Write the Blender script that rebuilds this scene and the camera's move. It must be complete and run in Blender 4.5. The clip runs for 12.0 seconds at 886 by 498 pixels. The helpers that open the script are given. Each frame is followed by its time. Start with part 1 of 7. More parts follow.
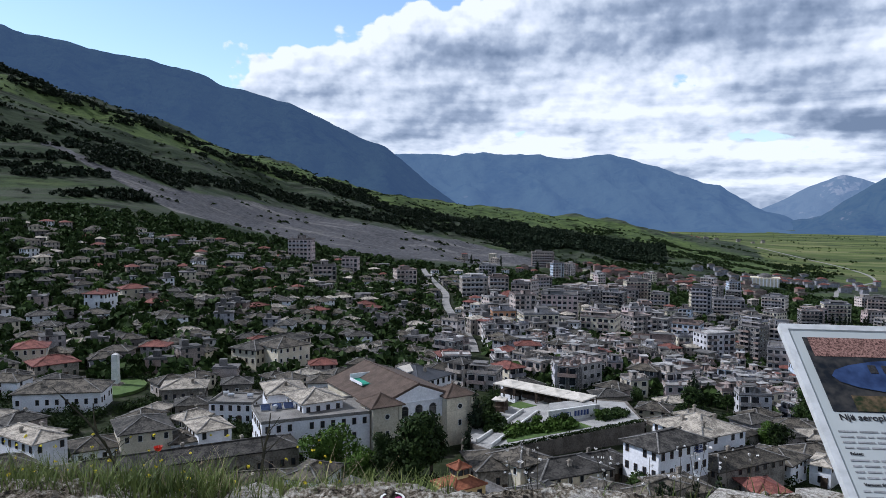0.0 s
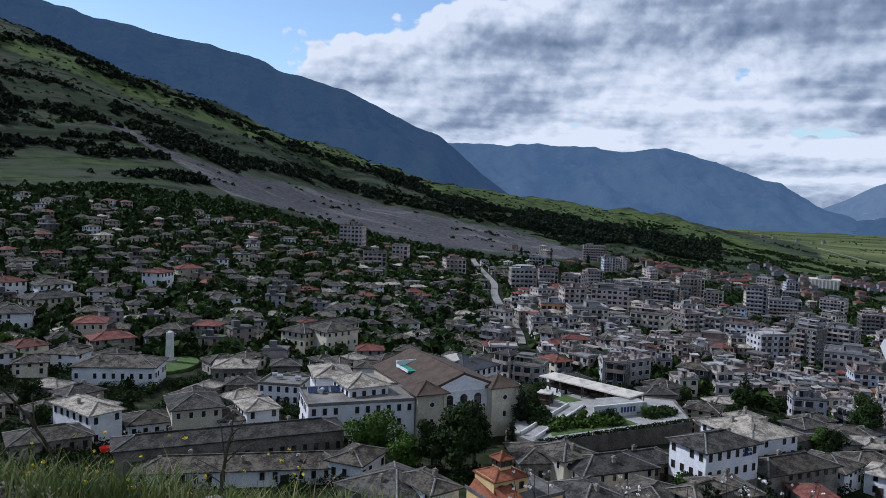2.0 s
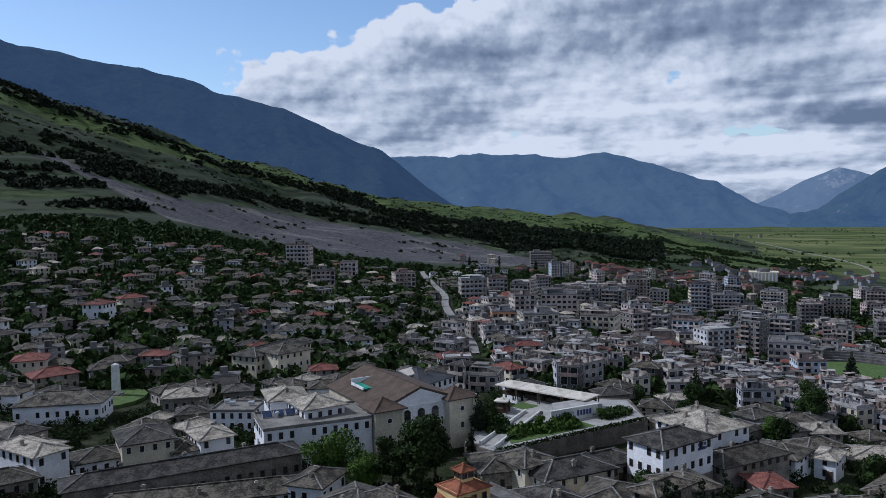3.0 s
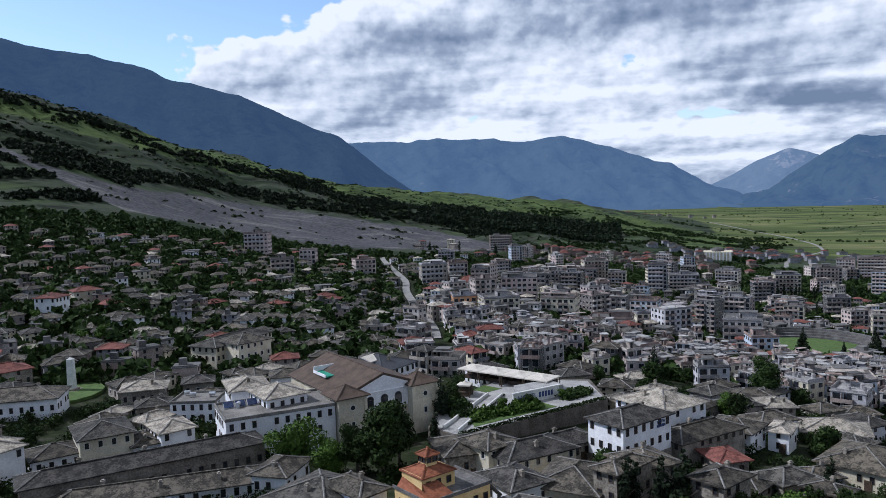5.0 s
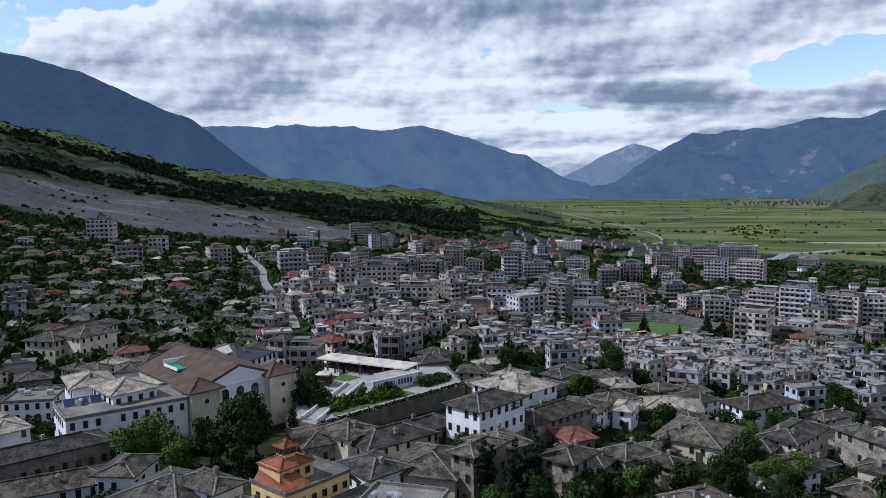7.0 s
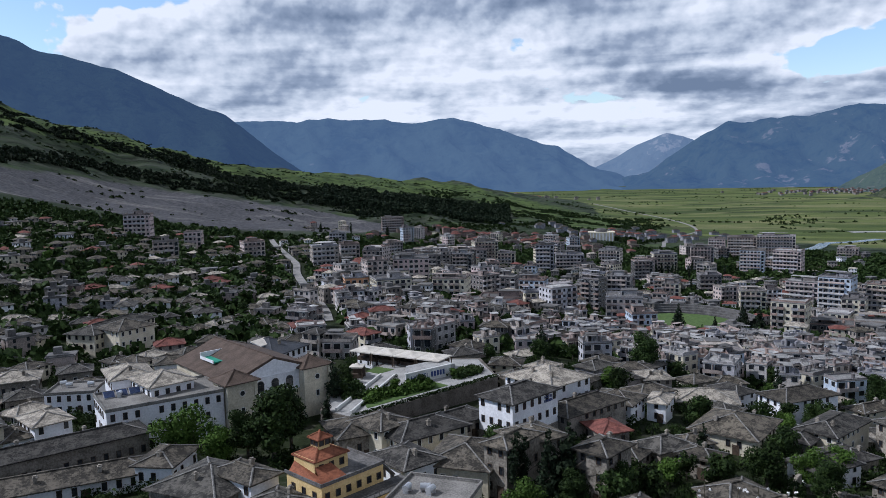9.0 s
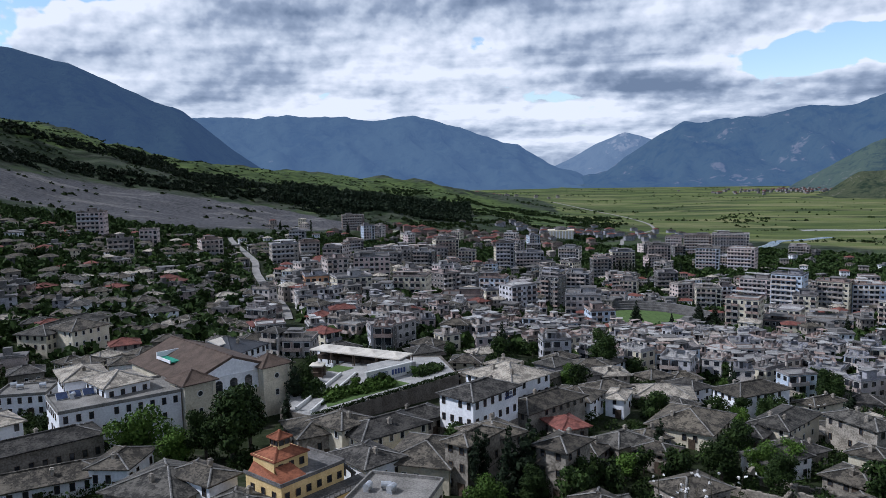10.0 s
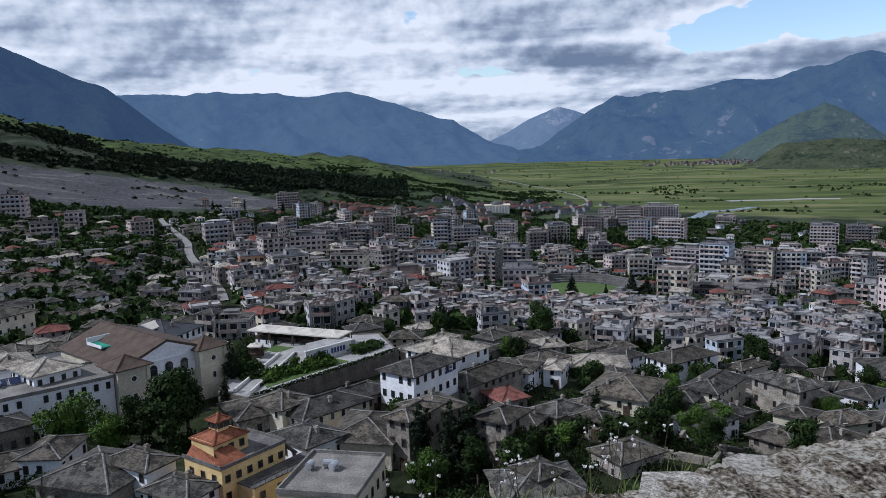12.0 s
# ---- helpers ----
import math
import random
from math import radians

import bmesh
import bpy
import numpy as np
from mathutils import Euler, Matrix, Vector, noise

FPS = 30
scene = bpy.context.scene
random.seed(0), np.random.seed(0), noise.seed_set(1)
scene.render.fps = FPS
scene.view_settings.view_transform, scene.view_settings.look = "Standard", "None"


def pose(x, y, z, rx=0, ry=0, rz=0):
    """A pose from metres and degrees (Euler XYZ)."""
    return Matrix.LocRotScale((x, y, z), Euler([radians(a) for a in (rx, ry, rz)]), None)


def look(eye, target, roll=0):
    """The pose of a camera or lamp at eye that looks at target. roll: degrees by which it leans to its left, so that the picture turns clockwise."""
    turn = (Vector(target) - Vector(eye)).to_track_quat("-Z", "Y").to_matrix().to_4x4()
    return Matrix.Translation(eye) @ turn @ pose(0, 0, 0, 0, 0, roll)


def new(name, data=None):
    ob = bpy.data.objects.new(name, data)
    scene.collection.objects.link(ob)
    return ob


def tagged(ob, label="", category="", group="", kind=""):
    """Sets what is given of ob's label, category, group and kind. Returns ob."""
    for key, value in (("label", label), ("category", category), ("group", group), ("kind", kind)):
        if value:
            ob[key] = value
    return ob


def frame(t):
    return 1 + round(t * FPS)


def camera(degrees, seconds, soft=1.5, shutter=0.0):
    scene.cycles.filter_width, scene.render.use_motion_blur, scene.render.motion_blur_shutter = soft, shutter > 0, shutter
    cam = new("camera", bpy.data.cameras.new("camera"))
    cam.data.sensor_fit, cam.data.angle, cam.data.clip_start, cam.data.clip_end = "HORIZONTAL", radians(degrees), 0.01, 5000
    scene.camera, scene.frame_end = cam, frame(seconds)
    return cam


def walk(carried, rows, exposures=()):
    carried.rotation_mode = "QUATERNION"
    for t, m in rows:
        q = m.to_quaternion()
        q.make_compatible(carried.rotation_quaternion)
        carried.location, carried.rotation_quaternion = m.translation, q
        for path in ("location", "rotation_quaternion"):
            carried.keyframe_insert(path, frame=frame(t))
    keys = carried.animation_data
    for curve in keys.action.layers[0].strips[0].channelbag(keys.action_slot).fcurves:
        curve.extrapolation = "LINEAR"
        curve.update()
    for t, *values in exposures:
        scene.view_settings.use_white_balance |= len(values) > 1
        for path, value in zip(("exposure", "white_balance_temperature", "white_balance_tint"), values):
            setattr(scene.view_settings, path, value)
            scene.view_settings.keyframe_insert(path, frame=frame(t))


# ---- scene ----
# camera: seconds, x, y, z, yaw, pitch, roll
cam = camera(59.58, 12.0, soft=0.6)
PATH = [
    (0, 0.00, 0.00, 0.00, -0.00, -3.53, -0.23),
    (0.5, 0.007, 0.065, 0.00, 3.10, -3.68, -0.64),
    (1, 0.045, 0.143, -0.013, 3.60, -3.79, -0.72),
    (1.5, 0.099, 0.196, -0.029, 4.64, -4.08, -2.66),
    (2, 0.083, 0.26, -0.034, 3.83, -4.36, -1.79),
    (2.5, -0.04, 0.42, 0.01, 1.14, -3.57, 0.47),
    (3, -0.14, 0.46, 0.03, -0.24, -3.39, 1.12),
    (5, -0.14, 0.46, 0.03, -3.26, -4.55, 1.99),
    (5.5, -0.14, 0.46, 0.03, -7.39, -5.29, 1.64),
    (6, -0.14, 0.46, 0.03, -7.78, -5.37, 0.86),
    (6.5, -0.14, 0.46, 0.03, -13.58, -5.48, 0.85),
    (8.5, -0.14, 0.46, 0.03, -12.17, -6.12, 1.53),
    (9, -0.14, 0.46, 0.03, -11.25, -6.17, 1.55),
    (9.5, -0.14, 0.46, 0.03, -11.78, -6.10, 1.52),
    (10, -0.14, 0.45, 0.02, -14.14, -6.39, 1.26),
    (10.5, -0.14, 0.43, -0.00, -15.46, -7.91, 1.31),
    (11, -0.14, 0.43, -0.00, -16.76, -8.19, 1.44),
    (11.5, -0.14, 0.43, -0.00, -18.10, -8.26, 1.94),
    (12, -0.14, 0.43, -0.00, -18.88, -8.27, 1.86),
]
EXPOSURES = [(0.0, 0.02, 5740), (0.5, -0.16, 5710), (1.0, -0.24, 5700), (1.5, 0.04, 5710), (2.0, -0.30, 5600), (2.5, -0.42, 5540), (3.0, -0.46, 5560), (5.0, -0.08, 5710),
             (6.5, -0.16, 5710), (8.5, -0.12, 5740), (9.5, -0.22, 5710), (10.5, -0.06, 5710), (12.0, -0.24, 5680)]       # seconds, stops, kelvin
walk(cam, [(t, pose(x, y, z, 90 + p, r, w)) for t, x, y, z, w, p, r in PATH], exposures=[(t, e, k, 12) for t, e, k in EXPOSURES])

# ---- daylight ----
SUN_AZ, SUN_EL = -78.0, 44.0     # degrees clockwise from +y, and above the horizon


def build_world():
    w = bpy.data.worlds.new("sky")
    scene.world = w
    w.use_nodes = True
    nt = w.node_tree
    nt.nodes.clear()
    N = nt.nodes.new
    L = nt.links.new

    def math_node(op, a, b=None, clamp=False):
        n = N("ShaderNodeMath")
        n.operation, n.use_clamp = op, clamp
        for i, s in enumerate((a, b)):
            if s is None:
                continue
            if isinstance(s, (int, float)):
                n.inputs[i].default_value = s
            else:
                L(s, n.inputs[i])
        return n.outputs[0]

    sky = N("ShaderNodeTexSky")
    sky.sky_type = "NISHITA"
    sky.sun_disc = False
    sky.sun_elevation = radians(SUN_EL)
    sky.sun_rotation = radians(SUN_AZ)
    sky.altitude = 300
    sky.dust_density = 0.7
    bg_sky = N("ShaderNodeBackground")
    L(sky.outputs[0], bg_sky.inputs[0])
    bg_sky.inputs[1].default_value = 0.17

    tc = N("ShaderNodeTexCoord")
    sep = N("ShaderNodeSeparateXYZ")
    L(tc.outputs["Generated"], sep.inputs[0])
    x, y, z = sep.outputs
    az = math_node("ARCTAN2", x, y)                  # radians clockwise from +y
    el = math_node("ARCSINE", z)
    # cloud layers lie flat: they crowd together towards the horizon
    far = math_node("LOGARITHM", math_node("ADD", math_node("MAXIMUM", el, 0.0), 0.11), math.e)

    def coords(wide, tall, seed, da=0.0, dv=0.0):
        c = N("ShaderNodeCombineXYZ")
        L(math_node("MULTIPLY", math_node("ADD", az, da), wide), c.inputs[0])
        L(math_node("MULTIPLY", math_node("ADD", far, dv), tall), c.inputs[1])
        c.inputs[2].default_value = seed
        return c.outputs[0]

    def fluff(wide, tall, seed, detail, rough, da=0.0, dv=0.0):
        n = N("ShaderNodeTexNoise")
        n.inputs["Scale"].default_value = 1.0
        n.inputs["Detail"].default_value = detail
        n.inputs["Roughness"].default_value = rough
        n.inputs["Distortion"].default_value = 0.25
        L(coords(wide, tall, seed, da, dv), n.inputs["Vector"])
        return n.outputs[0]

    def heads(wide, tall, seed, da=0.0, dv=0.0):
        v = N("ShaderNodeTexVoronoi")
        v.feature = "SMOOTH_F1"
        v.inputs["Scale"].default_value = 1.0
        v.inputs["Detail"].default_value = 3.0
        v.inputs["Smoothness"].default_value = 0.35
        L(coords(wide, tall, seed, da, dv), v.inputs["Vector"])
        return math_node("SUBTRACT", 1.0, v.outputs["Distance"])

    def heap(da, dv):
        """Heaped cloud: broad fluff and rounded heads."""
        return math_node("ADD", math_node("MULTIPLY", fluff(5.4, 2.1, 4.3, 7.0, 0.55, da, dv), 0.76), math_node("MULTIPLY", heads(13.0, 4.2, 2.0, da, dv), 0.22))

    def clamp01(s_):
        return math_node("MINIMUM", math_node("MAXIMUM", s_, 0.0), 1.0)

    def bump(s_, mid, half):
        d = math_node("DIVIDE", math_node("SUBTRACT", s_, mid), half)
        return math_node("MAXIMUM", math_node("SUBTRACT", 1.0, math_node("MULTIPLY", d, d)), 0.0)

    puff = heap(0.0, 0.0)
    puff_lit = heap(-0.022, 0.085)                    # a step towards the sun
    bank = fluff(1.7, 5.5, 9.1, 4.0, 0.5)
    bank_up = fluff(1.7, 5.5, 9.1, 4.0, 0.5, 0.0, 0.12)
    # the bank's upper edge climbs to the right and leaves blue above it
    slant = math_node("SUBTRACT", math_node("ADD", math_node("MULTIPLY", az, 0.27), 0.222), el)
    # unseen cloud added overhead, to shape the light from above
    overhead = math_node("MULTIPLY", math_node("MAXIMUM", math_node("SUBTRACT", el, 0.42), 0.0), 6.0)
    lift = math_node("MINIMUM", math_node("ADD", math_node("MAXIMUM", math_node("MULTIPLY", slant, 3.4), -0.45), overhead), 0.16)
    # a long window of blue low in the right-hand sky, under the bank
    gap_mid = math_node("ADD", 0.092, math_node("MULTIPLY", math_node("SUBTRACT", az, 0.54), 0.09))
    gap = math_node("MULTIPLY", bump(math_node("SUBTRACT", el, gap_mid), 0.0, 0.042), math_node("MULTIPLY", clamp01(math_node("MULTIPLY", math_node("SUBTRACT", az, 0.48), 4.0)), 0.34))
    cover = math_node("SUBTRACT", math_node("ADD", math_node("ADD", math_node("MULTIPLY", puff, 0.80), math_node("MULTIPLY", bank, 0.25)), lift), gap)
    mask = N("ShaderNodeMapRange")
    mask.interpolation_type = "SMOOTHSTEP"
    L(cover, mask.inputs[0])
    mask.inputs[1].default_value, mask.inputs[2].default_value = 0.410, 0.436
    # sunlit heads, grey undersides, and long flat grey bases
    lit = math_node("MULTIPLY", math_node("SUBTRACT", puff, puff_lit), 0.75)
    roll = math_node("MULTIPLY", math_node("SUBTRACT", fluff(5.4, 2.4, 4.3, 2.5, 0.4), fluff(5.4, 2.4, 4.3, 2.5, 0.4, -0.03, 0.14)), 1.0)
    curl = math_node("MULTIPLY", math_node("SUBTRACT", heads(30.0, 11.0, 7.0), heads(30.0, 11.0, 7.0, -0.008, 0.03)), 0.34)
    edge = math_node("MULTIPLY", math_node("SUBTRACT", 1.0, clamp01(math_node("MULTIPLY", math_node("SUBTRACT", cover, 0.44), 5.5))), 0.30)
    rows = math_node("MULTIPLY", math_node("MULTIPLY", math_node("SUBTRACT", fluff(9.0, 6.5, 3.3, 6.0, 0.58), 0.56), 1.5), bump(el, 0.04, 0.065))
    lit = math_node("ADD", math_node("ADD", math_node("ADD", lit, curl), rows), math_node("ADD", edge, roll))
    slab_ = math_node("MULTIPLY", math_node("SUBTRACT", bank, bank_up), 1.3)
    wave = math_node("ADD", el, math_node("MULTIPLY", math_node("SUBTRACT", bank, 0.5), 0.10))
    right = clamp01(math_node("MULTIPLY", math_node("ADD", az, 0.10), 2.2))
    base = math_node("ADD", math_node("MULTIPLY", bump(wave, 0.102, 0.034), 0.32), math_node("MULTIPLY", bump(wave, 0.175, 0.045), 0.22))
    base = math_node("MULTIPLY", base, right)
    thick = math_node("MULTIPLY", clamp01(math_node("MULTIPLY", math_node("SUBTRACT", cover, 0.50), 4.0)), -0.12)
    shade = N("ShaderNodeValToRGB")
    L(math_node("SUBTRACT", math_node("ADD", math_node("ADD", lit, slab_), math_node("ADD", thick, 0.76)), base), shade.inputs[0])
    cr = shade.color_ramp
    cr.elements[0].position, cr.elements[0].color = 0.10, (0.20, 0.255, 0.35, 1)
    cr.elements[1].position, cr.elements[1].color = 0.98, (0.96, 0.97, 1.0, 1)
    for p_, c_ in ((0.40, (0.36, 0.42, 0.52, 1)), (0.66, (0.64, 0.69, 0.76, 1))):
        e = cr.elements.new(p_)
        e.color = c_
    bg_cloud = N("ShaderNodeBackground")
    L(shade.outputs[0], bg_cloud.inputs[0])
    # overhead, out of view, the cloud is greyed down to limit the fill light
    under = N("ShaderNodeMapRange")
    under.interpolation_type = "SMOOTHSTEP"
    L(el, under.inputs[0])
    under.inputs[1].default_value, under.inputs[2].default_value = radians(15), radians(40)
    under.inputs[3].default_value, under.inputs[4].default_value = 1.0, 0.42
    L(under.outputs[0], bg_cloud.inputs[1])
    mix = N("ShaderNodeMixShader")
    L(mask.outputs[0], mix.inputs[0])
    L(bg_sky.outputs[0], mix.inputs[1])
    L(bg_cloud.outputs[0], mix.inputs[2])
    out = N("ShaderNodeOutputWorld")
    L(mix.outputs[0], out.inputs[0])


build_world()
lamp = bpy.data.lights.new("sun", "SUN")
lamp.energy, lamp.angle, lamp.color = 4.0, radians(1.5), (1.0, 0.965, 0.92)
sun = new("sun", lamp)
_a, _e = radians(SUN_AZ), radians(SUN_EL)
sun.matrix_world = look((math.sin(_a) * math.cos(_e) * 100, math.cos(_a) * math.cos(_e) * 100, math.sin(_e) * 100), (0, 0, 0))

# ---- materials ----
def material(name, low, high, scale=1.0, rough=0.85, fine=8.0, bump=0.3, bump_dist=0.02, spread=0.0, metal=0.0, hue=None, space="Object", spec=0.3, cells=0.0):
    """Two-scale mottled surface: large patches between two colours, fine grain on top, and relief. spread: how much objects differ."""
    m = bpy.data.materials.new(name)
    m.use_nodes = True
    nt = m.node_tree
    N, L = nt.nodes.new, nt.links.new
    b = nt.nodes["Principled BSDF"]
    b.inputs["Roughness"].default_value = rough
    b.inputs["Metallic"].default_value = metal
    b.inputs["Specular IOR Level"].default_value = spec
    tc = N("ShaderNodeTexCoord")
    n1, n2 = N("ShaderNodeTexNoise"), N("ShaderNodeTexNoise")
    for n, s, d in ((n1, scale, 4.0), (n2, scale * fine, 3.0)):
        n.inputs["Scale"].default_value, n.inputs["Detail"].default_value = s, d
    info = N("ShaderNodeObjectInfo")
    shift = N("ShaderNodeVectorMath")
    shift.operation = "ADD"
    if space == "World":
        geo = N("ShaderNodeNewGeometry")
        L(geo.outputs["Position"], shift.inputs[0])
    else:
        L(tc.outputs["Object"], shift.inputs[0])
        sc = N("ShaderNodeMath")
        sc.operation = "MULTIPLY"
        sc.inputs[1].default_value = 57.0
        L(info.outputs["Random"], sc.inputs[0])
        L(sc.outputs[0], shift.inputs[1])
    L(shift.outputs[0], n1.inputs["Vector"])
    L(shift.outputs[0], n2.inputs["Vector"])
    grain = n2.outputs[0]
    if cells:                                 # slates or tiles: each its own shade
        vo = N("ShaderNodeTexVoronoi")
        vo.inputs["Scale"].default_value = cells
        L(shift.outputs[0], vo.inputs["Vector"])
        sp = N("ShaderNodeSeparateColor")
        L(vo.outputs["Color"], sp.inputs[0])
        grain = sp.outputs[0]
    add = N("ShaderNodeMath")
    add.operation = "MULTIPLY_ADD"
    add.inputs[1].default_value = 0.55 if not cells else 0.24
    L(grain, add.inputs[0])
    half = N("ShaderNodeMath")
    half.operation = "MULTIPLY"
    half.inputs[1].default_value = 0.6 if not cells else 0.9
    L(n1.outputs[0], half.inputs[0])
    L(half.outputs[0], add.inputs[2])
    ramp = N("ShaderNodeValToRGB")
    cr = ramp.color_ramp
    cr.elements[0].position, cr.elements[0].color = 0.46, (*low, 1)
    cr.elements[1].position, cr.elements[1].color = 0.70, (*high, 1)
    L(add.outputs[0], ramp.inputs[0])
    col = ramp.outputs[0]
    if hue:                                   # tints, one of which each object takes
        pick = N("ShaderNodeValToRGB")
        pick.color_ramp.interpolation = "CONSTANT"
        el = pick.color_ramp.elements
        while len(el) < len(hue):
            el.new(1.0)
        for i, h in enumerate(hue):
            el[i].position, el[i].color = i / len(hue), (*h, 1)
        L(info.outputs["Random"], pick.inputs[0])
        mul = N("ShaderNodeMix")
        mul.data_type, mul.blend_type = "RGBA", "MULTIPLY"
        mul.inputs[0].default_value = 1.0
        L(col, mul.inputs[6])
        L(pick.outputs[0], mul.inputs[7])
        col = mul.outputs[2]
    if spread:
        hs = N("ShaderNodeHueSaturation")
        mr = N("ShaderNodeMapRange")
        mr.inputs[3].default_value, mr.inputs[4].default_value = 1 - spread, 1 + spread
        fr = N("ShaderNodeMath")
        fr.operation = "FRACT"
        m7 = N("ShaderNodeMath")
        m7.operation = "MULTIPLY"
        m7.inputs[1].default_value = 7.31
        L(info.outputs["Random"], m7.inputs[0])
        L(m7.outputs[0], fr.inputs[0])
        L(fr.outputs[0], mr.inputs[0])
        L(mr.outputs[0], hs.inputs["Value"])
        L(col, hs.inputs["Color"])
        col = hs.outputs[0]
    L(col, b.inputs["Base Color"])
    bp = N("ShaderNodeBump")
    bp.inputs["Strength"].default_value, bp.inputs["Distance"].default_value = bump, bump_dist
    L(add.outputs[0], bp.inputs["Height"])
    L(bp.outputs[0], b.inputs["Normal"])
    return m


M_WALL = material("plaster", (0.20, 0.192, 0.192), (0.44, 0.42, 0.415), 0.35, 0.9, 9, 0.2, hue=[(1, 1, 1), (0.95, 0.80, 0.74), (0.72, 0.69, 0.69), (1, 0.92, 0.82), (0.58, 0.54, 0.52), (0.97, 0.84, 0.76), (0.84, 0.86, 0.93), (0.80, 0.62, 0.54)], spread=0.18)
M_WHITE = material("white_limewash", (0.66, 0.66, 0.68), (0.84, 0.84, 0.86), 0.3, 0.9, 9, 0.2, spread=0.05)
M_SLATE = material("grey_slate_roof", (0.030, 0.028, 0.025), (0.135, 0.124, 0.108), 0.55, 0.85, 7, 0.9, 0.10, spread=0.25, cells=3.4, hue=[(0.78, 0.78, 0.78), (1, 0.93, 0.82), (0.62, 0.62, 0.64), (0.88, 0.83, 0.76), (0.70, 0.66, 0.60)])
M_TILE = material("red_clay_tiles", (0.10, 0.036, 0.030), (0.20, 0.075, 0.058), 0.6, 0.85, 8, 0.8, 0.06, spread=0.25, cells=3.6)
M_GLASS = material("dark_window", (0.012, 0.014, 0.018), (0.035, 0.038, 0.045), 0.7, 0.12, 5, 0.0, spec=0.5)
M_CONC = material("concrete", (0.062, 0.059, 0.058), (0.15, 0.143, 0.138), 0.3, 0.9, 10, 0.3, spread=0.25)
M_LEAF = material("leaves", (0.008, 0.016, 0.005), (0.036, 0.060, 0.015), 0.6, 0.75, 6, 0.2, spread=0.35, spec=0.1)
M_FLATROOF = material("pale_roof_screed", (0.17, 0.166, 0.164), (0.40, 0.388, 0.376), 0.3, 0.9, 10, 0.3, spread=0.35)
M_TILE_NEW = material("orange_clay_tiles", (0.17, 0.058, 0.03), (0.29, 0.105, 0.055), 0.6, 0.85, 8, 0.8, 0.06, cells=3.6)

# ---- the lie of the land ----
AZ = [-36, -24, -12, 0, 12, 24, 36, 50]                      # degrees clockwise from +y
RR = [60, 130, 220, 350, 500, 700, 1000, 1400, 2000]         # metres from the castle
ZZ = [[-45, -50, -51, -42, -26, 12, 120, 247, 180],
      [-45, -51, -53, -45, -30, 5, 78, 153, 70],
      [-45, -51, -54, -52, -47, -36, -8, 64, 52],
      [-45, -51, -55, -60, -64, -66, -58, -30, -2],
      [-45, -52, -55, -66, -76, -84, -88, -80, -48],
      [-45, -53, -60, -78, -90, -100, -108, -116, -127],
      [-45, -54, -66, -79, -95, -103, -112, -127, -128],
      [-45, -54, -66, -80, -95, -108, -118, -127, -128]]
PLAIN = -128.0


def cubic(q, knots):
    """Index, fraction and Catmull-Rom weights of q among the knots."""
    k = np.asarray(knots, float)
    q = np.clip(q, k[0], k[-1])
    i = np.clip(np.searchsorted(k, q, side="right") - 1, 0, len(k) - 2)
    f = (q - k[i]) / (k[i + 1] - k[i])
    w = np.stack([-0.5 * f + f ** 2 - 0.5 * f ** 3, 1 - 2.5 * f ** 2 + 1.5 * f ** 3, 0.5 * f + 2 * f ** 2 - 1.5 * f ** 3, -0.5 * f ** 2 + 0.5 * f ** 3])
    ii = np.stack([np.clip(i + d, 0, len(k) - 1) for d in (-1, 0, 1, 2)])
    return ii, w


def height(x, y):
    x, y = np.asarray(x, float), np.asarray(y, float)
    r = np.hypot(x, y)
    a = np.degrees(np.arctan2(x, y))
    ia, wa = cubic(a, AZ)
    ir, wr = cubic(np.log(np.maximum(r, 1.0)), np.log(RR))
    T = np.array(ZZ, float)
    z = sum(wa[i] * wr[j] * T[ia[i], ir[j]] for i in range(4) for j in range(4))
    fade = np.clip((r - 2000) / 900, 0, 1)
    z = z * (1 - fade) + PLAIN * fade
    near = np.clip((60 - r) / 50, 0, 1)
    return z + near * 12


def ground_z(x, y):
    return float(height(x, y))


def polar(name, azs, rs, zf, mat, label, category, kind="structure"):
    """A sheet on a polar grid round the castle."""
    A, Rm = np.meshgrid(np.radians(azs), rs, indexing="ij")
    X, Y = Rm * np.sin(A), Rm * np.cos(A)
    Z = zf(X, Y, np.degrees(A), Rm)
    n, m = A.shape
    me = bpy.data.meshes.new(name)
    idx = np.arange(n * m).reshape(n, m)
    quads = np.stack([idx[:-1, :-1], idx[1:, :-1], idx[1:, 1:], idx[:-1, 1:]], -1).reshape(-1, 4)[:, ::-1]
    me.from_pydata(np.stack([X, Y, Z], -1).reshape(-1, 3).tolist(), [], quads.tolist())
    me.polygons.foreach_set("use_smooth", [True] * len(me.polygons))
    me.materials.append(mat)
    me.update()
    return tagged(new(name, me), label, category, kind=kind)


def wrinkle(X, Y, scale, depth, octaves=4):
    """Sum of sine-warped waves: cheap hills and gullies."""
    rng = np.random.RandomState(7)
    out = np.zeros_like(X)
    amp, fr = 1.0, 1.0 / scale
    for _ in range(octaves):
        for _ in range(3):
            t, p1, p2 = rng.uniform(0, 6.28, 3)
            s = X * np.cos(t) + Y * np.sin(t)
            c = -X * np.sin(t) + Y * np.cos(t)
            out += amp / 3 * np.sin(6.28 * fr * (s + 0.35 / fr * np.sin(6.28 * fr * 0.6 * c + p2)) + p1)
        amp *= 0.5
        fr *= 2.1
    return out * depth


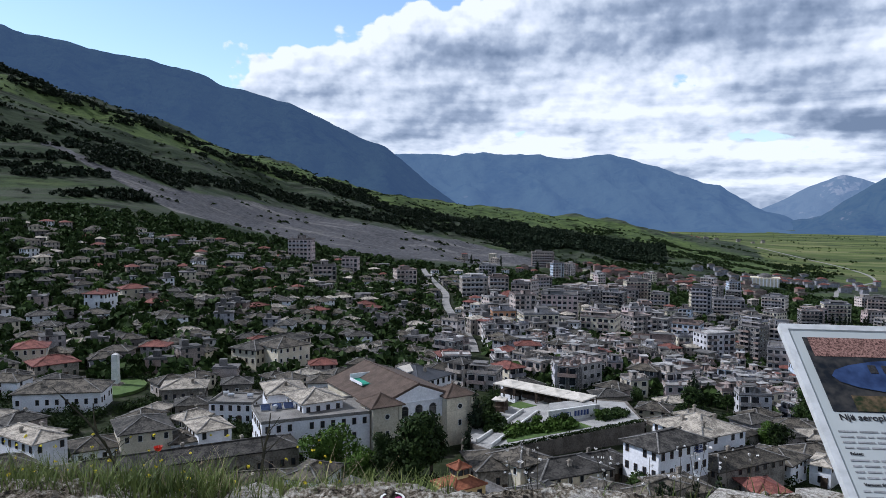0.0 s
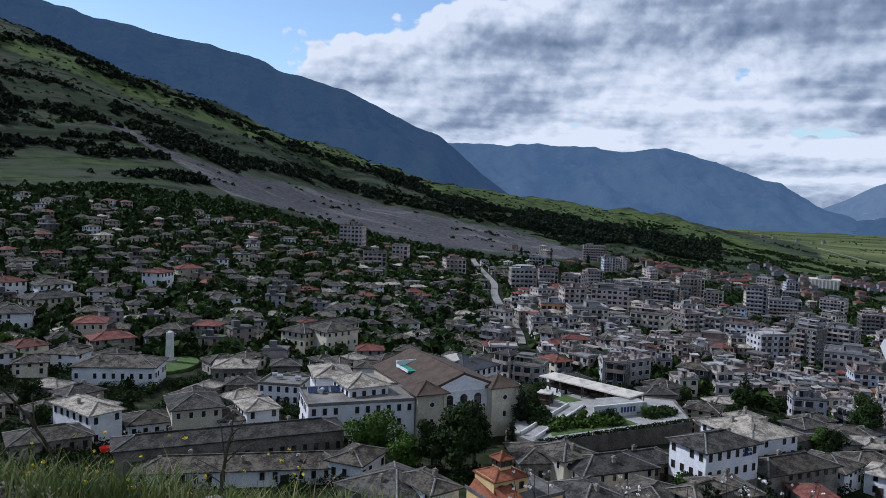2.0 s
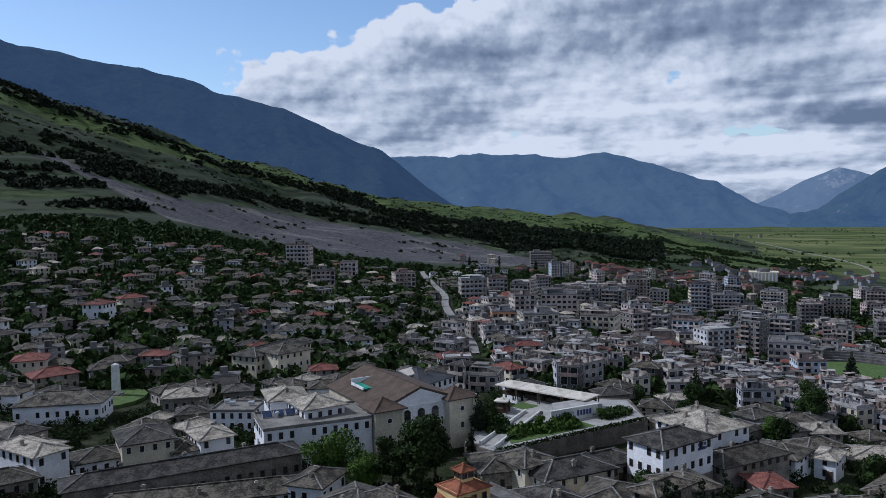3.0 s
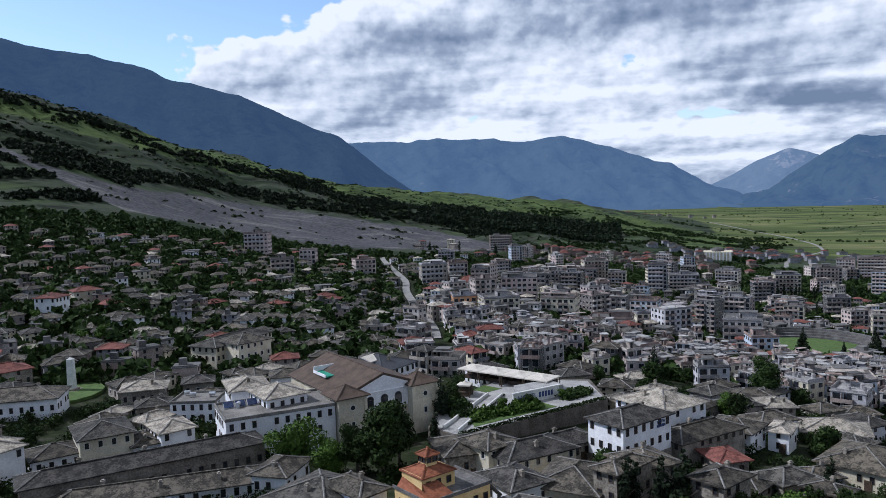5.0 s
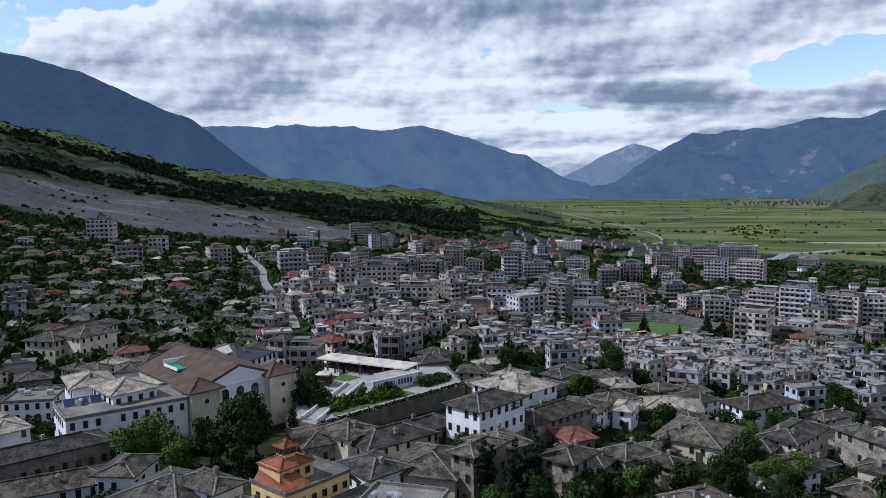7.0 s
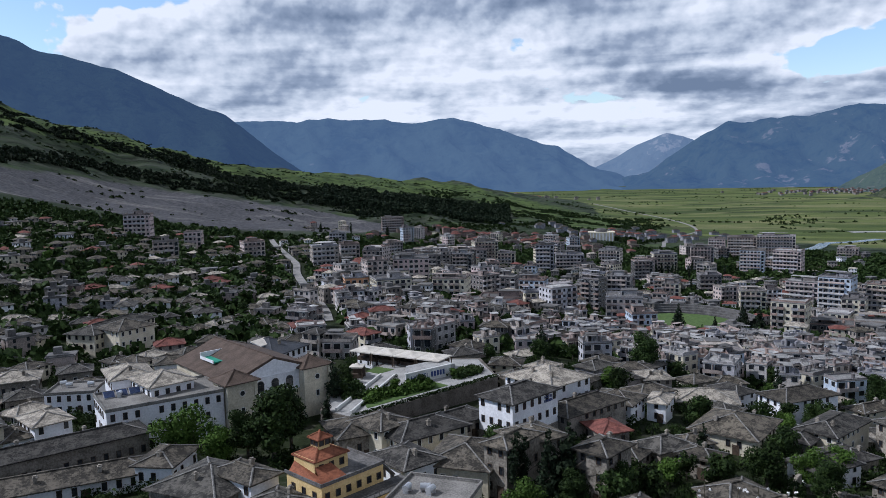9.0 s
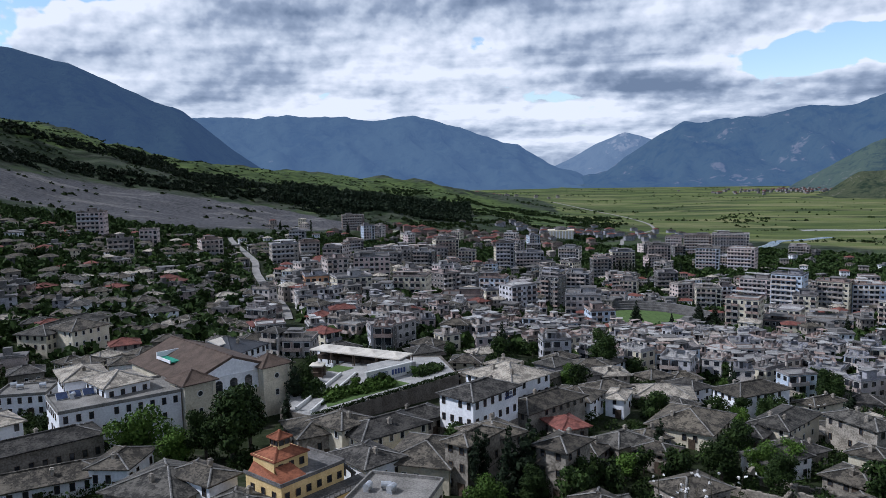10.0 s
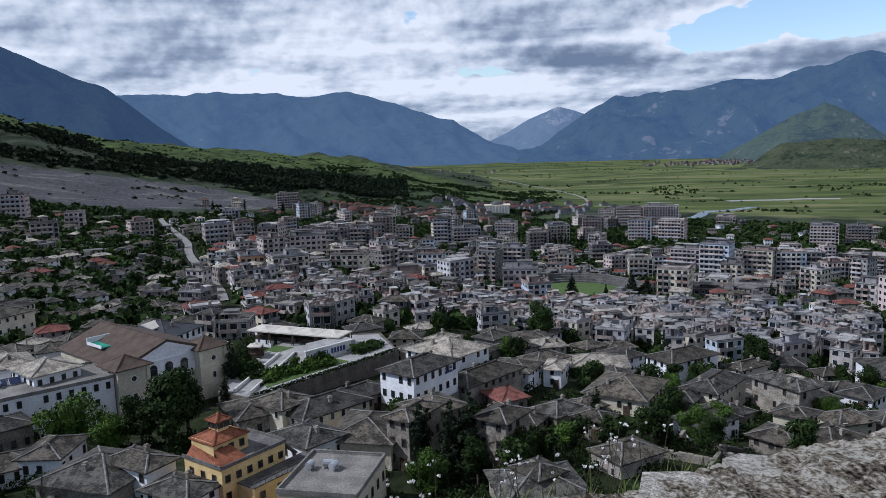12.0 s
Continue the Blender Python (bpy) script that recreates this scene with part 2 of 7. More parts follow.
def ground_material():
    """Dark scrubby hillside, grey scree, bright fields and trodden town soil, told apart by the mesh's zone attributes."""
    m = bpy.data.materials.new("land")
    m.use_nodes = True
    nt = m.node_tree
    N, L = nt.nodes.new, nt.links.new
    b = nt.nodes["Principled BSDF"]
    b.inputs["Roughness"].default_value = 0.95
    b.inputs["Specular IOR Level"].default_value = 0.1
    geo = N("ShaderNodeNewGeometry")

    def noise_tex(scale, detail, stretch=(1, 1, 1), turn=0.0):
        mp = N("ShaderNodeMapping")
        mp.vector_type = "TEXTURE"
        mp.inputs["Scale"].default_value = stretch
        mp.inputs["Rotation"].default_value = (0, 0, turn)
        L(geo.outputs["Position"], mp.inputs["Vector"])
        n = N("ShaderNodeTexNoise")
        n.inputs["Scale"].default_value, n.inputs["Detail"].default_value = scale, detail
        n.inputs["Roughness"].default_value = 0.62
        L(mp.outputs[0], n.inputs["Vector"])
        return n.outputs[0]

    def ramp(fac, stops):
        r = N("ShaderNodeValToRGB")
        el = r.color_ramp.elements
        while len(el) < len(stops):
            el.new(1.0)
        for e, (p, c) in zip(el, stops):
            e.position, e.color = p, (*c, 1)
        L(fac, r.inputs[0])
        return r.outputs[0]

    def mix(fac, a, c):
        x = N("ShaderNodeMix")
        x.data_type = "RGBA"
        L(fac, x.inputs[0])
        L(a, x.inputs[6])
        L(c, x.inputs[7])
        return x.outputs[2]

    def zone(name, soft):
        at_ = N("ShaderNodeAttribute")
        at_.attribute_name = name
        add = N("ShaderNodeMath")
        add.operation = "ADD"
        L(at_.outputs["Fac"], add.inputs[0])
        mr = N("ShaderNodeMapRange")
        mr.interpolation_type = "SMOOTHSTEP"
        sub = N("ShaderNodeMath")
        sub.operation = "MULTIPLY_ADD"
        sub.inputs[1].default_value, sub.inputs[2].default_value = soft, -soft / 2
        L(rough_n, sub.inputs[0])
        L(sub.outputs[0], add.inputs[1])
        mr.inputs[1].default_value, mr.inputs[2].default_value = 0.42, 0.58
        L(add.outputs[0], mr.inputs[0])
        return mr.outputs[0]

    rough_n = noise_tex(0.022, 8.0)
    grain = noise_tex(0.25, 6.0)
    blot = noise_tex(0.024, 9.0, (4.5, 1, 1), 0.68)        # strata run down along the slope
    hill = ramp(blot, [(0.34, (0.016, 0.026, 0.013)), (0.44, (0.034, 0.049, 0.025)), (0.52, (0.066, 0.074, 0.054)), (0.58, (0.046, 0.068, 0.030)), (0.70, (0.084, 0.108, 0.046))])
    stone = ramp(grain, [(0.36, (0.048, 0.047, 0.051)), (0.62, (0.108, 0.106, 0.112))])
    streak = ramp(noise_tex(0.035, 8.0, (5.0, 1.0, 1), 0.35), [(0.52, (0, 0, 0)), (0.64, (1, 1, 1))])
    pale = ramp(grain, [(0.36, (0.12, 0.113, 0.11)), (0.62, (0.205, 0.194, 0.186))])
    stone = mix(streak, stone, pale)
    mp = N("ShaderNodeMapping")
    mp.vector_type = "TEXTURE"
    mp.inputs["Scale"].default_value = (260.0, 52.0, 1)
    mp.inputs["Rotation"].default_value = (0, 0, -0.45)
    L(geo.outputs["Position"], mp.inputs["Vector"])
    vor = N("ShaderNodeTexVoronoi")
    vor.voronoi_dimensions = "2D"
    vor.inputs["Scale"].default_value = 1.0
    L(mp.outputs[0], vor.inputs["Vector"])
    cell = N("ShaderNodeSeparateColor")
    L(vor.outputs["Color"], cell.inputs[0])
    blend = N("ShaderNodeMath")
    blend.operation = "MULTIPLY_ADD"
    blend.inputs[1].default_value = 0.62
    L(cell.outputs[0], blend.inputs[0])
    soft = N("ShaderNodeMath")
    soft.operation = "MULTIPLY"
    soft.inputs[1].default_value = 0.4
    L(noise_tex(0.006, 5.0), soft.inputs[0])
    L(soft.outputs[0], blend.inputs[2])
    fields = ramp(blend.outputs[0], [(0.16, (0.026, 0.040, 0.016)), (0.30, (0.090, 0.118, 0.036)), (0.42, (0.045, 0.066, 0.022)), (0.52, (0.135, 0.158, 0.052)), (0.62, (0.072, 0.098, 0.030)), (0.74, (0.175, 0.178, 0.080)), (0.82, (0.038, 0.054, 0.02))])
    soil = ramp(grain, [(0.35, (0.010, 0.015, 0.006)), (0.55, (0.024, 0.032, 0.013)), (0.72, (0.06, 0.058, 0.045))])
    # crest grass: its own green, with sunlit brightness put into the colour
    lit_meadow = ramp(rough_n, [(0.35, (0.046, 0.070, 0.026)), (0.65, (0.105, 0.145, 0.046))])
    c = mix(zone("lit_meadow", 0.9), hill, lit_meadow)
    tuft = ramp(noise_tex(0.085, 9.0, (2.5, 1, 1), 0.68), [(0.36, (0.25, 0.27, 0.25)), (0.47, (0.80, 0.82, 0.80)), (0.62, (1.0, 1.0, 1.0))])
    mul = N("ShaderNodeMix")
    mul.data_type, mul.blend_type = "RGBA", "MULTIPLY"
    mul.inputs[0].default_value = 1.0
    L(c, mul.inputs[6])
    L(tuft, mul.inputs[7])
    c = mul.outputs[2]
    c = mix(zone("scree", 0.6), c, stone)
    c = mix(zone("town", 0.5), c, soil)
    c = mix(zone("plain", 0.4), c, fields)
    L(c, b.inputs["Base Color"])
    bp = N("ShaderNodeBump")
    bp.inputs["Strength"].default_value, bp.inputs["Distance"].default_value = 0.8, 1.2
    L(grain, bp.inputs["Height"])
    L(bp.outputs[0], b.inputs["Normal"])
    return m


M_GROUND = ground_material()


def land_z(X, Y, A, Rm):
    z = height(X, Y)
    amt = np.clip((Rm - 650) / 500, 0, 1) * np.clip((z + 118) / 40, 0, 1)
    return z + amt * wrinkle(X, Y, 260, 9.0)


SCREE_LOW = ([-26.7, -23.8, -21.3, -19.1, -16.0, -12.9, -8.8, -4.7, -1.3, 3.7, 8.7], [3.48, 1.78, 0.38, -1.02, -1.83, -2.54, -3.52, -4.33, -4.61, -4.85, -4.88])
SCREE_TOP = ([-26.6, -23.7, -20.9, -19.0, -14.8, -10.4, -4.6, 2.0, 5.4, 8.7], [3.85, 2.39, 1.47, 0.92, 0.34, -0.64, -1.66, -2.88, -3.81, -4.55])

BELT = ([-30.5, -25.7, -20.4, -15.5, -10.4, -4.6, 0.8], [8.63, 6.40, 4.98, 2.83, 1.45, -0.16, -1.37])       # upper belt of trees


def zones(X, Y, Z):
    """Soft zones of the land: scree, grass painted sunlit below the crest, town and plain, each from 0 to 1."""
    R_ = np.hypot(X, Y)
    a = np.degrees(np.arctan2(X, Y))
    e = np.degrees(np.arctan2(Z, R_))
    lo, hi = np.interp(a, *SCREE_LOW), np.interp(a, *SCREE_TOP)
    half = np.maximum((hi - lo) / 2, 0.01)
    scree = np.clip(0.30 + 1.1 * (1 - np.abs(e - (lo + hi) / 2) / half), 0, 1) * (a < 10.4) * (a > -27.5) * (R_ > 450)
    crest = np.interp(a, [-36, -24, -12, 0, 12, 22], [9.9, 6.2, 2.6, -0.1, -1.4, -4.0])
    lit_meadow = np.clip(1.0 - np.abs(e - crest + 0.45) / 1.1, 0, 1) * (a < 24) * (R_ > 900)
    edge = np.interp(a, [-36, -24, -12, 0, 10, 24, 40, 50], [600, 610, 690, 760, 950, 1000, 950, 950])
    town = np.clip(0.5 + (edge - R_) / 250, 0, 1)
    plain = np.clip(0.5 + (-119 - Z) / 14, 0, 1) * np.clip((R_ - 900) / 200, 0, 1)
    return scree, lit_meadow, town, plain


azs = np.concatenate([np.arange(-180, -45, 5.0), np.arange(-45, 60, 0.25), np.arange(60, 181, 5.0)])
rs = np.concatenate([np.geomspace(6, 2600, 270), np.geomspace(2700, 4900, 14)])
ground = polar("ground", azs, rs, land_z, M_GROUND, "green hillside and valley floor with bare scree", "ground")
_v = np.empty(len(ground.data.vertices) * 3)
ground.data.vertices.foreach_get("co", _v)
_v = _v.reshape(-1, 3)
for _n, _z in zip(("scree", "lit_meadow", "town", "plain"), zones(*_v.T)):
    ground.data.attributes.new(_n, "FLOAT", "POINT").data.foreach_set("value", _z.astype(np.float32))


def mountain(name, knots, r0, r1, base, mat, rough, label):
    """A range whose crest, at r1, follows the knots of azimuth and elevation."""
    ka, ke = [k[0] for k in knots], [k[1] for k in knots]
    azs = np.arange(ka[0], ka[-1] + 0.01, 0.22)
    rs = np.concatenate([np.linspace(r0, r1, 34), np.linspace(r1, r1 + 160, 4)[1:]])

    def zf(X, Y, A, Rm):
        crest = r1 * np.tan(np.radians(np.interp(A, ka, ke)))
        crest = crest + wrinkle(A * 60, A * 0 + r1, 260, rough * 0.16, 5)
        f = np.clip((Rm - r0) / (r1 - r0), 0, 1)
        back = np.clip((Rm - r1) / 160, 0, 1)
        gully = wrinkle(A * 55 + 0.25 * Rm, Rm * 0.45, 340, rough, 5)
        prof = f ** 1.15
        return base + (crest - base) * prof + gully * np.sin(np.pi * f) * 0.6 - back * 120

    return polar(name, azs, rs, zf, mat, label, "mountain")


def far_slopes(name, wood, grass, rock, haze_glow, thick, gullies=0.0022, bare=0.60):
    """Distant slopes: woods, grass and bare rock in streaks down the fall; blue haze painted on as emission."""
    m = bpy.data.materials.new(name)
    m.use_nodes = True
    nt = m.node_tree
    N, L = nt.nodes.new, nt.links.new
    b = nt.nodes["Principled BSDF"]
    b.inputs["Roughness"].default_value = 1.0
    b.inputs["Specular IOR Level"].default_value = 0.0
    geo = N("ShaderNodeNewGeometry")
    mp = N("ShaderNodeMapping")
    mp.vector_type = "TEXTURE"
    mp.inputs["Scale"].default_value = (1, 1, 1.8)
    L(geo.outputs["Position"], mp.inputs["Vector"])
    ns = []
    for sc, det in ((gullies, 9.0), (gullies * 6, 8.0)):
        n = N("ShaderNodeTexNoise")
        n.inputs["Scale"].default_value, n.inputs["Detail"].default_value, n.inputs["Roughness"].default_value = sc, det, 0.62
        n.inputs["Distortion"].default_value = 0.5
        L(mp.outputs[0], n.inputs["Vector"])
        ns.append(n.outputs[0])
    mean = N("ShaderNodeMath")
    mean.operation = "MULTIPLY_ADD"
    mean.inputs[1].default_value = 0.45
    half = N("ShaderNodeMath")
    half.operation = "MULTIPLY"
    half.inputs[1].default_value = 0.55
    L(ns[0], half.inputs[0])
    L(ns[1], mean.inputs[0])
    L(half.outputs[0], mean.inputs[2])
    r = N("ShaderNodeValToRGB")
    el = r.color_ramp.elements
    stops = ((0.40, wood), (0.50, grass), (bare - 0.03, grass), (bare, rock))
    while len(el) < len(stops):
        el.new(1.0)
    for e, (p, c) in zip(el, stops):
        e.position, e.color = p, (*c, 1)
    L(mean.outputs[0], r.inputs[0])
    L(r.outputs[0], b.inputs["Base Color"])
    bp = N("ShaderNodeBump")
    bp.inputs["Strength"].default_value, bp.inputs["Distance"].default_value = 1.0, 40.0
    L(mean.outputs[0], bp.inputs["Height"])
    L(bp.outputs[0], b.inputs["Normal"])
    b.inputs["Emission Color"].default_value = (*haze_glow, 1)      # painted haze: the slopes themselves glow blue
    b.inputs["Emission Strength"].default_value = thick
    return m


# farther ranges lean blue in base colour too, as part of the painted haze
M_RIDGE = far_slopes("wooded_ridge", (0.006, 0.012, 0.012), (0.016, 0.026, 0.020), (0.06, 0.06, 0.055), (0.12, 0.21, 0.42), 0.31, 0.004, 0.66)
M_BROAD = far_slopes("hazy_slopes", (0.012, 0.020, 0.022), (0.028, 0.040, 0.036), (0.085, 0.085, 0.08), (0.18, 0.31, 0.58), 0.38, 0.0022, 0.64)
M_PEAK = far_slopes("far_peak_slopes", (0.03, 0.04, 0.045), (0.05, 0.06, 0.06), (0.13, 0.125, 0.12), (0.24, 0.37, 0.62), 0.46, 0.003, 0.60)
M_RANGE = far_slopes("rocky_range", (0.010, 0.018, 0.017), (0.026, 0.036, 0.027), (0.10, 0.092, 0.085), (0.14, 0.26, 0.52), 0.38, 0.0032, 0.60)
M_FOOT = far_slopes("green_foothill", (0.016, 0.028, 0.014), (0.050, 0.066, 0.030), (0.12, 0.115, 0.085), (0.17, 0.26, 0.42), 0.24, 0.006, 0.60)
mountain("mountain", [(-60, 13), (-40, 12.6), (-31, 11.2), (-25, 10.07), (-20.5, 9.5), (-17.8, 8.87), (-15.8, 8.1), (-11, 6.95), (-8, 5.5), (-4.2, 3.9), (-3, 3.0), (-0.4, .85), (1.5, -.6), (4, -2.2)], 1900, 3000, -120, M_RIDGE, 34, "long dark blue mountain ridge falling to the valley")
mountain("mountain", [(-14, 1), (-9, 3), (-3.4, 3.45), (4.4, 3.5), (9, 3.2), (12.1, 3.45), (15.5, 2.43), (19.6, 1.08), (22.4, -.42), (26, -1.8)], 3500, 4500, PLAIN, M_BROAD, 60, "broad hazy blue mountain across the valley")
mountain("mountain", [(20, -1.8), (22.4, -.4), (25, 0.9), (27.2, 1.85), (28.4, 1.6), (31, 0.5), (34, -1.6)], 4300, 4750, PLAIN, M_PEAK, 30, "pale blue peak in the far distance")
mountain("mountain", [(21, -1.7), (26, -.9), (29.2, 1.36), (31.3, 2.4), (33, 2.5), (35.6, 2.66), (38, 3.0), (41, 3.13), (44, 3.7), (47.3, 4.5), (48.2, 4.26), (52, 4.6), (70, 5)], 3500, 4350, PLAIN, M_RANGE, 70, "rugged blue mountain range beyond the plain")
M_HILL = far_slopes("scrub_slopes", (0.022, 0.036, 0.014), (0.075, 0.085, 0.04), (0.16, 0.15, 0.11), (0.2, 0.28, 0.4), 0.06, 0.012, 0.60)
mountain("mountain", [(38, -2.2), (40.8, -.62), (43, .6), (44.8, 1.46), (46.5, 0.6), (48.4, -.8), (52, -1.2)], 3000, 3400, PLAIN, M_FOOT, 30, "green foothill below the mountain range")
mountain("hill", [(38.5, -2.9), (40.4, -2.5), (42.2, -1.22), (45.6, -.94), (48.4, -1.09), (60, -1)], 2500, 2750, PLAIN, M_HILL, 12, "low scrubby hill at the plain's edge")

# ---- building kit ----
M_STONE = material("old_limestone", (0.13, 0.115, 0.094), (0.33, 0.295, 0.25), 0.5, 0.92, 6, 0.7, 0.05, spread=0.15)
M_CREAM = material("cream_plaster", (0.46, 0.41, 0.31), (0.66, 0.60, 0.47), 0.35, 0.9, 9, 0.2, spread=0.12)
M_PALE = material("pale_stone_slates", (0.17, 0.15, 0.125), (0.42, 0.375, 0.31), 0.6, 0.85, 7, 0.9, 0.08, spread=0.15, cells=3.4)
M_DARKROOF = material("dark_sheet_roof", (0.030, 0.032, 0.038), (0.065, 0.067, 0.075), 0.4, 0.55, 8, 0.3)
M_BROWN = material("brown_roof_tiles", (0.060, 0.042, 0.032), (0.115, 0.082, 0.064), 0.5, 0.85, 9, 0.6, 0.04)
M_FRAME = material("window_trim", (0.5, 0.5, 0.48), (0.72, 0.71, 0.69), 1.0, 0.7, 6, 0.1)
M_YELLOW = material("yellow_plaster", (0.58, 0.41, 0.18), (0.74, 0.56, 0.28), 0.4, 0.9, 9, 0.2)
M_ORANGE = material("orange_plaster", (0.42, 0.20, 0.10), (0.60, 0.33, 0.19), 0.35, 0.9, 9, 0.2)
M_ROSE = material("rose_plaster", (0.44, 0.33, 0.32), (0.64, 0.53, 0.51), 0.35, 0.9, 9, 0.2)
M_BLUE = material("blue_grey_plaster", (0.36, 0.43, 0.53), (0.60, 0.66, 0.74), 0.35, 0.9, 9, 0.2)
M_SCREED = material("worn_roof_screed", (0.11, 0.104, 0.096), (0.25, 0.236, 0.218), 0.3, 0.9, 12, 0.4, spread=0.1)
M_HIP = material("mortared_hips", (0.10, 0.097, 0.093), (0.25, 0.24, 0.225), 1.0, 0.9, 6, 0.4, 0.03)
M_METAL = material("pale_sheet_metal", (0.42, 0.43, 0.45), (0.62, 0.63, 0.65), 0.5, 0.4, 9, 0.1, metal=0.5)
M_BARK = material("bark", (0.05, 0.04, 0.03), (0.12, 0.10, 0.08), 2.0, 0.95, 6, 0.6)
M_WOODDK = material("dark_timber", (0.04, 0.028, 0.02), (0.10, 0.07, 0.05), 1.5, 0.8, 8, 0.3)
M_TOWN = material("town_plaster", (0.40, 0.375, 0.365), (0.64, 0.605, 0.59), 0.3, 0.9, 9, 0.2, hue=[(1, 1, 1), (1, 0.90, 0.84), (0.92, 0.80, 0.75), (0.90, 0.93, 1.0), (1, 0.95, 0.88), (0.84, 0.80, 0.78)], spread=0.14)
WALLS = {"white": M_WHITE, "cream": M_CREAM, "stone": M_STONE, "any": M_WALL, "yellow": M_YELLOW, "orange": M_ORANGE, "rose": M_ROSE, "blue": M_BLUE, "grey": M_CONC}
ROOFS = {"slate": M_SLATE, "pale": M_PALE, "red": M_TILE, "dark": M_DARKROOF, "brown": M_BROWN, "flat": M_CONC}


class Shape:
    """Collects verts and faces of one mesh."""

    def __init__(self):
        self.v, self.f, self.m = [], [], []

    def poly(self, pts, mat=0):
        n = len(self.v)
        self.v += [tuple(p) for p in pts]
        self.f.append(tuple(range(n, n + len(pts))))
        self.m.append(mat)

    def box(self, x0, x1, y0, y1, z0, z1, mat=0, top=True, bottom=True):
        n = len(self.v)
        self.v += [(x0, y0, z0), (x1, y0, z0), (x1, y1, z0), (x0, y1, z0), (x0, y0, z1), (x1, y0, z1), (x1, y1, z1), (x0, y1, z1)]
        fs = [(0, 1, 5, 4), (1, 2, 6, 5), (2, 3, 7, 6), (3, 0, 4, 7)]
        if top:
            fs.append((4, 5, 6, 7))
        if bottom:
            fs.append((3, 2, 1, 0))
        self.f += [tuple(n + i for i in q) for q in fs]
        self.m += [mat] * len(fs)
        return self

    def mesh(self, name, *mats, smooth=False):
        me = bpy.data.meshes.new(name)
        seen, idx, vs = {}, [], []
        for p in self.v:
            q = (round(p[0], 4), round(p[1], 4), round(p[2], 4))
            if q not in seen:
                seen[q] = len(vs)
                vs.append(q)
            idx.append(seen[q])
        me.from_pydata(vs, [], [tuple(idx[i] for i in f) for f in self.f])
        for k in mats:
            me.materials.append(k)
        if len(mats) > 1:
            me.polygons.foreach_set("material_index", self.m)
        if smooth:
            me.polygons.foreach_set("use_smooth", [True] * len(me.polygons))
        me.update()
        return me


def part(name, me, parent, m=None, label=""):
    """Links a mesh as one part under a thing or a part."""
    o = new(name, me)
    o.parent = parent
    if m is not None:
        o.matrix_local = m
    return tagged(o, label)


def base_empty(name, m, label, category, group=""):
    o = new(name)
    o.empty_display_size = 0.5
    o.matrix_world = m
    return tagged(o, label, category, group)


def hip_mesh(w, d, rise, over, mat, thick=0.22, gable=False, sag=0.12):
    """Hipped or gabled roof over w x d, eaves at z 0, with overhang, thickness and a slightly sagging surface."""
    a, b = w / 2 + over, d / 2 + over
    drop = -over * rise / (min(w, d) / 2 + 0.01) * 0.5
    s = Shape()
    if w >= d:
        k = a if gable else a - b
        rl, rr = (-k, 0, rise), (k, 0, rise)
    else:
        k = b if gable else b - a
        rl, rr = (0, -k, rise), (0, k, rise)
    c = [(-a, -b, drop), (a, -b, drop), (a, b, drop), (-a, b, drop)]
    lo = [(x, y, z - thick) for x, y, z in c]

    def slope(e0, e1, r1, r0):
        """One face split in three courses, hollowed a little."""
        rows = []
        for i in range(4):
            t = i / 3
            hollow = -sag * math.sin(math.pi * t)
            p = [e0[j] + (r0[j] - e0[j]) * t for j in range(3)]
            q = [e1[j] + (r1[j] - e1[j]) * t for j in range(3)]
            p[2] += hollow
            q[2] += hollow
            rows.append((p, q))
        for (p, q), (p2, q2) in zip(rows, rows[1:]):
            s.poly([p, q, q2, p2] if math.dist(p2, q2) > 1e-4 else [p, q, q2])

    if w >= d:
        slope(c[0], c[1], rr, rl)
        slope(c[2], c[3], rl, rr)
        if gable:
            s.poly([c[1], c[2], rr])
            s.poly([c[3], c[0], rl])
        else:
            slope(c[1], c[2], rr, rr)
            slope(c[3], c[0], rl, rl)
    else:
        slope(c[1], c[2], rr, rl)
        slope(c[3], c[0], rl, rr)
        if gable:
            s.poly([c[0], c[1], rl])
            s.poly([c[2], c[3], rr])
        else:
            slope(c[0], c[1], rl, rl)
            slope(c[2], c[3], rr, rr)
    for i in range(4):
        j = (i + 1) % 4
        s.poly([lo[i], lo[j], c[j], c[i]])
    s.poly(lo[::-1])
    # ridge cap
    if w >= d:
        s.box(-k - 0.1, k + 0.1, -0.18, 0.18, rise - 0.06, rise + 0.14)
    else:
        s.box(-0.18, 0.18, -k - 0.1, k + 0.1, rise - 0.06, rise + 0.14)
    if not gable:                             # pale mortared hips
        for e, r in zip(c, (rl, rr, rr, rl) if w >= d else (rl, rl, rr, rr)):
            e, r = Vector(e), Vector(r)
            side = (r - e).cross(Vector((0, 0, 1))).normalized() * 0.16
            up = Vector((0, 0, 0.10))
            a, b = [e - side, e + up, e + side], [r - side, r + up, r + side]
            s.poly([a[0], a[1], b[1], b[0]], 1)
            s.poly([a[1], a[2], b[2], b[1]], 1)
    return s.mesh("roof", mat, M_HIP if mat in (M_SLATE, M_PALE) else mat)


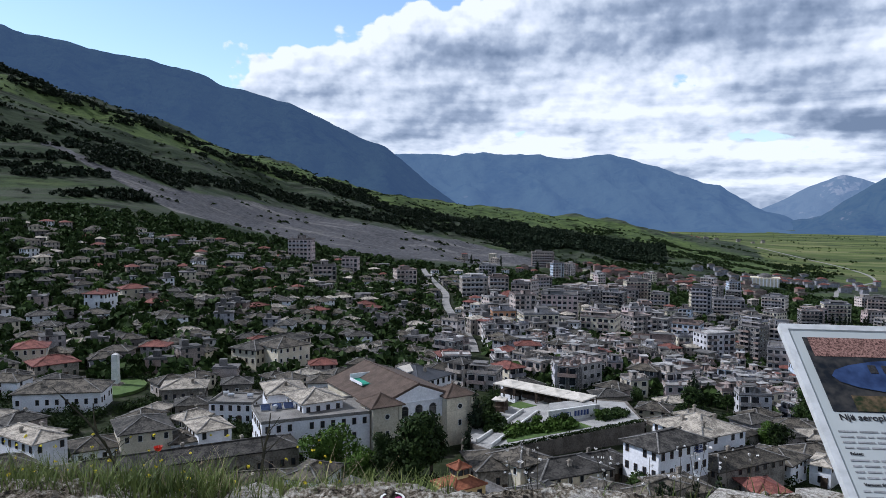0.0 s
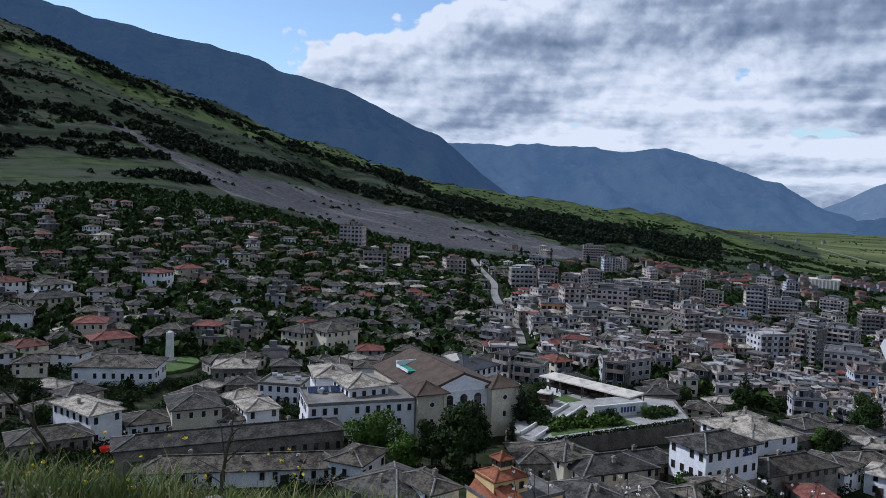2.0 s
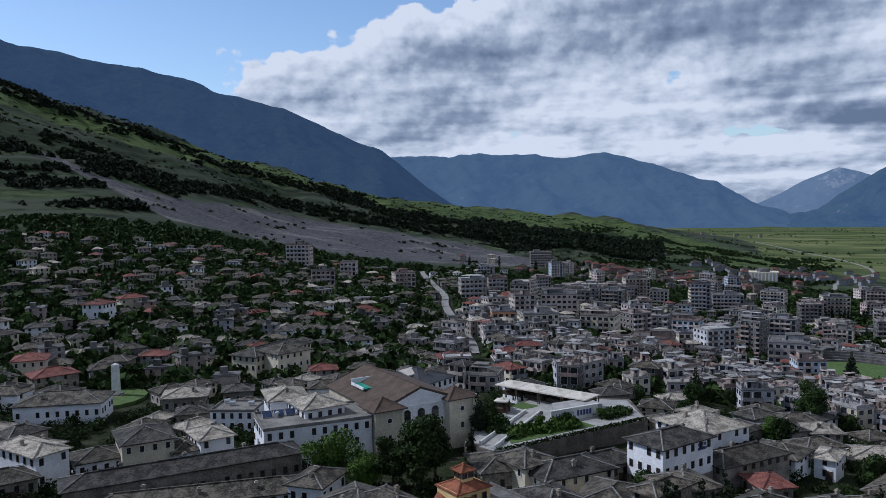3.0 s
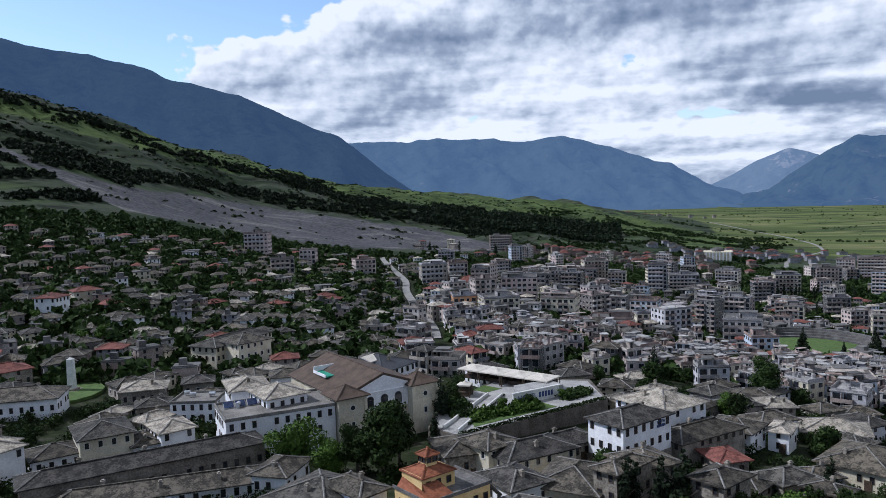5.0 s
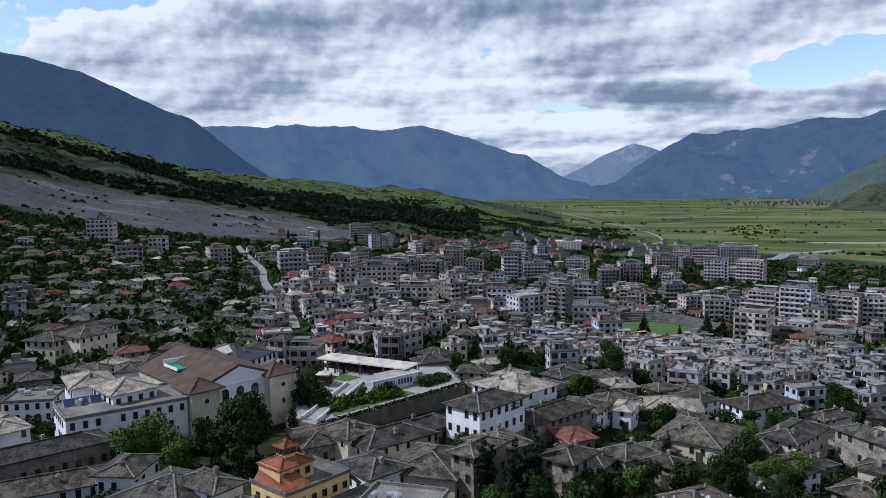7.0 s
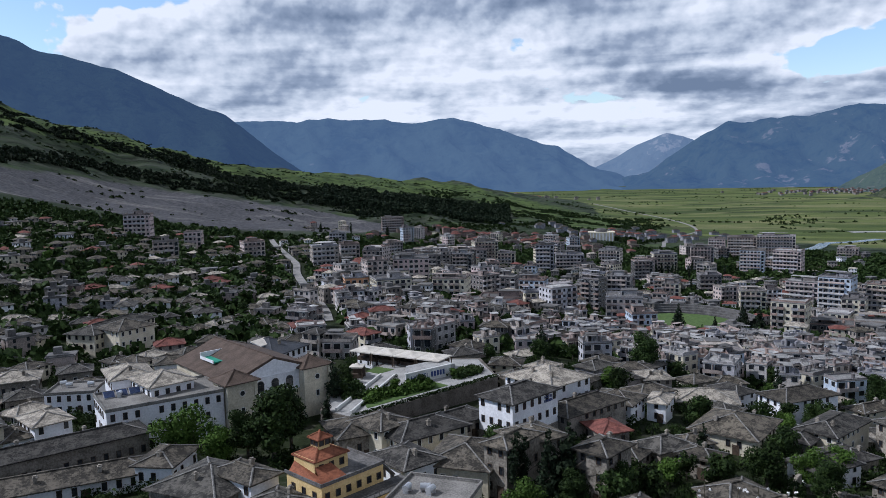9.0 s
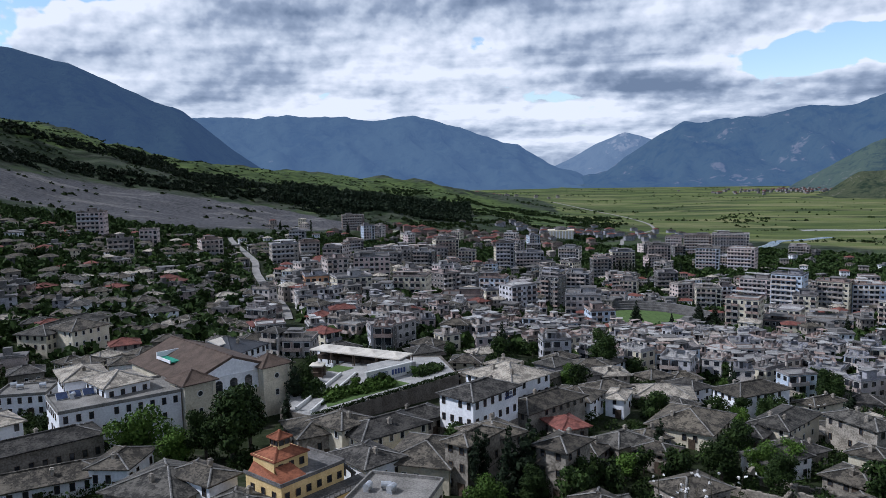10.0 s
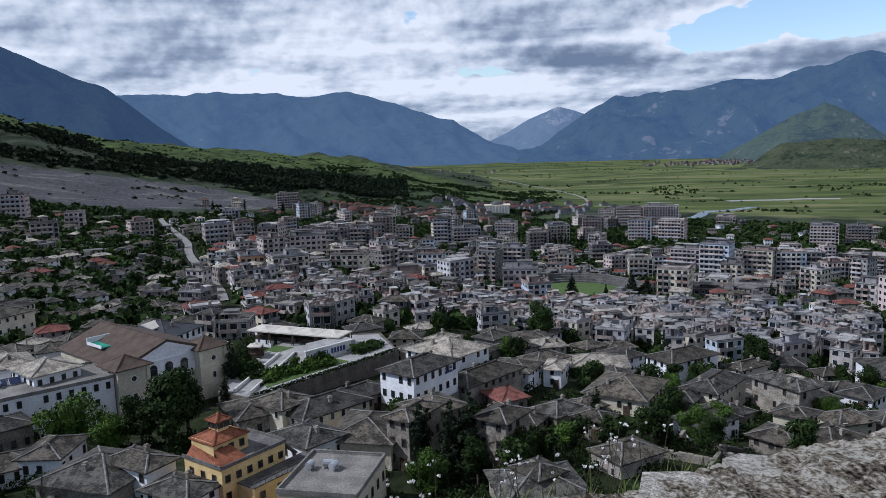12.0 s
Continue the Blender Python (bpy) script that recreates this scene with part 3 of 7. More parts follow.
def window_mesh(w, h, arch=False, frame_mat=None):
    """A window seen from -y: dark panes set back in a frame with a glazing bar and a sill. Origin at the sill's middle."""
    s = Shape()
    t, o = 0.10, 0.08

    rings = [[(-w / 2 - e, y, -e + k), (w / 2 + e, y, -e + k), (w / 2 + e, y, h + e), (-w / 2 - e, y, h + e)] for e, y, k in ((o, 0.05, 0), (o, -0.10, 0), (0, -0.10, 0), (0, -0.02, 0))]
    for p, q in zip(rings, rings[1:]):
        for i in range(4):
            j = (i + 1) % 4
            s.poly([p[i], p[j], q[j], q[i]])
    s.poly(rings[-1], 1)
    if arch:
        n = 8
        pts = [(w / 2 * math.cos(math.pi * i / n), -0.06, h + w / 2 * math.sin(math.pi * i / n)) for i in range(n + 1)]
        s.poly(pts[::-1], 1)
        out = [(1.22 * x, -0.08, h + 1.22 * (z - h)) for x, _, z in pts]
        for i in range(n):
            s.poly([out[i + 1], out[i], (pts[i][0], -0.08, pts[i][2]), (pts[i + 1][0], -0.08, pts[i + 1][2])])
    return s.mesh("window", frame_mat or M_FRAME, M_GLASS)


WINDOW = window_mesh(0.75, 1.2)
WINDOW_DARK = window_mesh(0.66, 1.2, frame_mat=M_WOODDK)
WINDOW_ARCH = window_mesh(0.7, 1.1, True, M_WOODDK)


def lathe_box(rings):
    """A stack of rectangles, half sizes a and b at heights z, closed at the top."""
    s = Shape()
    R = [[(-a, -b, z), (a, -b, z), (a, b, z), (-a, b, z)] for a, b, z in rings]
    for p, q in zip(R, R[1:]):
        for i in range(4):
            j = (i + 1) % 4
            s.poly([p[i], p[j], q[j], q[i]])
    s.poly(R[-1])
    return s


CHIM = lathe_box([(0.32, 0.26, -1.5), (0.32, 0.26, 0.7), (0.42, 0.36, 0.7), (0.42, 0.36, 0.84), (0.25, 0.2, 0.84), (0.25, 0.2, 1.05)]).mesh("chimney", M_STONE)
DOOR = Shape().box(-0.55, 0.55, -0.05, 0.06, 0, 2.1).box(-0.65, -0.55, -0.1, 0.06, 0, 2.2).box(0.55, 0.65, -0.1, 0.06, 0, 2.2).mesh("door", M_WOODDK)
PLACED = []                       # x, y, radius of what stands already


def words(roof, wall, floors):
    r = {"slate": "grey slate hipped roof", "pale": "pale weathered slate roof", "red": "red clay tile roof", "dark": "dark sheet roof", "brown": "brown tiled roof", "flat": "flat concrete roof"}[roof]
    k = {"white": "white limewashed", "cream": "cream plastered", "stone": "old grey stone", "any": "pale plastered", "yellow": "yellow plastered"}[wall]
    n = {1: "single-storey", 2: "two-storey", 3: "three-storey"}.get(floors, "tall")
    return f"{k} {n} house with {r}"


def face_poses(w, d):
    """Poses of the four faces, outward -y, with their lengths."""
    return [(pose(0, -d / 2, 0), w), (pose(w / 2, 0, 0, 0, 0, 90), d), (pose(-w / 2, 0, 0, 0, 0, -90), d), (pose(0, d / 2, 0, 0, 0, 180), w)]


def house(x, y, z, w, d, h, rot, floors, roof="slate", wall="white", base=0.0, chimneys=-1, sign=False):
    rg = random.Random(int(abs(x * 31 + y * 17)))
    ob = base_empty("house", pose(x, y, z, 0, 0, rot), words(roof, wall, floors), "house", "houses of the old town")
    PLACED.append((x, y, max(w, d) * 0.58))
    b0 = base if base else 0.0
    part("wall", Shape().box(-w / 2, w / 2, -d / 2, d / 2, b0 if b0 else -7, h, bottom=False).mesh("wall", WALLS[wall]), ob)
    if b0:
        part("stone_base", Shape().box(-w / 2 - 0.05, w / 2 + 0.05, -d / 2 - 0.05, d / 2 + 0.05, -7, b0).mesh("stone_base", M_STONE), ob, label="rough grey stone base")
    rise = min(w, d) * (0.185 if roof != "flat" else 0)
    if roof == "flat":
        s = Shape().box(-w / 2 - 0.15, w / 2 + 0.15, -d / 2 - 0.15, d / 2 + 0.15, h, h + 0.2)
        for e in ((-w / 2 - 0.15, w / 2 + 0.15, -d / 2 - 0.15, -d / 2 + 0.1), (-w / 2 - 0.15, w / 2 + 0.15, d / 2 - 0.1, d / 2 + 0.15), (-w / 2 - 0.15, -w / 2 + 0.1, -d / 2, d / 2), (w / 2 - 0.1, w / 2 + 0.15, -d / 2, d / 2)):
            s.box(*e, h + 0.2, h + 0.65)
        part("roof", s.mesh("roof", M_SCREED), ob)
        for _ in range(3):
            tank(ob, rg.uniform(-w * 0.35, w * 0.35), rg.uniform(-d * 0.3, d * 0.3), h + 0.2, rg.uniform(0, 90))
    else:
        part("roof", hip_mesh(w, d, rise, 0.65, ROOFS[roof]), ob, pose(0, 0, h))
    n = chimneys if chimneys >= 0 else rg.choice((0, 1, 1, 2))
    for i in range(n if roof != "flat" else 0):
        t = (i + 0.5) / n - 0.5
        part("chimney", CHIM, ob, pose(t * w * 0.8, rg.choice((-1, 1)) * d * 0.26, h + rise * 0.5, 0, 0, rg.choice((0, 90))))
    step = (h - 0.2) / floors
    wm = WINDOW_DARK if wall != "cream" or rg.random() < 0.5 else WINDOW
    for k, (fm, length) in enumerate(face_poses(w, d)[:3]):
        count = max(1, int(length / 2.1))
        for fl in range(floors):
            if fl == 0 and k == 0:
                part("door", DOOR, ob, fm @ pose(length * 0.2, 0, 0.0))
            for i in range(count):
                if rg.random() < 0.16 or (fl == 0 and floors > 1 and rg.random() < 0.35):
                    continue
                cx = (i + 0.5) / count * length - length / 2
                mesh = WINDOW_ARCH if (base and fl == 0) else wm
                part("window", mesh, ob, fm @ pose(cx, 0, fl * step + step * 0.45))
    if sign:
        hotel_sign(ob, w / 2 + 0.05, d * 0.28, h - 1.5)
    return ob


TANK = None


def tank(parent, x, y, z, turn):
    """White water tank lying on a rooftop stand."""
    global TANK
    if TANK is None:
        s = Shape()
        n = 10
        ring = [(0.45 * math.cos(6.2832 * i / n), 0.45 * math.sin(6.2832 * i / n)) for i in range(n)]
        for i in range(n):
            j = (i + 1) % n
            s.poly([(-0.7, ring[i][0], 0.75 + ring[i][1]), (-0.7, ring[j][0], 0.75 + ring[j][1]), (0.7, ring[j][0], 0.75 + ring[j][1]), (0.7, ring[i][0], 0.75 + ring[i][1])][::-1])
        s.poly([(-0.7, a, 0.75 + b) for a, b in ring][::-1])
        s.poly([(0.7, a, 0.75 + b) for a, b in ring])
        s.box(-0.6, -0.5, -0.4, 0.4, 0, 0.4).box(0.5, 0.6, -0.4, 0.4, 0, 0.4)
        TANK = s.mesh("water_tank", M_METAL)
    part("water_tank", TANK, parent, pose(x, y, z, 0, 0, turn))


def lettering(text, size, m, parent, mat, depth=0.05):
    cu = bpy.data.curves.new("lettering", "FONT")
    cu.body, cu.size, cu.extrude, cu.align_x = text, size, depth, "CENTER"
    cu.materials.append(mat)
    me_ob = bpy.data.objects.new("lettering", cu)
    scene.collection.objects.link(me_ob)
    dg = bpy.context.evaluated_depsgraph_get()
    me = bpy.data.meshes.new_from_object(me_ob.evaluated_get(dg))
    bpy.data.objects.remove(me_ob)
    return part("lettering", me, parent, m)


def hotel_sign(ob, x, y, z):
    """Blue lettering on the wall; the name is left as bars."""
    fm = pose(x, y, z, 90, 0, 90)
    lettering("HOTEL", 0.75, fm @ pose(0, 0.15, 0), ob, M_BLUESIGN)
    s = Shape()
    for i in range(7):
        s.box(-1.25 + i * 0.36, -1.0 + i * 0.36, -0.62, -0.1, 0, 0.05)
    part("name_bars", s.mesh("name_bars", M_BLUESIGN), ob, fm)


M_BLUESIGN = material("blue_sign_paint", (0.02, 0.04, 0.14), (0.04, 0.07, 0.2), 1.0, 0.5)

# ---- apartment blocks: templates by bays and finish ----
ROWS = {}


def facade_windows(nw, nd, bay, floors, fh, balconies):
    """The small windows of all storeys, too far off to pick apart."""
    key = ("w", nw, nd, floors, round(fh, 2), balconies)
    if key not in ROWS:
        s = Shape()
        for k, (fm, length) in enumerate(face_poses(nw * bay, nd * bay)):
            n = nw if k in (0, 3) else nd
            for fl in range(floors):
                for i in range(n):
                    cx = (i + 0.5) * bay - n * bay / 2
                    tall = balconies and k == 0 and fl > 0 and i % 3 != 2
                    ww, z0, z1 = (0.95, 0.05, 2.3) if tall else (0.5 if (i + fl) % 3 == 1 else 0.75, 0.95, 2.25)
                    for e, y, mi in ((0.08, -0.05, 0), (0.0, -0.07, 1)):
                        q = [(cx - ww - e, y, fl * fh + z0 - e), (cx + ww + e, y, fl * fh + z0 - e), (cx + ww + e, y, fl * fh + z1 + e), (cx - ww - e, y, fl * fh + z1 + e)]
                        s.poly([fm @ Vector(p) for p in q], mi)
        ROWS[key] = s.mesh("windows", M_FRAME, M_GLASS)
    return ROWS[key]


def balcony_mesh(bay, mat):
    """One balcony: slab, front and two sides, its back against the wall at y 0."""
    key = ("balcony", mat.name)
    if key not in ROWS:
        b = bay * 0.46
        ROWS[key] = Shape().box(-b, b, -1.2, 0, -0.14, 0.04).box(-b, b, -1.2, -1.1, 0.04, 0.95).box(-b, -b + 0.09, -1.1, 0, 0.04, 0.95).box(b - 0.09, b, -1.1, 0, 0.04, 0.95).mesh("balcony", mat)
    return ROWS[key]


def balcony_row(n, bay, mat):
    """A continuous balcony across n bays."""
    key = ("row", n, mat.name)
    if key not in ROWS:
        b = n * bay / 2 - 0.15
        s = Shape().box(-b, b, -1.2, 0, -0.14, 0.04).box(-b, b, -1.2, -1.1, 0.04, 0.95)
        for i in range(n + 1):
            x = min(max(-b + i * 2 * b / n, -b + 0.05), b - 0.05)
            s.box(x - 0.05, x + 0.05, -1.1, 0, 0.04, 2.4 if 0 < i < n else 0.95)
        ROWS[key] = s.mesh("balcony", mat)
    return ROWS[key]


def flat_roof(w, d, h, seed, mat):
    """Flat roof with a parapet, a stair hut, a set-back top room and water tanks."""
    rg = random.Random(int(w * 10 + d * 3 + h) + seed * 7)
    s = Shape().box(-w / 2 - 0.25, w / 2 + 0.25, -d / 2 - 0.25, d / 2 + 0.25, h, h + 0.2)
    for e in ((-w / 2, w / 2, -d / 2, -d / 2 + 0.15), (-w / 2, w / 2, d / 2 - 0.15, d / 2), (-w / 2, -w / 2 + 0.15, -d / 2, d / 2), (w / 2 - 0.15, w / 2, -d / 2, d / 2)):
        s.box(*e, h + 0.2, h + 0.2 + rg.choice((0.35, 0.6, 0.9)), 1)
    z = h + 0.2
    if seed in (0, 5) or rg.random() < 0.5:
        x0, y0 = rg.uniform(-w * 0.4, 0), rg.uniform(-d * 0.35, 0)
        x1, y1 = x0 + rg.uniform(0.25, 0.5) * w, y0 + rg.uniform(0.3, 0.5) * d
        top = z + rg.uniform(2.0, 2.7)
        s.box(x0, x1, y0, y1, z, top, 1)
        s.box(x0 - 0.3, x1 + 0.3, y0 - 0.5, y1 + 0.3, top, top + 0.15)
        s.box(x0 + 0.3, x0 + 1.1, y0 - 0.04, y0, z, z + 1.9, 2)
    for _ in range(rg.choice((1, 2, 3, 4))):
        x, y = rg.uniform(-w * 0.42, w * 0.42), rg.uniform(-d * 0.42, d * 0.42)
        n, r = 8, rg.uniform(0.4, 0.6)
        ring = [(x + r * math.cos(6.2832 * i / n), y + r * math.sin(6.2832 * i / n)) for i in range(n)]
        for i in range(n):
            p, q = ring[i], ring[(i + 1) % n]
            s.poly([(*p, z), (*q, z), (*q, z + 1.3), (*p, z + 1.3)], 1)
        s.poly([(*p, z + 1.3) for p in ring], 1)
    if rg.random() < 0.6:                         # a lean-to roof of sheet over the terrace
        y0 = rg.choice((-d * 0.48, d * 0.1))
        s.box(-w * 0.45, w * rg.uniform(-0.05, 0.45), y0, y0 + d * 0.36, z + 2.15, z + 2.25, rg.choice((0, 1)))
        for x in (-w * 0.43, -w * 0.08):
            s.box(x, x + 0.12, y0, y0 + 0.12, z, z + 2.15)
    return s.mesh("roof", mat, M_WALL, M_GLASS)


TINTWORD = {None: "pale grey", "white": "white", "cream": "cream", "rose": "rose and white", "blue": "blue-grey and white", "orange": "orange", "grey": "grey concrete"}


def apartments(x, y, w, d, h, rot, floors, tint=None, balconies=True, thing="apartment_block", flat=False):
    rg = random.Random(int(abs(x * 13 + y * 7)))
    z = min(ground_z(x + dx, y + dy) for dx in (-w / 3, w / 3) for dy in (-d / 3, d / 3)) if thing == "town_house" else ground_z(x, y)
    kind_word = "apartment block with balconies" if thing == "apartment_block" else "flat-roofed town house"
    ob = base_empty(thing, pose(x, y, z, 0, 0, rot), f"{TINTWORD[tint]} {floors}-storey {kind_word}", "building", "buildings of the new town")
    PLACED.append((x, y, max(w, d) * 0.6))
    bay = 2.9
    nw, nd = max(1, round(w / bay)), max(1, round(d / bay))
    w, d = nw * bay, nd * bay
    body = M_WALL if tint is None else M_TOWN if tint == "white" else WALLS[tint]
    fh = h / floors
    key = ("body", nw, nd, round(h, 1), body.name)
    if key not in ROWS:
        ROWS[key] = Shape().box(-w / 2, w / 2, -d / 2, d / 2, -6, h, bottom=False).mesh("wall", body)
        for k, mt in ((0, M_CONC), (1, M_FLATROOF), (4, M_FLATROOF), (5, M_CONC)):
            ROWS[key + (k,)] = flat_roof(w, d, h, k, mt)
        for k, mt in ((2, M_SLATE), (3, M_TILE)):
            me = hip_mesh(w, d, min(w, d) * 0.2, 0.5, mt)
            me.transform(Matrix.Translation((0, 0, h)))
            ROWS[key + (k,)] = me
    part("wall", ROWS[key], ob)
    part("roof", ROWS[key + (rg.choice((0, 1, 4, 5, 5) if thing == "apartment_block" else (0, 1, 1, 4, 4, 1) if flat else (0, 1, 4, 5, 1, 2, 2, 3)),)], ob)
    pale = M_TOWN if tint in ("rose", "blue", None) else M_WALL
    tagged(part("glazing", facade_windows(nw, nd, bay, floors, fh, balconies), ob), kind="stuff")
    if balconies:
        near = thing == "apartment_block" and math.hypot(x, y) < 470
        for fl in range(1, floors):
            if near:
                for i in range(nw):
                    if i % 3 != 2:
                        part("balcony", balcony_mesh(bay, pale), ob, pose((i + 0.5) * bay - w / 2, -d / 2, fl * fh))
            elif thing == "apartment_block" or fl == floors - 1 or floors < 3:
                n_ = max(1, nw - (nw > 2))
                part("balcony", balcony_row(n_, bay, pale), ob, pose((n_ - nw) * bay / 2, -d / 2, fl * fh))
    return ob


# ---- plants ----
def leaf_cloud(rg, centres, size, per, droop=0.0):
    """Leaf quads scattered in clumps: numpy verts and faces."""
    vs = []
    for cx, cy, cz, r in centres:
        n = int(per * r * r)
        u = rg.normal(size=(n, 3))
        u /= np.linalg.norm(u, axis=1)[:, None]
        rad = r * rg.uniform(0.55, 1.08, (n, 1))
        p = np.array([cx, cy, cz]) + u * rad * np.array([1, 1, 0.8])
        t = rg.normal(size=(n, 3))
        t -= u * (t * u).sum(1)[:, None] * 0.6
        t /= np.linalg.norm(t, axis=1)[:, None]
        b = np.cross(t, u + rg.normal(scale=0.4, size=(n, 3)))
        b /= np.linalg.norm(b, axis=1)[:, None] + 1e-9
        s = size * rg.uniform(0.6, 1.3, (n, 1))
        vs.append(np.stack([p - t * s - b * s * 0.5, p + t * s - b * s * 0.5, p + t * s * 0.7 + b * s * 0.6, p - t * s * 0.7 + b * s * 0.6], 1).reshape(-1, 3))
    v = np.concatenate(vs)
    return v, np.arange(len(v)).reshape(-1, 4)


def quick_mesh(name, v, f, mat):
    me = bpy.data.meshes.new(name)
    me.vertices.add(len(v))
    me.vertices.foreach_set("co", np.asarray(v, np.float32).ravel())
    k = f.shape[1]
    me.loops.add(f.size)
    me.loops.foreach_set("vertex_index", f.ravel().astype(np.int32))
    me.polygons.add(len(f))
    me.polygons.foreach_set("loop_start", np.arange(0, f.size, k, dtype=np.int32))
    me.polygons.foreach_set("loop_total", np.full(len(f), k, np.int32))
    me.materials.append(mat)
    me.update(calc_edges=True)
    return me


def trunk_mesh(height_, r, limbs=5, seed=0):
    """Tapered trunk with a few limbs."""
    rg = random.Random(seed)
    s = Shape()

    def tube(p, q, r0, r1, n=6):
        p, q = Vector(p), Vector(q)
        ax = (q - p).normalized()
        side = ax.orthogonal().normalized()
        oth = ax.cross(side)
        a = [p + (side * math.cos(6.2832 * i / n) + oth * math.sin(6.2832 * i / n)) * r0 for i in range(n)]
        b = [q + (side * math.cos(6.2832 * i / n) + oth * math.sin(6.2832 * i / n)) * r1 for i in range(n)]
        for i in range(n):
            j = (i + 1) % n
            s.poly([a[i], a[j], b[j], b[i]])

    tube((0, 0, -1.5), (0, 0, height_ * 0.55), r, r * 0.55)
    tube((0, 0, height_ * 0.55), (0.2, 0.1, height_ * 0.9), r * 0.55, r * 0.15)
    for i in range(limbs):
        t = rg.uniform(0, 6.28)
        z0 = height_ * rg.uniform(0.3, 0.6)
        tube((0, 0, z0), (math.cos(t) * height_ * 0.25, math.sin(t) * height_ * 0.25, z0 + height_ * 0.22), r * 0.4, r * 0.1)
    return s.mesh("trunk", M_BARK)


M_LEAF_LIGHT = material("fresh_leaves", (0.032, 0.062, 0.010), (0.085, 0.145, 0.028), 0.5, 0.75, 6, 0.2, spread=0.2, spec=0.1)
M_NEEDLE = material("dark_needles", (0.006, 0.011, 0.006), (0.024, 0.036, 0.018), 0.7, 0.8, 6, 0.2, spread=0.2, spec=0.1)
rgn = np.random.RandomState(11)


def broad_crown(hh, rad, per, leaf, mat, seed):
    rg = np.random.RandomState(seed)
    cs = []
    for i in range(14):
        t, q = rg.uniform(0, 6.28), rg.uniform(0, 0.62) * rad
        zc = hh * rg.uniform(0.24, 0.84)
        taper = 1 - 0.5 * abs(zc / hh - 0.58) * 2
        cs.append((q * math.cos(t), q * math.sin(t), zc, rad * rg.uniform(0.36, 0.56) * taper))
    return quick_mesh("crown", *leaf_cloud(rg, cs, leaf, per), mat)


def needle_crown(hh, rad, per, leaf, seed, column=False):
    rg = np.random.RandomState(seed)
    cs = []
    for i in range(12):
        t = i / 11
        rr = rad * ((1 - t) ** 0.8 * 0.9 + 0.1) if not column else rad * (0.6 + 0.4 * math.sin(3.0 * t + 0.1))
        a = rg.uniform(0, 6.28)
        cs.append((0.35 * rr * math.cos(a), 0.35 * rr * math.sin(a), hh * (0.12 + 0.85 * t), max(rr * 0.8, 0.35)))
    return quick_mesh("crown", *leaf_cloud(rg, cs, leaf, per), M_NEEDLE)


TREES = []
for i in range(5):
    TREES.append((trunk_mesh(6.5, 0.22, 4, i), broad_crown(6.5 + i * 0.3, 3.0, 60, 0.24, M_LEAF if i % 5 else M_LEAF_LIGHT, 20 + i), "leafy green tree among the houses"))
CONIFERS = [(trunk_mesh(9, 0.22, 3, 9), needle_crown(9.5, 2.4, 60, 0.27, 31), "dark green conifer among the houses"),
            (trunk_mesh(8, 0.2, 2, 8), needle_crown(10, 1.1, 130, 0.2, 32, True), "slender dark green cypress tree")]


def tree(kind, x, y, scale=1.0, z=None, label=""):
    tr, cr, lab = kind
    zz = ground_z(x, y) if z is None else z
    ob = base_empty("tree", pose(x, y, zz, 0, 0, (x * 37 + y * 11) % 360) @ Matrix.Scale(scale, 4), label or lab, "tree", "trees of the town")
    part("trunk", tr, ob)
    part("crown", cr, ob)
    return ob


def scrub(name, points, sizes, mat, label, per=9, leaf=0.42, seed=5, tall=1.0):
    """Many clumps as one mesh of leaf quads."""
    rg = np.random.RandomState(seed)
    vs = []
    for (x, y, z), s in zip(points, sizes):
        n = max(8, int(per * min(s, 5)))
        u = rg.normal(size=(n, 3))
        u /= np.linalg.norm(u, axis=1)[:, None]
        u[:, 2] = np.abs(u[:, 2]) * tall
        p = np.array([x, y, z]) + u * s * rg.uniform(0.5, 1.0, (n, 1))
        t = rg.normal(size=(n, 3))
        t /= np.linalg.norm(t, axis=1)[:, None]
        b = np.cross(t, rg.normal(size=(n, 3)))
        b /= np.linalg.norm(b, axis=1)[:, None]
        k = leaf * s * rg.uniform(0.6, 1.2, (n, 1))
        vs.append(np.stack([p - t * k, p + b * k * 0.8, p + t * k, p - b * k * 0.8], 1).reshape(-1, 3))
    v = np.concatenate(vs)
    return tagged(new(name, quick_mesh(name, v, np.arange(len(v)).reshape(-1, 4), mat)), label, "shrubs", kind="stuff")


def ribbon(name, pts, width, mat, label, category, lift=0.25):
    """A road or river laid over the land along smoothed points."""
    P = np.array(pts, float)
    t = np.linspace(0, len(P) - 1, (len(P) - 1) * 24 + 1)
    ii, ww = cubic(t, np.arange(len(P)))
    C = sum(ww[i][:, None] * P[ii[i]] for i in range(4))
    T = np.gradient(C, axis=0)
    T /= np.linalg.norm(T, axis=1)[:, None]
    Nn = np.stack([-T[:, 1], T[:, 0]], 1) * width / 2
    s = Shape()
    Lp, Rp = C + Nn, C - Nn
    zl, zr, zc = (land_z(q[:, 0], q[:, 1], None, np.hypot(q[:, 0], q[:, 1])) for q in (Lp, Rp, C))
    zt = np.maximum(np.maximum(zl, zr), zc) + lift
    for i in range(len(C) - 1):
        a, b, c, d = (*Rp[i], zt[i]), (*Rp[i + 1], zt[i + 1]), (*Lp[i + 1], zt[i + 1]), (*Lp[i], zt[i])
        s.poly([a, b, c, d])
        s.poly([(a[0], a[1], a[2] - 2), (b[0], b[1], b[2] - 2), b, a])
        s.poly([d, c, (c[0], c[1], c[2] - 2), (d[0], d[1], d[2] - 2)])
    return tagged(new(name, s.mesh(name, mat)), label, category, kind="structure")

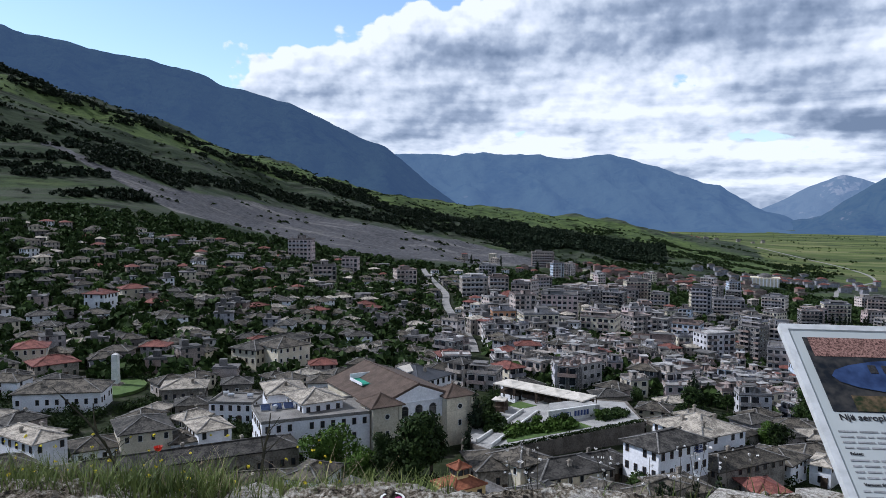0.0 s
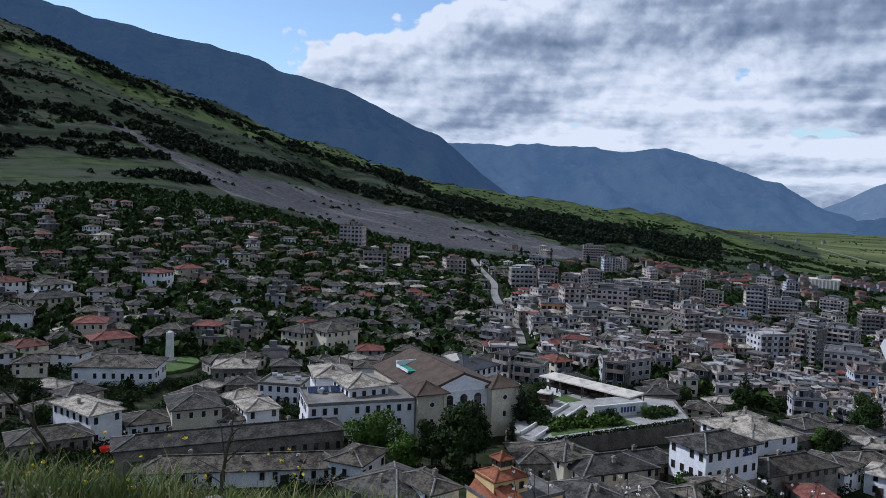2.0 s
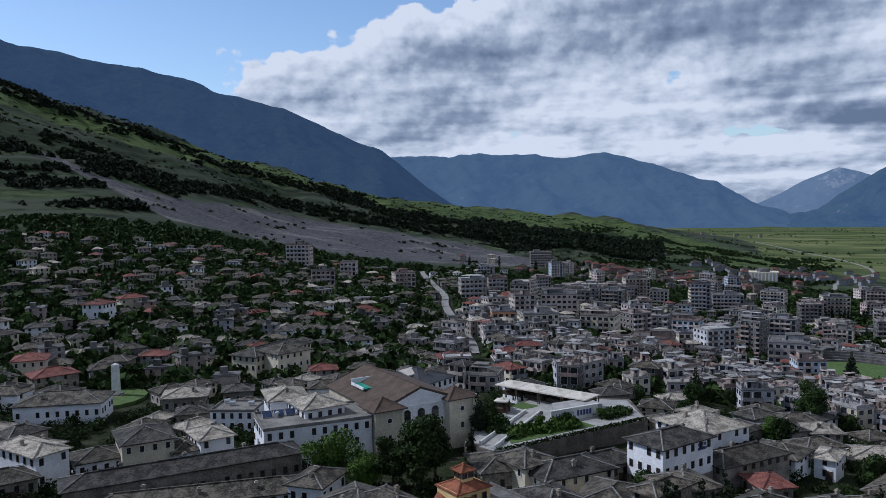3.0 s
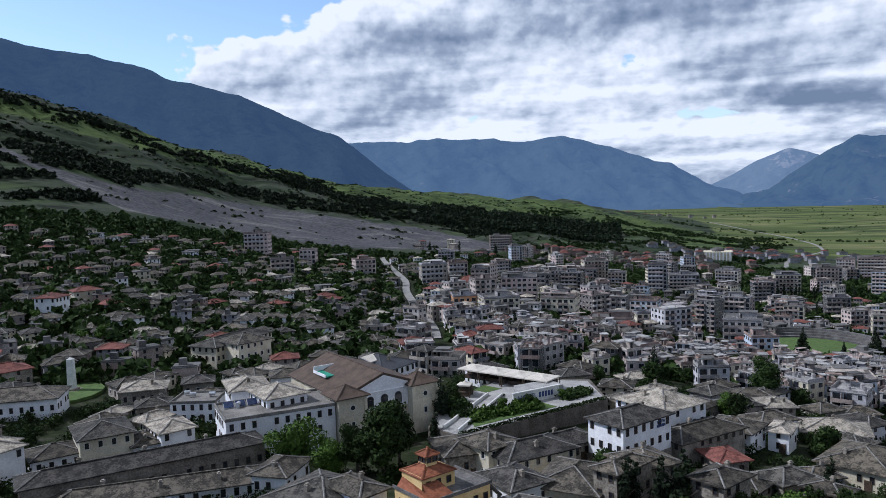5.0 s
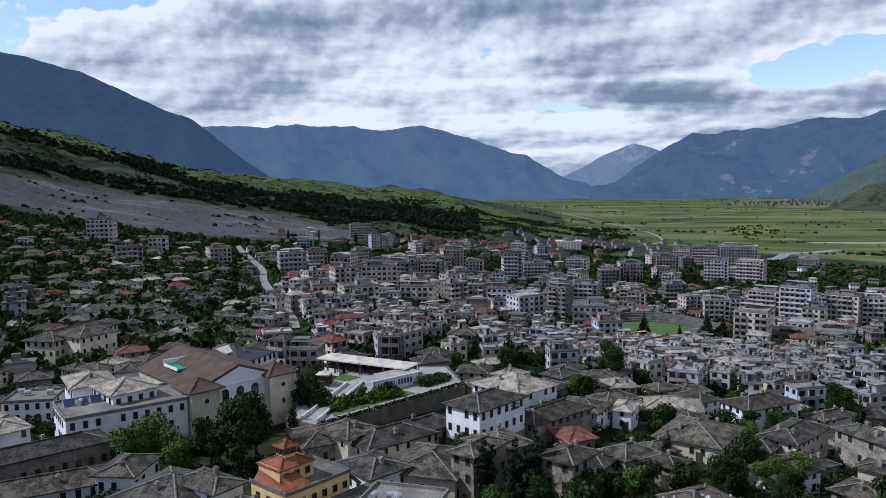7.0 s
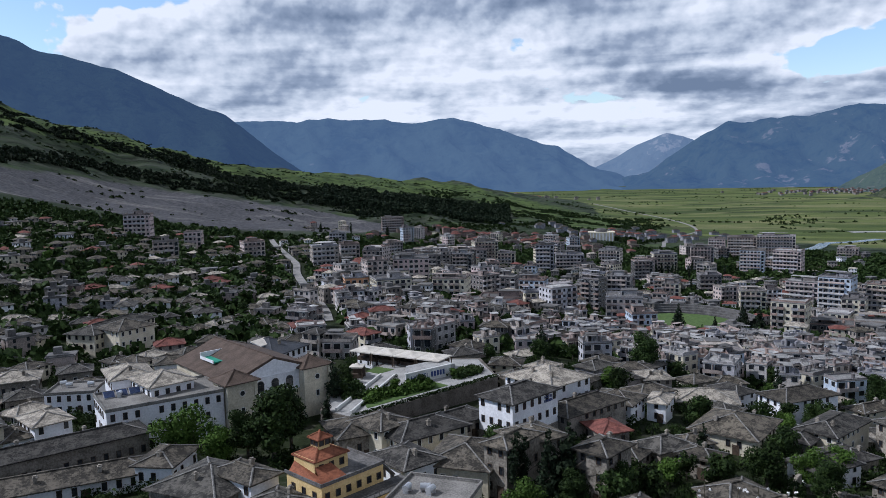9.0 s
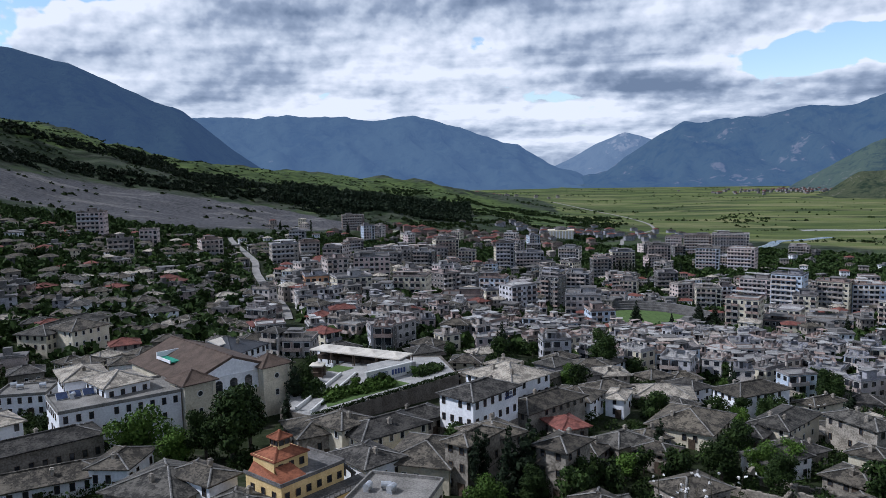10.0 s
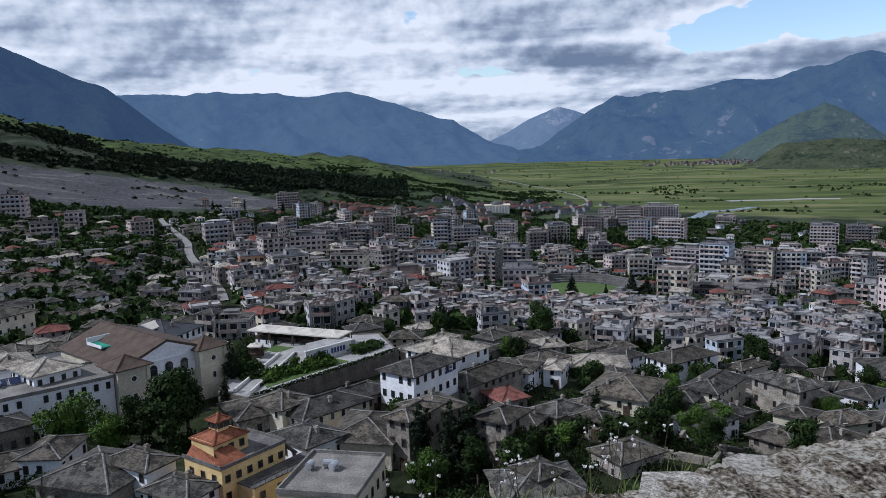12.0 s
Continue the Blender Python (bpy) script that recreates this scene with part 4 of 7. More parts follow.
# ---- the town: houses and blocks placed to fit the camera's view ----
# old town below the castle
house(-8.3, 111.7, -49.4, 8.7, 4.9, 6.5, -49, 2, roof='slate', wall='white')
house(32.4, 114.2, -51.2, 4.3, 8.9, 8.5, -52, 3, roof='slate', wall='stone')
house(41.2, 139.9, -52.9, 8.4, 13.4, 9.5, -57, 3, roof='slate', wall='white', base=2.8, chimneys=1, sign=True)
house(52.7, 156.7, -54.1, 13.5, 12.1, 8.5, -61, 3, roof='pale', wall='white', chimneys=4)
house(56.5, 145.9, -53.9, 17.5, 8.0, 5.0, 27, 2, roof='slate', wall='stone')
house(68.1, 155.4, -55.7, 9.6, 8.5, 4.3, -45, 2, roof='slate', wall='white')
house(78.0, 154.7, -56.9, 4.0, 7.3, 4.7, -39, 2, roof='pale', wall='white')
house(44.8, 107.4, -51.3, 5.4, 6.9, 8.5, -55, 3, roof='slate', wall='stone', chimneys=1)
house(37.9, 121.5, -51.9, 7.9, 8.0, 7.0, 20, 2, roof='slate', wall='stone')
house(26.5, 119.7, -51.3, 10.5, 13.0, 4.8, -31, 1, roof='slate', wall='cream')
house(16.1, 118.5, -50.6, 7.2, 9.0, 5.0, 28, 1, roof='slate', wall='white')
house(16.3, 97.9, -48.8, 10.5, 12.5, 4.8, -31, 1, roof='flat', wall='cream')
house(28.5, 142.0, -52.2, 13.0, 7.0, 4.2, 27, 1, roof='slate', wall='stone', chimneys=1)
house(21.0, 132.6, -51.6, 14.0, 8.5, 5.6, 25, 2, roof='slate', wall='cream')
house(13.9, 134.7, -51.4, 7.3, 8.0, 6.5, 37, 2, roof='slate', wall='cream')
house(8.6, 136.4, -51.2, 7.2, 10.0, 5.0, 13, 1, roof='slate', wall='stone')
house(43.6, 92.2, -49.9, 5.2, 4.4, 4.5, -74, 2, roof='slate', wall='cream')
house(43.0, 91.4, -50.0, 11.2, 10.0, 3.0, -8, 1, roof='slate', wall='stone')
house(85.5, 137.3, -57.0, 12.8, 14.5, 3.9, -50, 1, roof='slate', wall='cream', chimneys=2)
house(66.8, 117.5, -53.8, 6.0, 4.6, 3.9, -57, 2, roof='slate', wall='stone')
house(118.2, 163.0, -62.6, 16.1, 9.0, 5.6, 10, 2, roof='slate', wall='white')
house(105.6, 134.2, -59.0, 7.5, 14.9, 5.1, -62, 2, roof='slate', wall='cream')
house(134.9, 158.5, -64.4, 5.4, 10.9, 3.9, -79, 2, roof='slate', wall='cream')
house(116.6, 125.7, -59.4, 11.7, 6.1, 6.6, -81, 2, roof='slate', wall='stone')
house(103.9, 109.2, -56.7, 6.1, 5.5, 4.7, -63, 2, roof='slate', wall='cream')
house(97.7, 132.7, -58.5, 5.3, 9.1, 3.5, -57, 1, roof='slate', wall='stone')
house(157.9, 135.9, -63.5, 16.2, 10.0, 5.1, 64, 2, roof='slate', wall='white')
house(93.1, 100.9, -54.4, 7.8, 7.0, 2.7, -69, 1, roof='slate', wall='stone')
house(104.7, 101.7, -56.6, 9.1, 8.0, 2.7, 6, 1, roof='slate', wall='stone')
house(138.7, 126.0, -61.4, 7.1, 9.0, 3.1, -71, 1, roof='slate', wall='white')
house(89.7, 181.5, -59.8, 6.9, 8.0, 4.7, -8, 2, roof='pale', wall='stone')
house(96.6, 167.5, -61.1, 13.7, 10.0, 3.9, -25, 2, roof='pale', wall='stone')
house(57.5, 136.1, -54.5, 5.7, 7.0, 4.0, 8, 1, roof='red', wall='stone')
house(-3.0, 103.0, -48.8, 8.0, 5.5, 4.6, -47, 2, roof='slate', wall='white', chimneys=1)
house(-13.3, 113.8, -49.4, 12.3, 12.0, 5.0, -37, 1, roof='slate', wall='stone')
house(-22.2, 131.2, -50.9, 6.3, 9.0, 4.5, -19, 1, roof='slate', wall='white')
house(3.0, 97.6, -48.7, 7.5, 5.0, 2.4, -24, 1, roof='red', wall='stone')
# below the obelisk
house(-96.6, 195.0, -53.2, 20.6, 11.0, 5.5, 9, 1, roof='slate', wall='white')
house(-80.0, 147.7, -52.1, 14.5, 6.5, 7.0, -33, 2, roof='pale', wall='white')
house(-69.8, 153.2, -52.8, 8.8, 8.0, 4.0, 32, 1, roof='slate', wall='white')
house(-61.5, 156.4, -52.8, 9.8, 11.0, 7.0, 29, 2, roof='slate', wall='cream')
house(-54.0, 157.9, -52.8, 5.4, 8.0, 4.0, 28, 1, roof='slate', wall='white')
house(-49.1, 160.1, -52.8, 6.8, 9.0, 6.0, 34, 2, roof='pale', wall='white')
house(-50.2, 186.3, -53.5, 10.5, 9.0, 5.0, -4, 2, roof='flat', wall='white')
house(-113.1, 222.1, -51.6, 11.7, 9.0, 5.0, 41, 2, roof='red', wall='stone')
house(-128.8, 205.2, -50.8, 9.0, 8.0, 4.5, 52, 2, roof='red', wall='cream')
house(-128.8, 193.8, -51.1, 6.4, 9.0, 5.5, 39, 2, roof='slate', wall='white')
house(-68.3, 203.0, -53.7, 10.7, 9.0, 5.0, 12, 1, roof='pale', wall='stone')
house(-82.0, 137.7, -52.0, 13.6, 8.0, 4.0, 37, 1, roof='slate', wall='stone')
house(-46.2, 136.1, -51.9, 40.0, 7.0, 6.4, 27, 1, roof='slate', wall='stone', chimneys=3)
house(-41.5, 128.5, -51.3, 34.5, 7.5, 3.4, 14, 1, roof='slate', wall='white', chimneys=3)
house(-123.4, 230.1, -50.6, 8.8, 9.0, 7.0, 21, 2, roof='red', wall='cream')
house(-55.9, 252.3, -54.3, 27.6, 10.0, 8.0, 62, 3, roof='slate', wall='cream')
house(-50.4, 244.2, -54.3, 11.9, 11.0, 9.0, 45, 3, roof='slate', wall='cream')
# hotel and flat-roofed white building
house(-27.4, 158.2, -52.5, 21.8, 13.0, 9.0, 22, 3, roof='flat', wall='white')
house(-27.2, 162.1, -52.7, 8.7, 10.0, 11.5, 31, 3, roof='pale', wall='white')
house(-35.5, 171.3, -53.1, 8.1, 11.0, 11.5, 20, 3, roof='pale', wall='white')
house(-7.3, 198.5, -54.2, 13.4, 14.0, 9.5, 52, 3, roof='dark', wall='white')
# villas on the slope
house(-138.6, 312.1, -46.4, 9.0, 9.0, 9.0, -11, 3, roof='red', wall='white')
house(-135.6, 337.4, -45.6, 10.8, 8.0, 7.5, 38, 2, roof='red', wall='cream')
house(-180.7, 273.7, -44.5, 13.6, 9.0, 6.0, 53, 2, roof='red', wall='white')
house(-152.0, 234.9, -48.5, 11.9, 10.0, 6.0, 23, 2, roof='slate', wall='white')
house(-153.8, 259.1, -47.2, 17.2, 10.0, 6.0, 53, 2, roof='slate', wall='cream')
house(-165.0, 279.0, -45.4, 12.1, 9.0, 6.0, 49, 2, roof='slate', wall='white')
# apartment blocks and villas of the new town
apartments(21, 526, 18.1, 15.0, 15.8, 6, 5)
apartments(43, 596, 14.5, 12.2, 13.4, 3, 4)
apartments(52, 517, 12.0, 9.7, 15.6, -8, 5)
apartments(67, 441, 19.0, 15.0, 17.4, -8, 6, tint='rose')
apartments(30, 382, 11.6, 9.9, 10.1, 4, 3, tint='orange')
apartments(46, 371, 16.5, 14.6, 11.2, 7, 4, tint='cream')
apartments(122, 564, 17.9, 15.0, 17.3, -4, 6)
apartments(80, 389, 18.7, 15.0, 11.9, -24, 4, tint='cream')
apartments(163, 646, 20.2, 15.0, 20.0, -1, 7, tint='cream')
apartments(133, 416, 14.7, 12.8, 13.8, -30, 5, tint='blue')
apartments(203, 603, 14.7, 11.9, 24.9, -21, 8)
apartments(239, 608, 15.5, 12.6, 11.8, -19, 4)
apartments(305, 706, 20.7, 15.0, 15.6, -37, 5, tint='white')
apartments(323, 632, 19.1, 15.0, 19.2, -14, 6, tint='cream')
apartments(372, 653, 20.4, 15.0, 22.6, -27, 8, tint='white')
apartments(468, 789, 17.6, 14.4, 18.6, -35, 6, tint='rose')
apartments(482, 763, 27.9, 15.0, 21.7, -29, 7)
apartments(404, 622, 19.4, 15.0, 21.2, -38, 7, tint='blue')
apartments(504, 734, 36.8, 15.0, 24.8, -36, 8, tint='white')
apartments(426, 602, 24.2, 15.0, 22.2, -48, 7, tint='rose')
apartments(159, 352, 16.2, 13.1, 16.0, -26, 5, tint='white')
apartments(334, 455, 21.4, 15.0, 15.7, -50, 5, tint='rose')
apartments(311, 394, 16.6, 14.7, 25.0, -53, 8, tint='blue')
apartments(336, 385, 16.4, 14.4, 21.2, -54, 7, tint='cream')
apartments(352, 379, 16.6, 14.5, 19.9, -30, 7, tint='blue')
apartments(539, 538, 22.3, 15.0, 20.1, -45, 7, tint='rose')
apartments(218, 306, 14.4, 12.6, 17.6, -48, 6, tint='cream')
apartments(269, 414, 15.7, 13.0, 14.9, -28, 5, tint='cream')
apartments(99, 362, 19.7, 15.0, 7.0, -21, 2, tint='white')
apartments(269, 312, 20.9, 15.0, 8.7, -39, 3, tint='grey')
apartments(425, 386, 26.5, 15.0, 15.2, -58, 5, tint='grey')
apartments(124, 438, 12.2, 10.7, 12.0, -29, 4)
apartments(228, 614, 23.2, 15.0, 17.2, -15, 6)
apartments(91, 512, 15.1, 12.1, 15.6, -11, 5)
apartments(58, 438, 11.8, 10.3, 10.0, 5, 3, tint='cream')
apartments(153, 642, 19.1, 15.0, 12.4, -12, 4)
apartments(265, 524, 16.1, 13.8, 11.1, -18, 4, tint='white')
apartments(291, 501, 15.7, 13.6, 15.3, -19, 5, tint='grey')
apartments(236, 304, 19.7, 15.0, 8.1, -38, 3, tint='grey')
apartments(-105, 575, 16.0, 13.0, 18.0, -5, 6, tint='rose')
apartments(-67, 562, 11.3, 9.9, 12.7, -5, 4, tint='rose')
apartments(-27, 548, 14.4, 12.7, 12.3, 17, 4, tint='white')
apartments(-75, 489, 14.2, 11.5, 11.1, 11, 4)
apartments(100, 248, 8.1, 9.0, 7.1, -12, 2, tint='white')
apartments(581, 721, 21.0, 15.0, 11.8, -44, 4, tint='white')
apartments(599, 557, 20.0, 15.0, 16.6, -40, 6, tint='grey')
apartments(142, 238, 13.3, 11.5, 6.3, -20, 2, tint='white')
apartments(121, 935, 26.8, 15.0, 17.7, -2, 6)
apartments(43, 736, 15.1, 12.9, 11.1, -12, 4)

def local(ob, name, me, x, y, z, rz=0, label=""):
    return part(name, me, ob, pose(x, y, z, 0, 0, rz), label)


def yellow_house():
    """Yellow house with a stepped tower, red roofs and terraces."""
    ob = base_empty("tower_house", pose(4.4, 107.6, -47.3, 0, 0, 35) @ Matrix.Diagonal((1, 1, 0.76, 1)), "yellow plastered house with stepped red-roofed tower and terraces", "house")
    PLACED.append((4.4, 107.6, 8))
    local(ob, "wall", Shape().box(-5.5, 5.5, -4, 4, -6, 6.6, bottom=False).mesh("wall", M_YELLOW), 0, 0, 0)
    local(ob, "annex", Shape().box(-3.0, 8.5, -7.2, -4.0, -6, 3.0, bottom=False).mesh("annex", M_YELLOW), 0, 0, 0)
    t = Shape().box(-5.7, 5.7, -4.2, 4.2, 6.6, 6.8)
    for e in ((-5.7, 5.7, -4.2, -4.05), (-5.7, -5.55, -4.2, 4.2), (5.55, 5.7, -4.2, 4.2)):
        t.box(*e, 6.8, 7.25)
    local(ob, "terrace", t.mesh("terrace", M_CONC), 0, 0, 0, label="grey concrete roof terrace")
    t = Shape().box(-3.2, 8.7, -7.4, -4.0, 3.0, 3.2)
    for i in range(13):
        t.box(-3.1 + i * 0.97, -3.03 + i * 0.97, -7.35, -7.28, 3.2, 4.1)
    t.box(-3.2, 8.7, -7.36, -7.28, 4.1, 4.18)
    local(ob, "railing_terrace", t.mesh("railing_terrace", M_CONC), 0, 0, 0)
    local(ob, "tower", Shape().box(-2.9, 2.9, -2.4, 2.4, 6.8, 9.9, bottom=False).mesh("tower", M_YELLOW), -1.4, 1.4, 0)
    local(ob, "tower_roof", hip_mesh(5.4, 4.6, 1.6, 0.4, M_TILE_NEW), -1.4, 1.4, 9.9, label="red clay tile roof")
    local(ob, "lantern", Shape().box(-0.95, 0.95, -0.95, 0.95, 10.8, 13.0, bottom=False).mesh("lantern", M_YELLOW), -1.4, 1.4, 0)
    local(ob, "lantern_roof", hip_mesh(1.9, 1.9, 0.9, 0.35, M_TILE_NEW), -1.4, 1.4, 13.0)
    s = Shape()
    s.poly([(-5.4, -3.9, 7.0), (-4.35, -3.9, 7.0), (-4.35, 3.6, 8.6), (-5.4, 3.6, 7.0)])
    s.poly([(-5.4, -3.9, 7.0), (-1.0, -3.9, 7.0), (-1.6, -1.05, 8.7), (-4.3, -1.05, 8.7)])
    s.box(-5.4, -1.0, -3.9, -1.0, 6.8, 7.0)
    local(ob, "lean_to_roof", s.mesh("lean_to_roof", M_TILE_NEW), 0, 0, 0)
    for z, n in ((0.9, 5), (4.0, 6)):
        for i in range(n):
            local(ob, "window", WINDOW_DARK, -4.6 + i * 9.2 / (n - 1), -4, z)
    for z in (0.9, 4.0):
        for y in (-2.4, 0, 2.4):
            local(ob, "window", WINDOW_DARK, -5.5, y, z, -90)
    for i in range(4):
        local(ob, "window", WINDOW_DARK, -1.6 + i * 3.0, -7.2, 0.6)
    for x in (-3.2, -1.4, 0.4):
        local(ob, "window", WINDOW_DARK, x, -1.0, 7.6)
    for x in (-1.9, -0.9):
        local(ob, "window", WINDOW_ARCH, x, 0.45, 11.5)
    for y in (1.0, 1.9):
        local(ob, "window", WINDOW_ARCH, -2.35, y, 11.5, -90)
    step_ = Shape().box(-0.15, 0.15, -0.5, 0.5, -0.38, 0).mesh("step", M_CONC)
    for i in range(9):
        local(ob, "step", step_, 5.75 + i * 0.28, -3.1, 6.4 - i * 0.36)


def theatre():
    """Large brown-roofed hall with a gabled, arched front between two corner towers."""
    ob = base_empty("theatre", pose(-11.8, 175.0, -53.0, 0, 0, 30), "beige theatre with brown tiled roof and arched front", "theatre")
    PLACED.append((-10.2, 178, 18))
    w, d, h = 20.0, 27.0, 10.3
    s = Shape().box(-w / 2, w / 2, -d / 2, d / 2, -8, h, bottom=False)
    s.poly([(-w / 2, -d / 2 - 0.02, h), (w / 2, -d / 2 - 0.02, h), (0, -d / 2 - 0.02, h + 3.7)])
    local(ob, "wall", s.mesh("wall", M_CREAM), 0, 0, 0)
    local(ob, "roof", hip_mesh(w, d, 3.8, 0.5, M_BROWN, gable=True), 0, 0.4, h + 0.1)
    for x in (-w / 2 + 1.5, w / 2 - 1.0):
        tower = local(ob, "corner_tower", Shape().box(-3.2, 3.2, -3.2, 3.2, -8, 11.0, bottom=False).box(-3.4, 3.4, -3.4, 3.4, 10.5, 11.0).box(-3.3, -2.6, -3.4, -3.2, -8, 10.5).box(2.6, 3.3, -3.4, -3.2, -8, 10.5).mesh("corner_tower", M_CREAM), x, -d / 2 + 1.0, 0)
        part("tower_roof", hip_mesh(6.4, 6.4, 1.8, 0.7, M_BROWN), tower, pose(0, 0, 11.1))
        part("window", WINDOW, tower, pose(0, -3.2, 4.4))
        part("round_window", disc_mesh(0.5, M_GLASS, M_FRAME), tower, pose(0, -3.25, 8.6, 90))
    local(ob, "pediment", Shape().box(-6.6, 6.6, -0.12, 0.02, 6.4, h + 0.1).mesh("pediment", M_WHITE), 0, -d / 2, 0, label="white plastered pediment wall")
    gable_ = Shape()
    gable_.poly([(-8.6, -0.1, h + 0.1), (8.6, -0.1, h + 0.1), (0, -0.1, h + 3.4)])
    gable_.box(-8.8, 8.8, -0.3, 0, h - 0.1, h + 0.15)
    local(ob, "gable", gable_.mesh("gable", M_WHITE), 0, -d / 2 - 0.05, 0)
    for i in range(3):
        local(ob, "arched_window", ARCH_BIG, -3.4 + i * 3.4, -d / 2 - 0.13, 7.2)
    for i in range(5):
        local(ob, "arched_window", ARCH_BIG, -w / 2, -d / 2 + 8 + i * 3.6, 3.6, -90)
        local(ob, "round_window", disc_mesh(0.4, M_GLASS, M_FRAME), -w / 2 - 0.05, -d / 2 + 8 + i * 3.6, 7.3, -90).rotation_euler[0] = radians(90)
    g = Shape().box(-3.6, 3.6, -3.2, 3.2, 0, 0.3)
    local(ob, "green_terrace", g.mesh("green_terrace", M_GREENMAT), -3.8, 2.5, h + 1.5, label="green-floored roof terrace")
    local(ob, "terrace_wall", Shape().box(-3.8, 3.8, 3.2, 3.4, 0, 1.4).box(-3.8, -3.6, -3.2, 3.2, 0, 0.6).box(3.6, 3.8, -3.2, 3.2, 0, 1.4).mesh("terrace_wall", M_WHITE), -3.8, 2.5, h + 1.5)


def disc_mesh(r, mat, rim):
    key = ("disc", r)
    if key not in ROWS:
        s = Shape()
        p = [(r * math.cos(6.2832 * i / 14), r * math.sin(6.2832 * i / 14), 0.05) for i in range(14)]
        q = [(1.35 * a, 1.35 * b, 0.03) for a, b, _ in p]
        s.poly(p)
        s.poly(q, 1)
        ROWS[key] = s.mesh("round_window", mat, rim)
    return ROWS[key]


ARCH_BIG = window_mesh(1.5, 1.5, True, M_CONC)
M_GREENMAT = material("green_floor_paint", (0.02, 0.20, 0.13), (0.04, 0.30, 0.20), 0.6, 0.6)
M_PAVE = material("pale_paving", (0.25, 0.245, 0.24), (0.40, 0.39, 0.375), 0.4, 0.9, 9, 0.3, space="World")
M_CANVAS = material("white_canvas", (0.50, 0.46, 0.40), (0.64, 0.59, 0.52), 0.6, 0.8, 6, 0.2)
M_LAWN = material("lawn", (0.05, 0.085, 0.022), (0.095, 0.15, 0.042), 0.5, 0.95, 12, 0.6, 0.05, space="World")
M_ROAD = material("pale_road", (0.18, 0.175, 0.17), (0.30, 0.285, 0.27), 0.2, 0.95, 9, 0.2, space="World")
M_WATER = material("river_water", (0.30, 0.36, 0.40), (0.46, 0.50, 0.52), 0.02, 0.15, 8, 0.1, space="World")
M_DARKWALL = material("dark_retaining_stone", (0.07, 0.06, 0.05), (0.16, 0.14, 0.12), 0.4, 0.95, 8, 0.8, 0.08, space="World")

yellow_house()
theatre()


def slab(name, pts, z, thick, mat, label, category, kind="structure"):
    """A flat slab over a convex outline given anticlockwise or not."""
    s = Shape()
    area = sum(pts[i][0] * pts[(i + 1) % len(pts)][1] - pts[(i + 1) % len(pts)][0] * pts[i][1] for i in range(len(pts)))
    if area < 0:
        pts = pts[::-1]
    s.poly([(x, y, z) for x, y in pts])
    for i in range(len(pts)):
        (x0, y0), (x1, y1) = pts[i], pts[(i + 1) % len(pts)]
        s.poly([(x0, y0, z - thick), (x1, y1, z - thick), (x1, y1, z), (x0, y0, z)])
    return tagged(new(name, s.mesh(name, mat)), label, category, kind=kind)


def hedge_points(p, q, n, r, z, seed):
    rg = random.Random(seed)
    return [(p[0] + (q[0] - p[0]) * i / n + rg.uniform(-r, r) * 0.4, p[1] + (q[1] - p[1]) * i / n + rg.uniform(-r, r) * 0.4, z) for i in range(n + 1)]


PZ = -49.4                         # level of the hotel square
slab("retaining_wall", [(4.0, 158), (9.8, 150.5), (45.6, 171.5), (46, 190), (24, 196), (7, 172)], PZ - 0.05, 9.0, M_DARKWALL, "tall dark stone retaining wall under the square", "wall")
slab("pavement", [(4.6, 158), (9.9, 151.2), (45.2, 172), (45, 188.5), (24, 194.5), (7.6, 172)], PZ, 0.4, M_PAVE, "pale paved hotel square with paths", "pavement")
slab("lawn", [(13.5, 156), (33, 167.6), (29.5, 172.5), (13, 163.5)], PZ + 0.06, 0.3, M_LAWN, "planted green bed beside the path", "lawn")
slab("lawn", [(8.6, 168), (12.0, 170), (14, 178), (9.2, 176)], PZ + 0.06, 0.3, M_LAWN, "small lawn beside the square", "lawn")
slab("lawn", [(16.2, 185), (19, 182), (23, 185), (19, 189)], PZ + 0.06, 0.3, M_LAWN, "small lawn beside the square", "lawn")
scrub("hedge", hedge_points((10.4, 151.6), (45, 171.9), 90, 0.3, PZ, 1), [0.7] * 91, M_LEAF, "clipped dark green hedge along the wall top", per=30, leaf=0.3)
scrub("hedge", hedge_points((12.4, 157.5), (22.5, 179.0), 60, 0.25, PZ, 2), [0.55] * 61, M_LEAF, "clipped dark green hedge along the path", per=30, leaf=0.3)
_r = random.Random(8)
scrub("bushes", [(x, 157.5 + (x - 13.5) * 0.55 + _r.uniform(1.0, 6.0), PZ + 0.1) for x in [_r.uniform(13.5, 29) for _ in range(60)]], [_r.uniform(0.8, 1.9) for _ in range(60)], M_LEAF_LIGHT, "rounded garden bushes on the square", per=60, leaf=0.24, seed=6)


slab("ramp", [(7.4, 155.4), (9.6, 153.2), (21.8, 178.4), (19.5, 179.6)], PZ + 0.10, 0.4, M_PAVE, "pale stone ramp rising across the square", "path")
for p_, q_ in (((9.9, 153.0), (22.2, 178.2)), ((7.1, 155.8), (19.1, 179.8))):
    n_ = Vector((q_[0] - p_[0], q_[1] - p_[1])).normalized()
    e_ = (-n_.y * 0.18, n_.x * 0.18)
    slab("low_wall", [(p_[0] - e_[0], p_[1] - e_[1]), (q_[0] - e_[0], q_[1] - e_[1]), (q_[0] + e_[0], q_[1] + e_[1]), (p_[0] + e_[0], p_[1] + e_[1])], PZ + 0.75, 0.9, M_FRAME, "low pale wall beside the ramp", "wall")

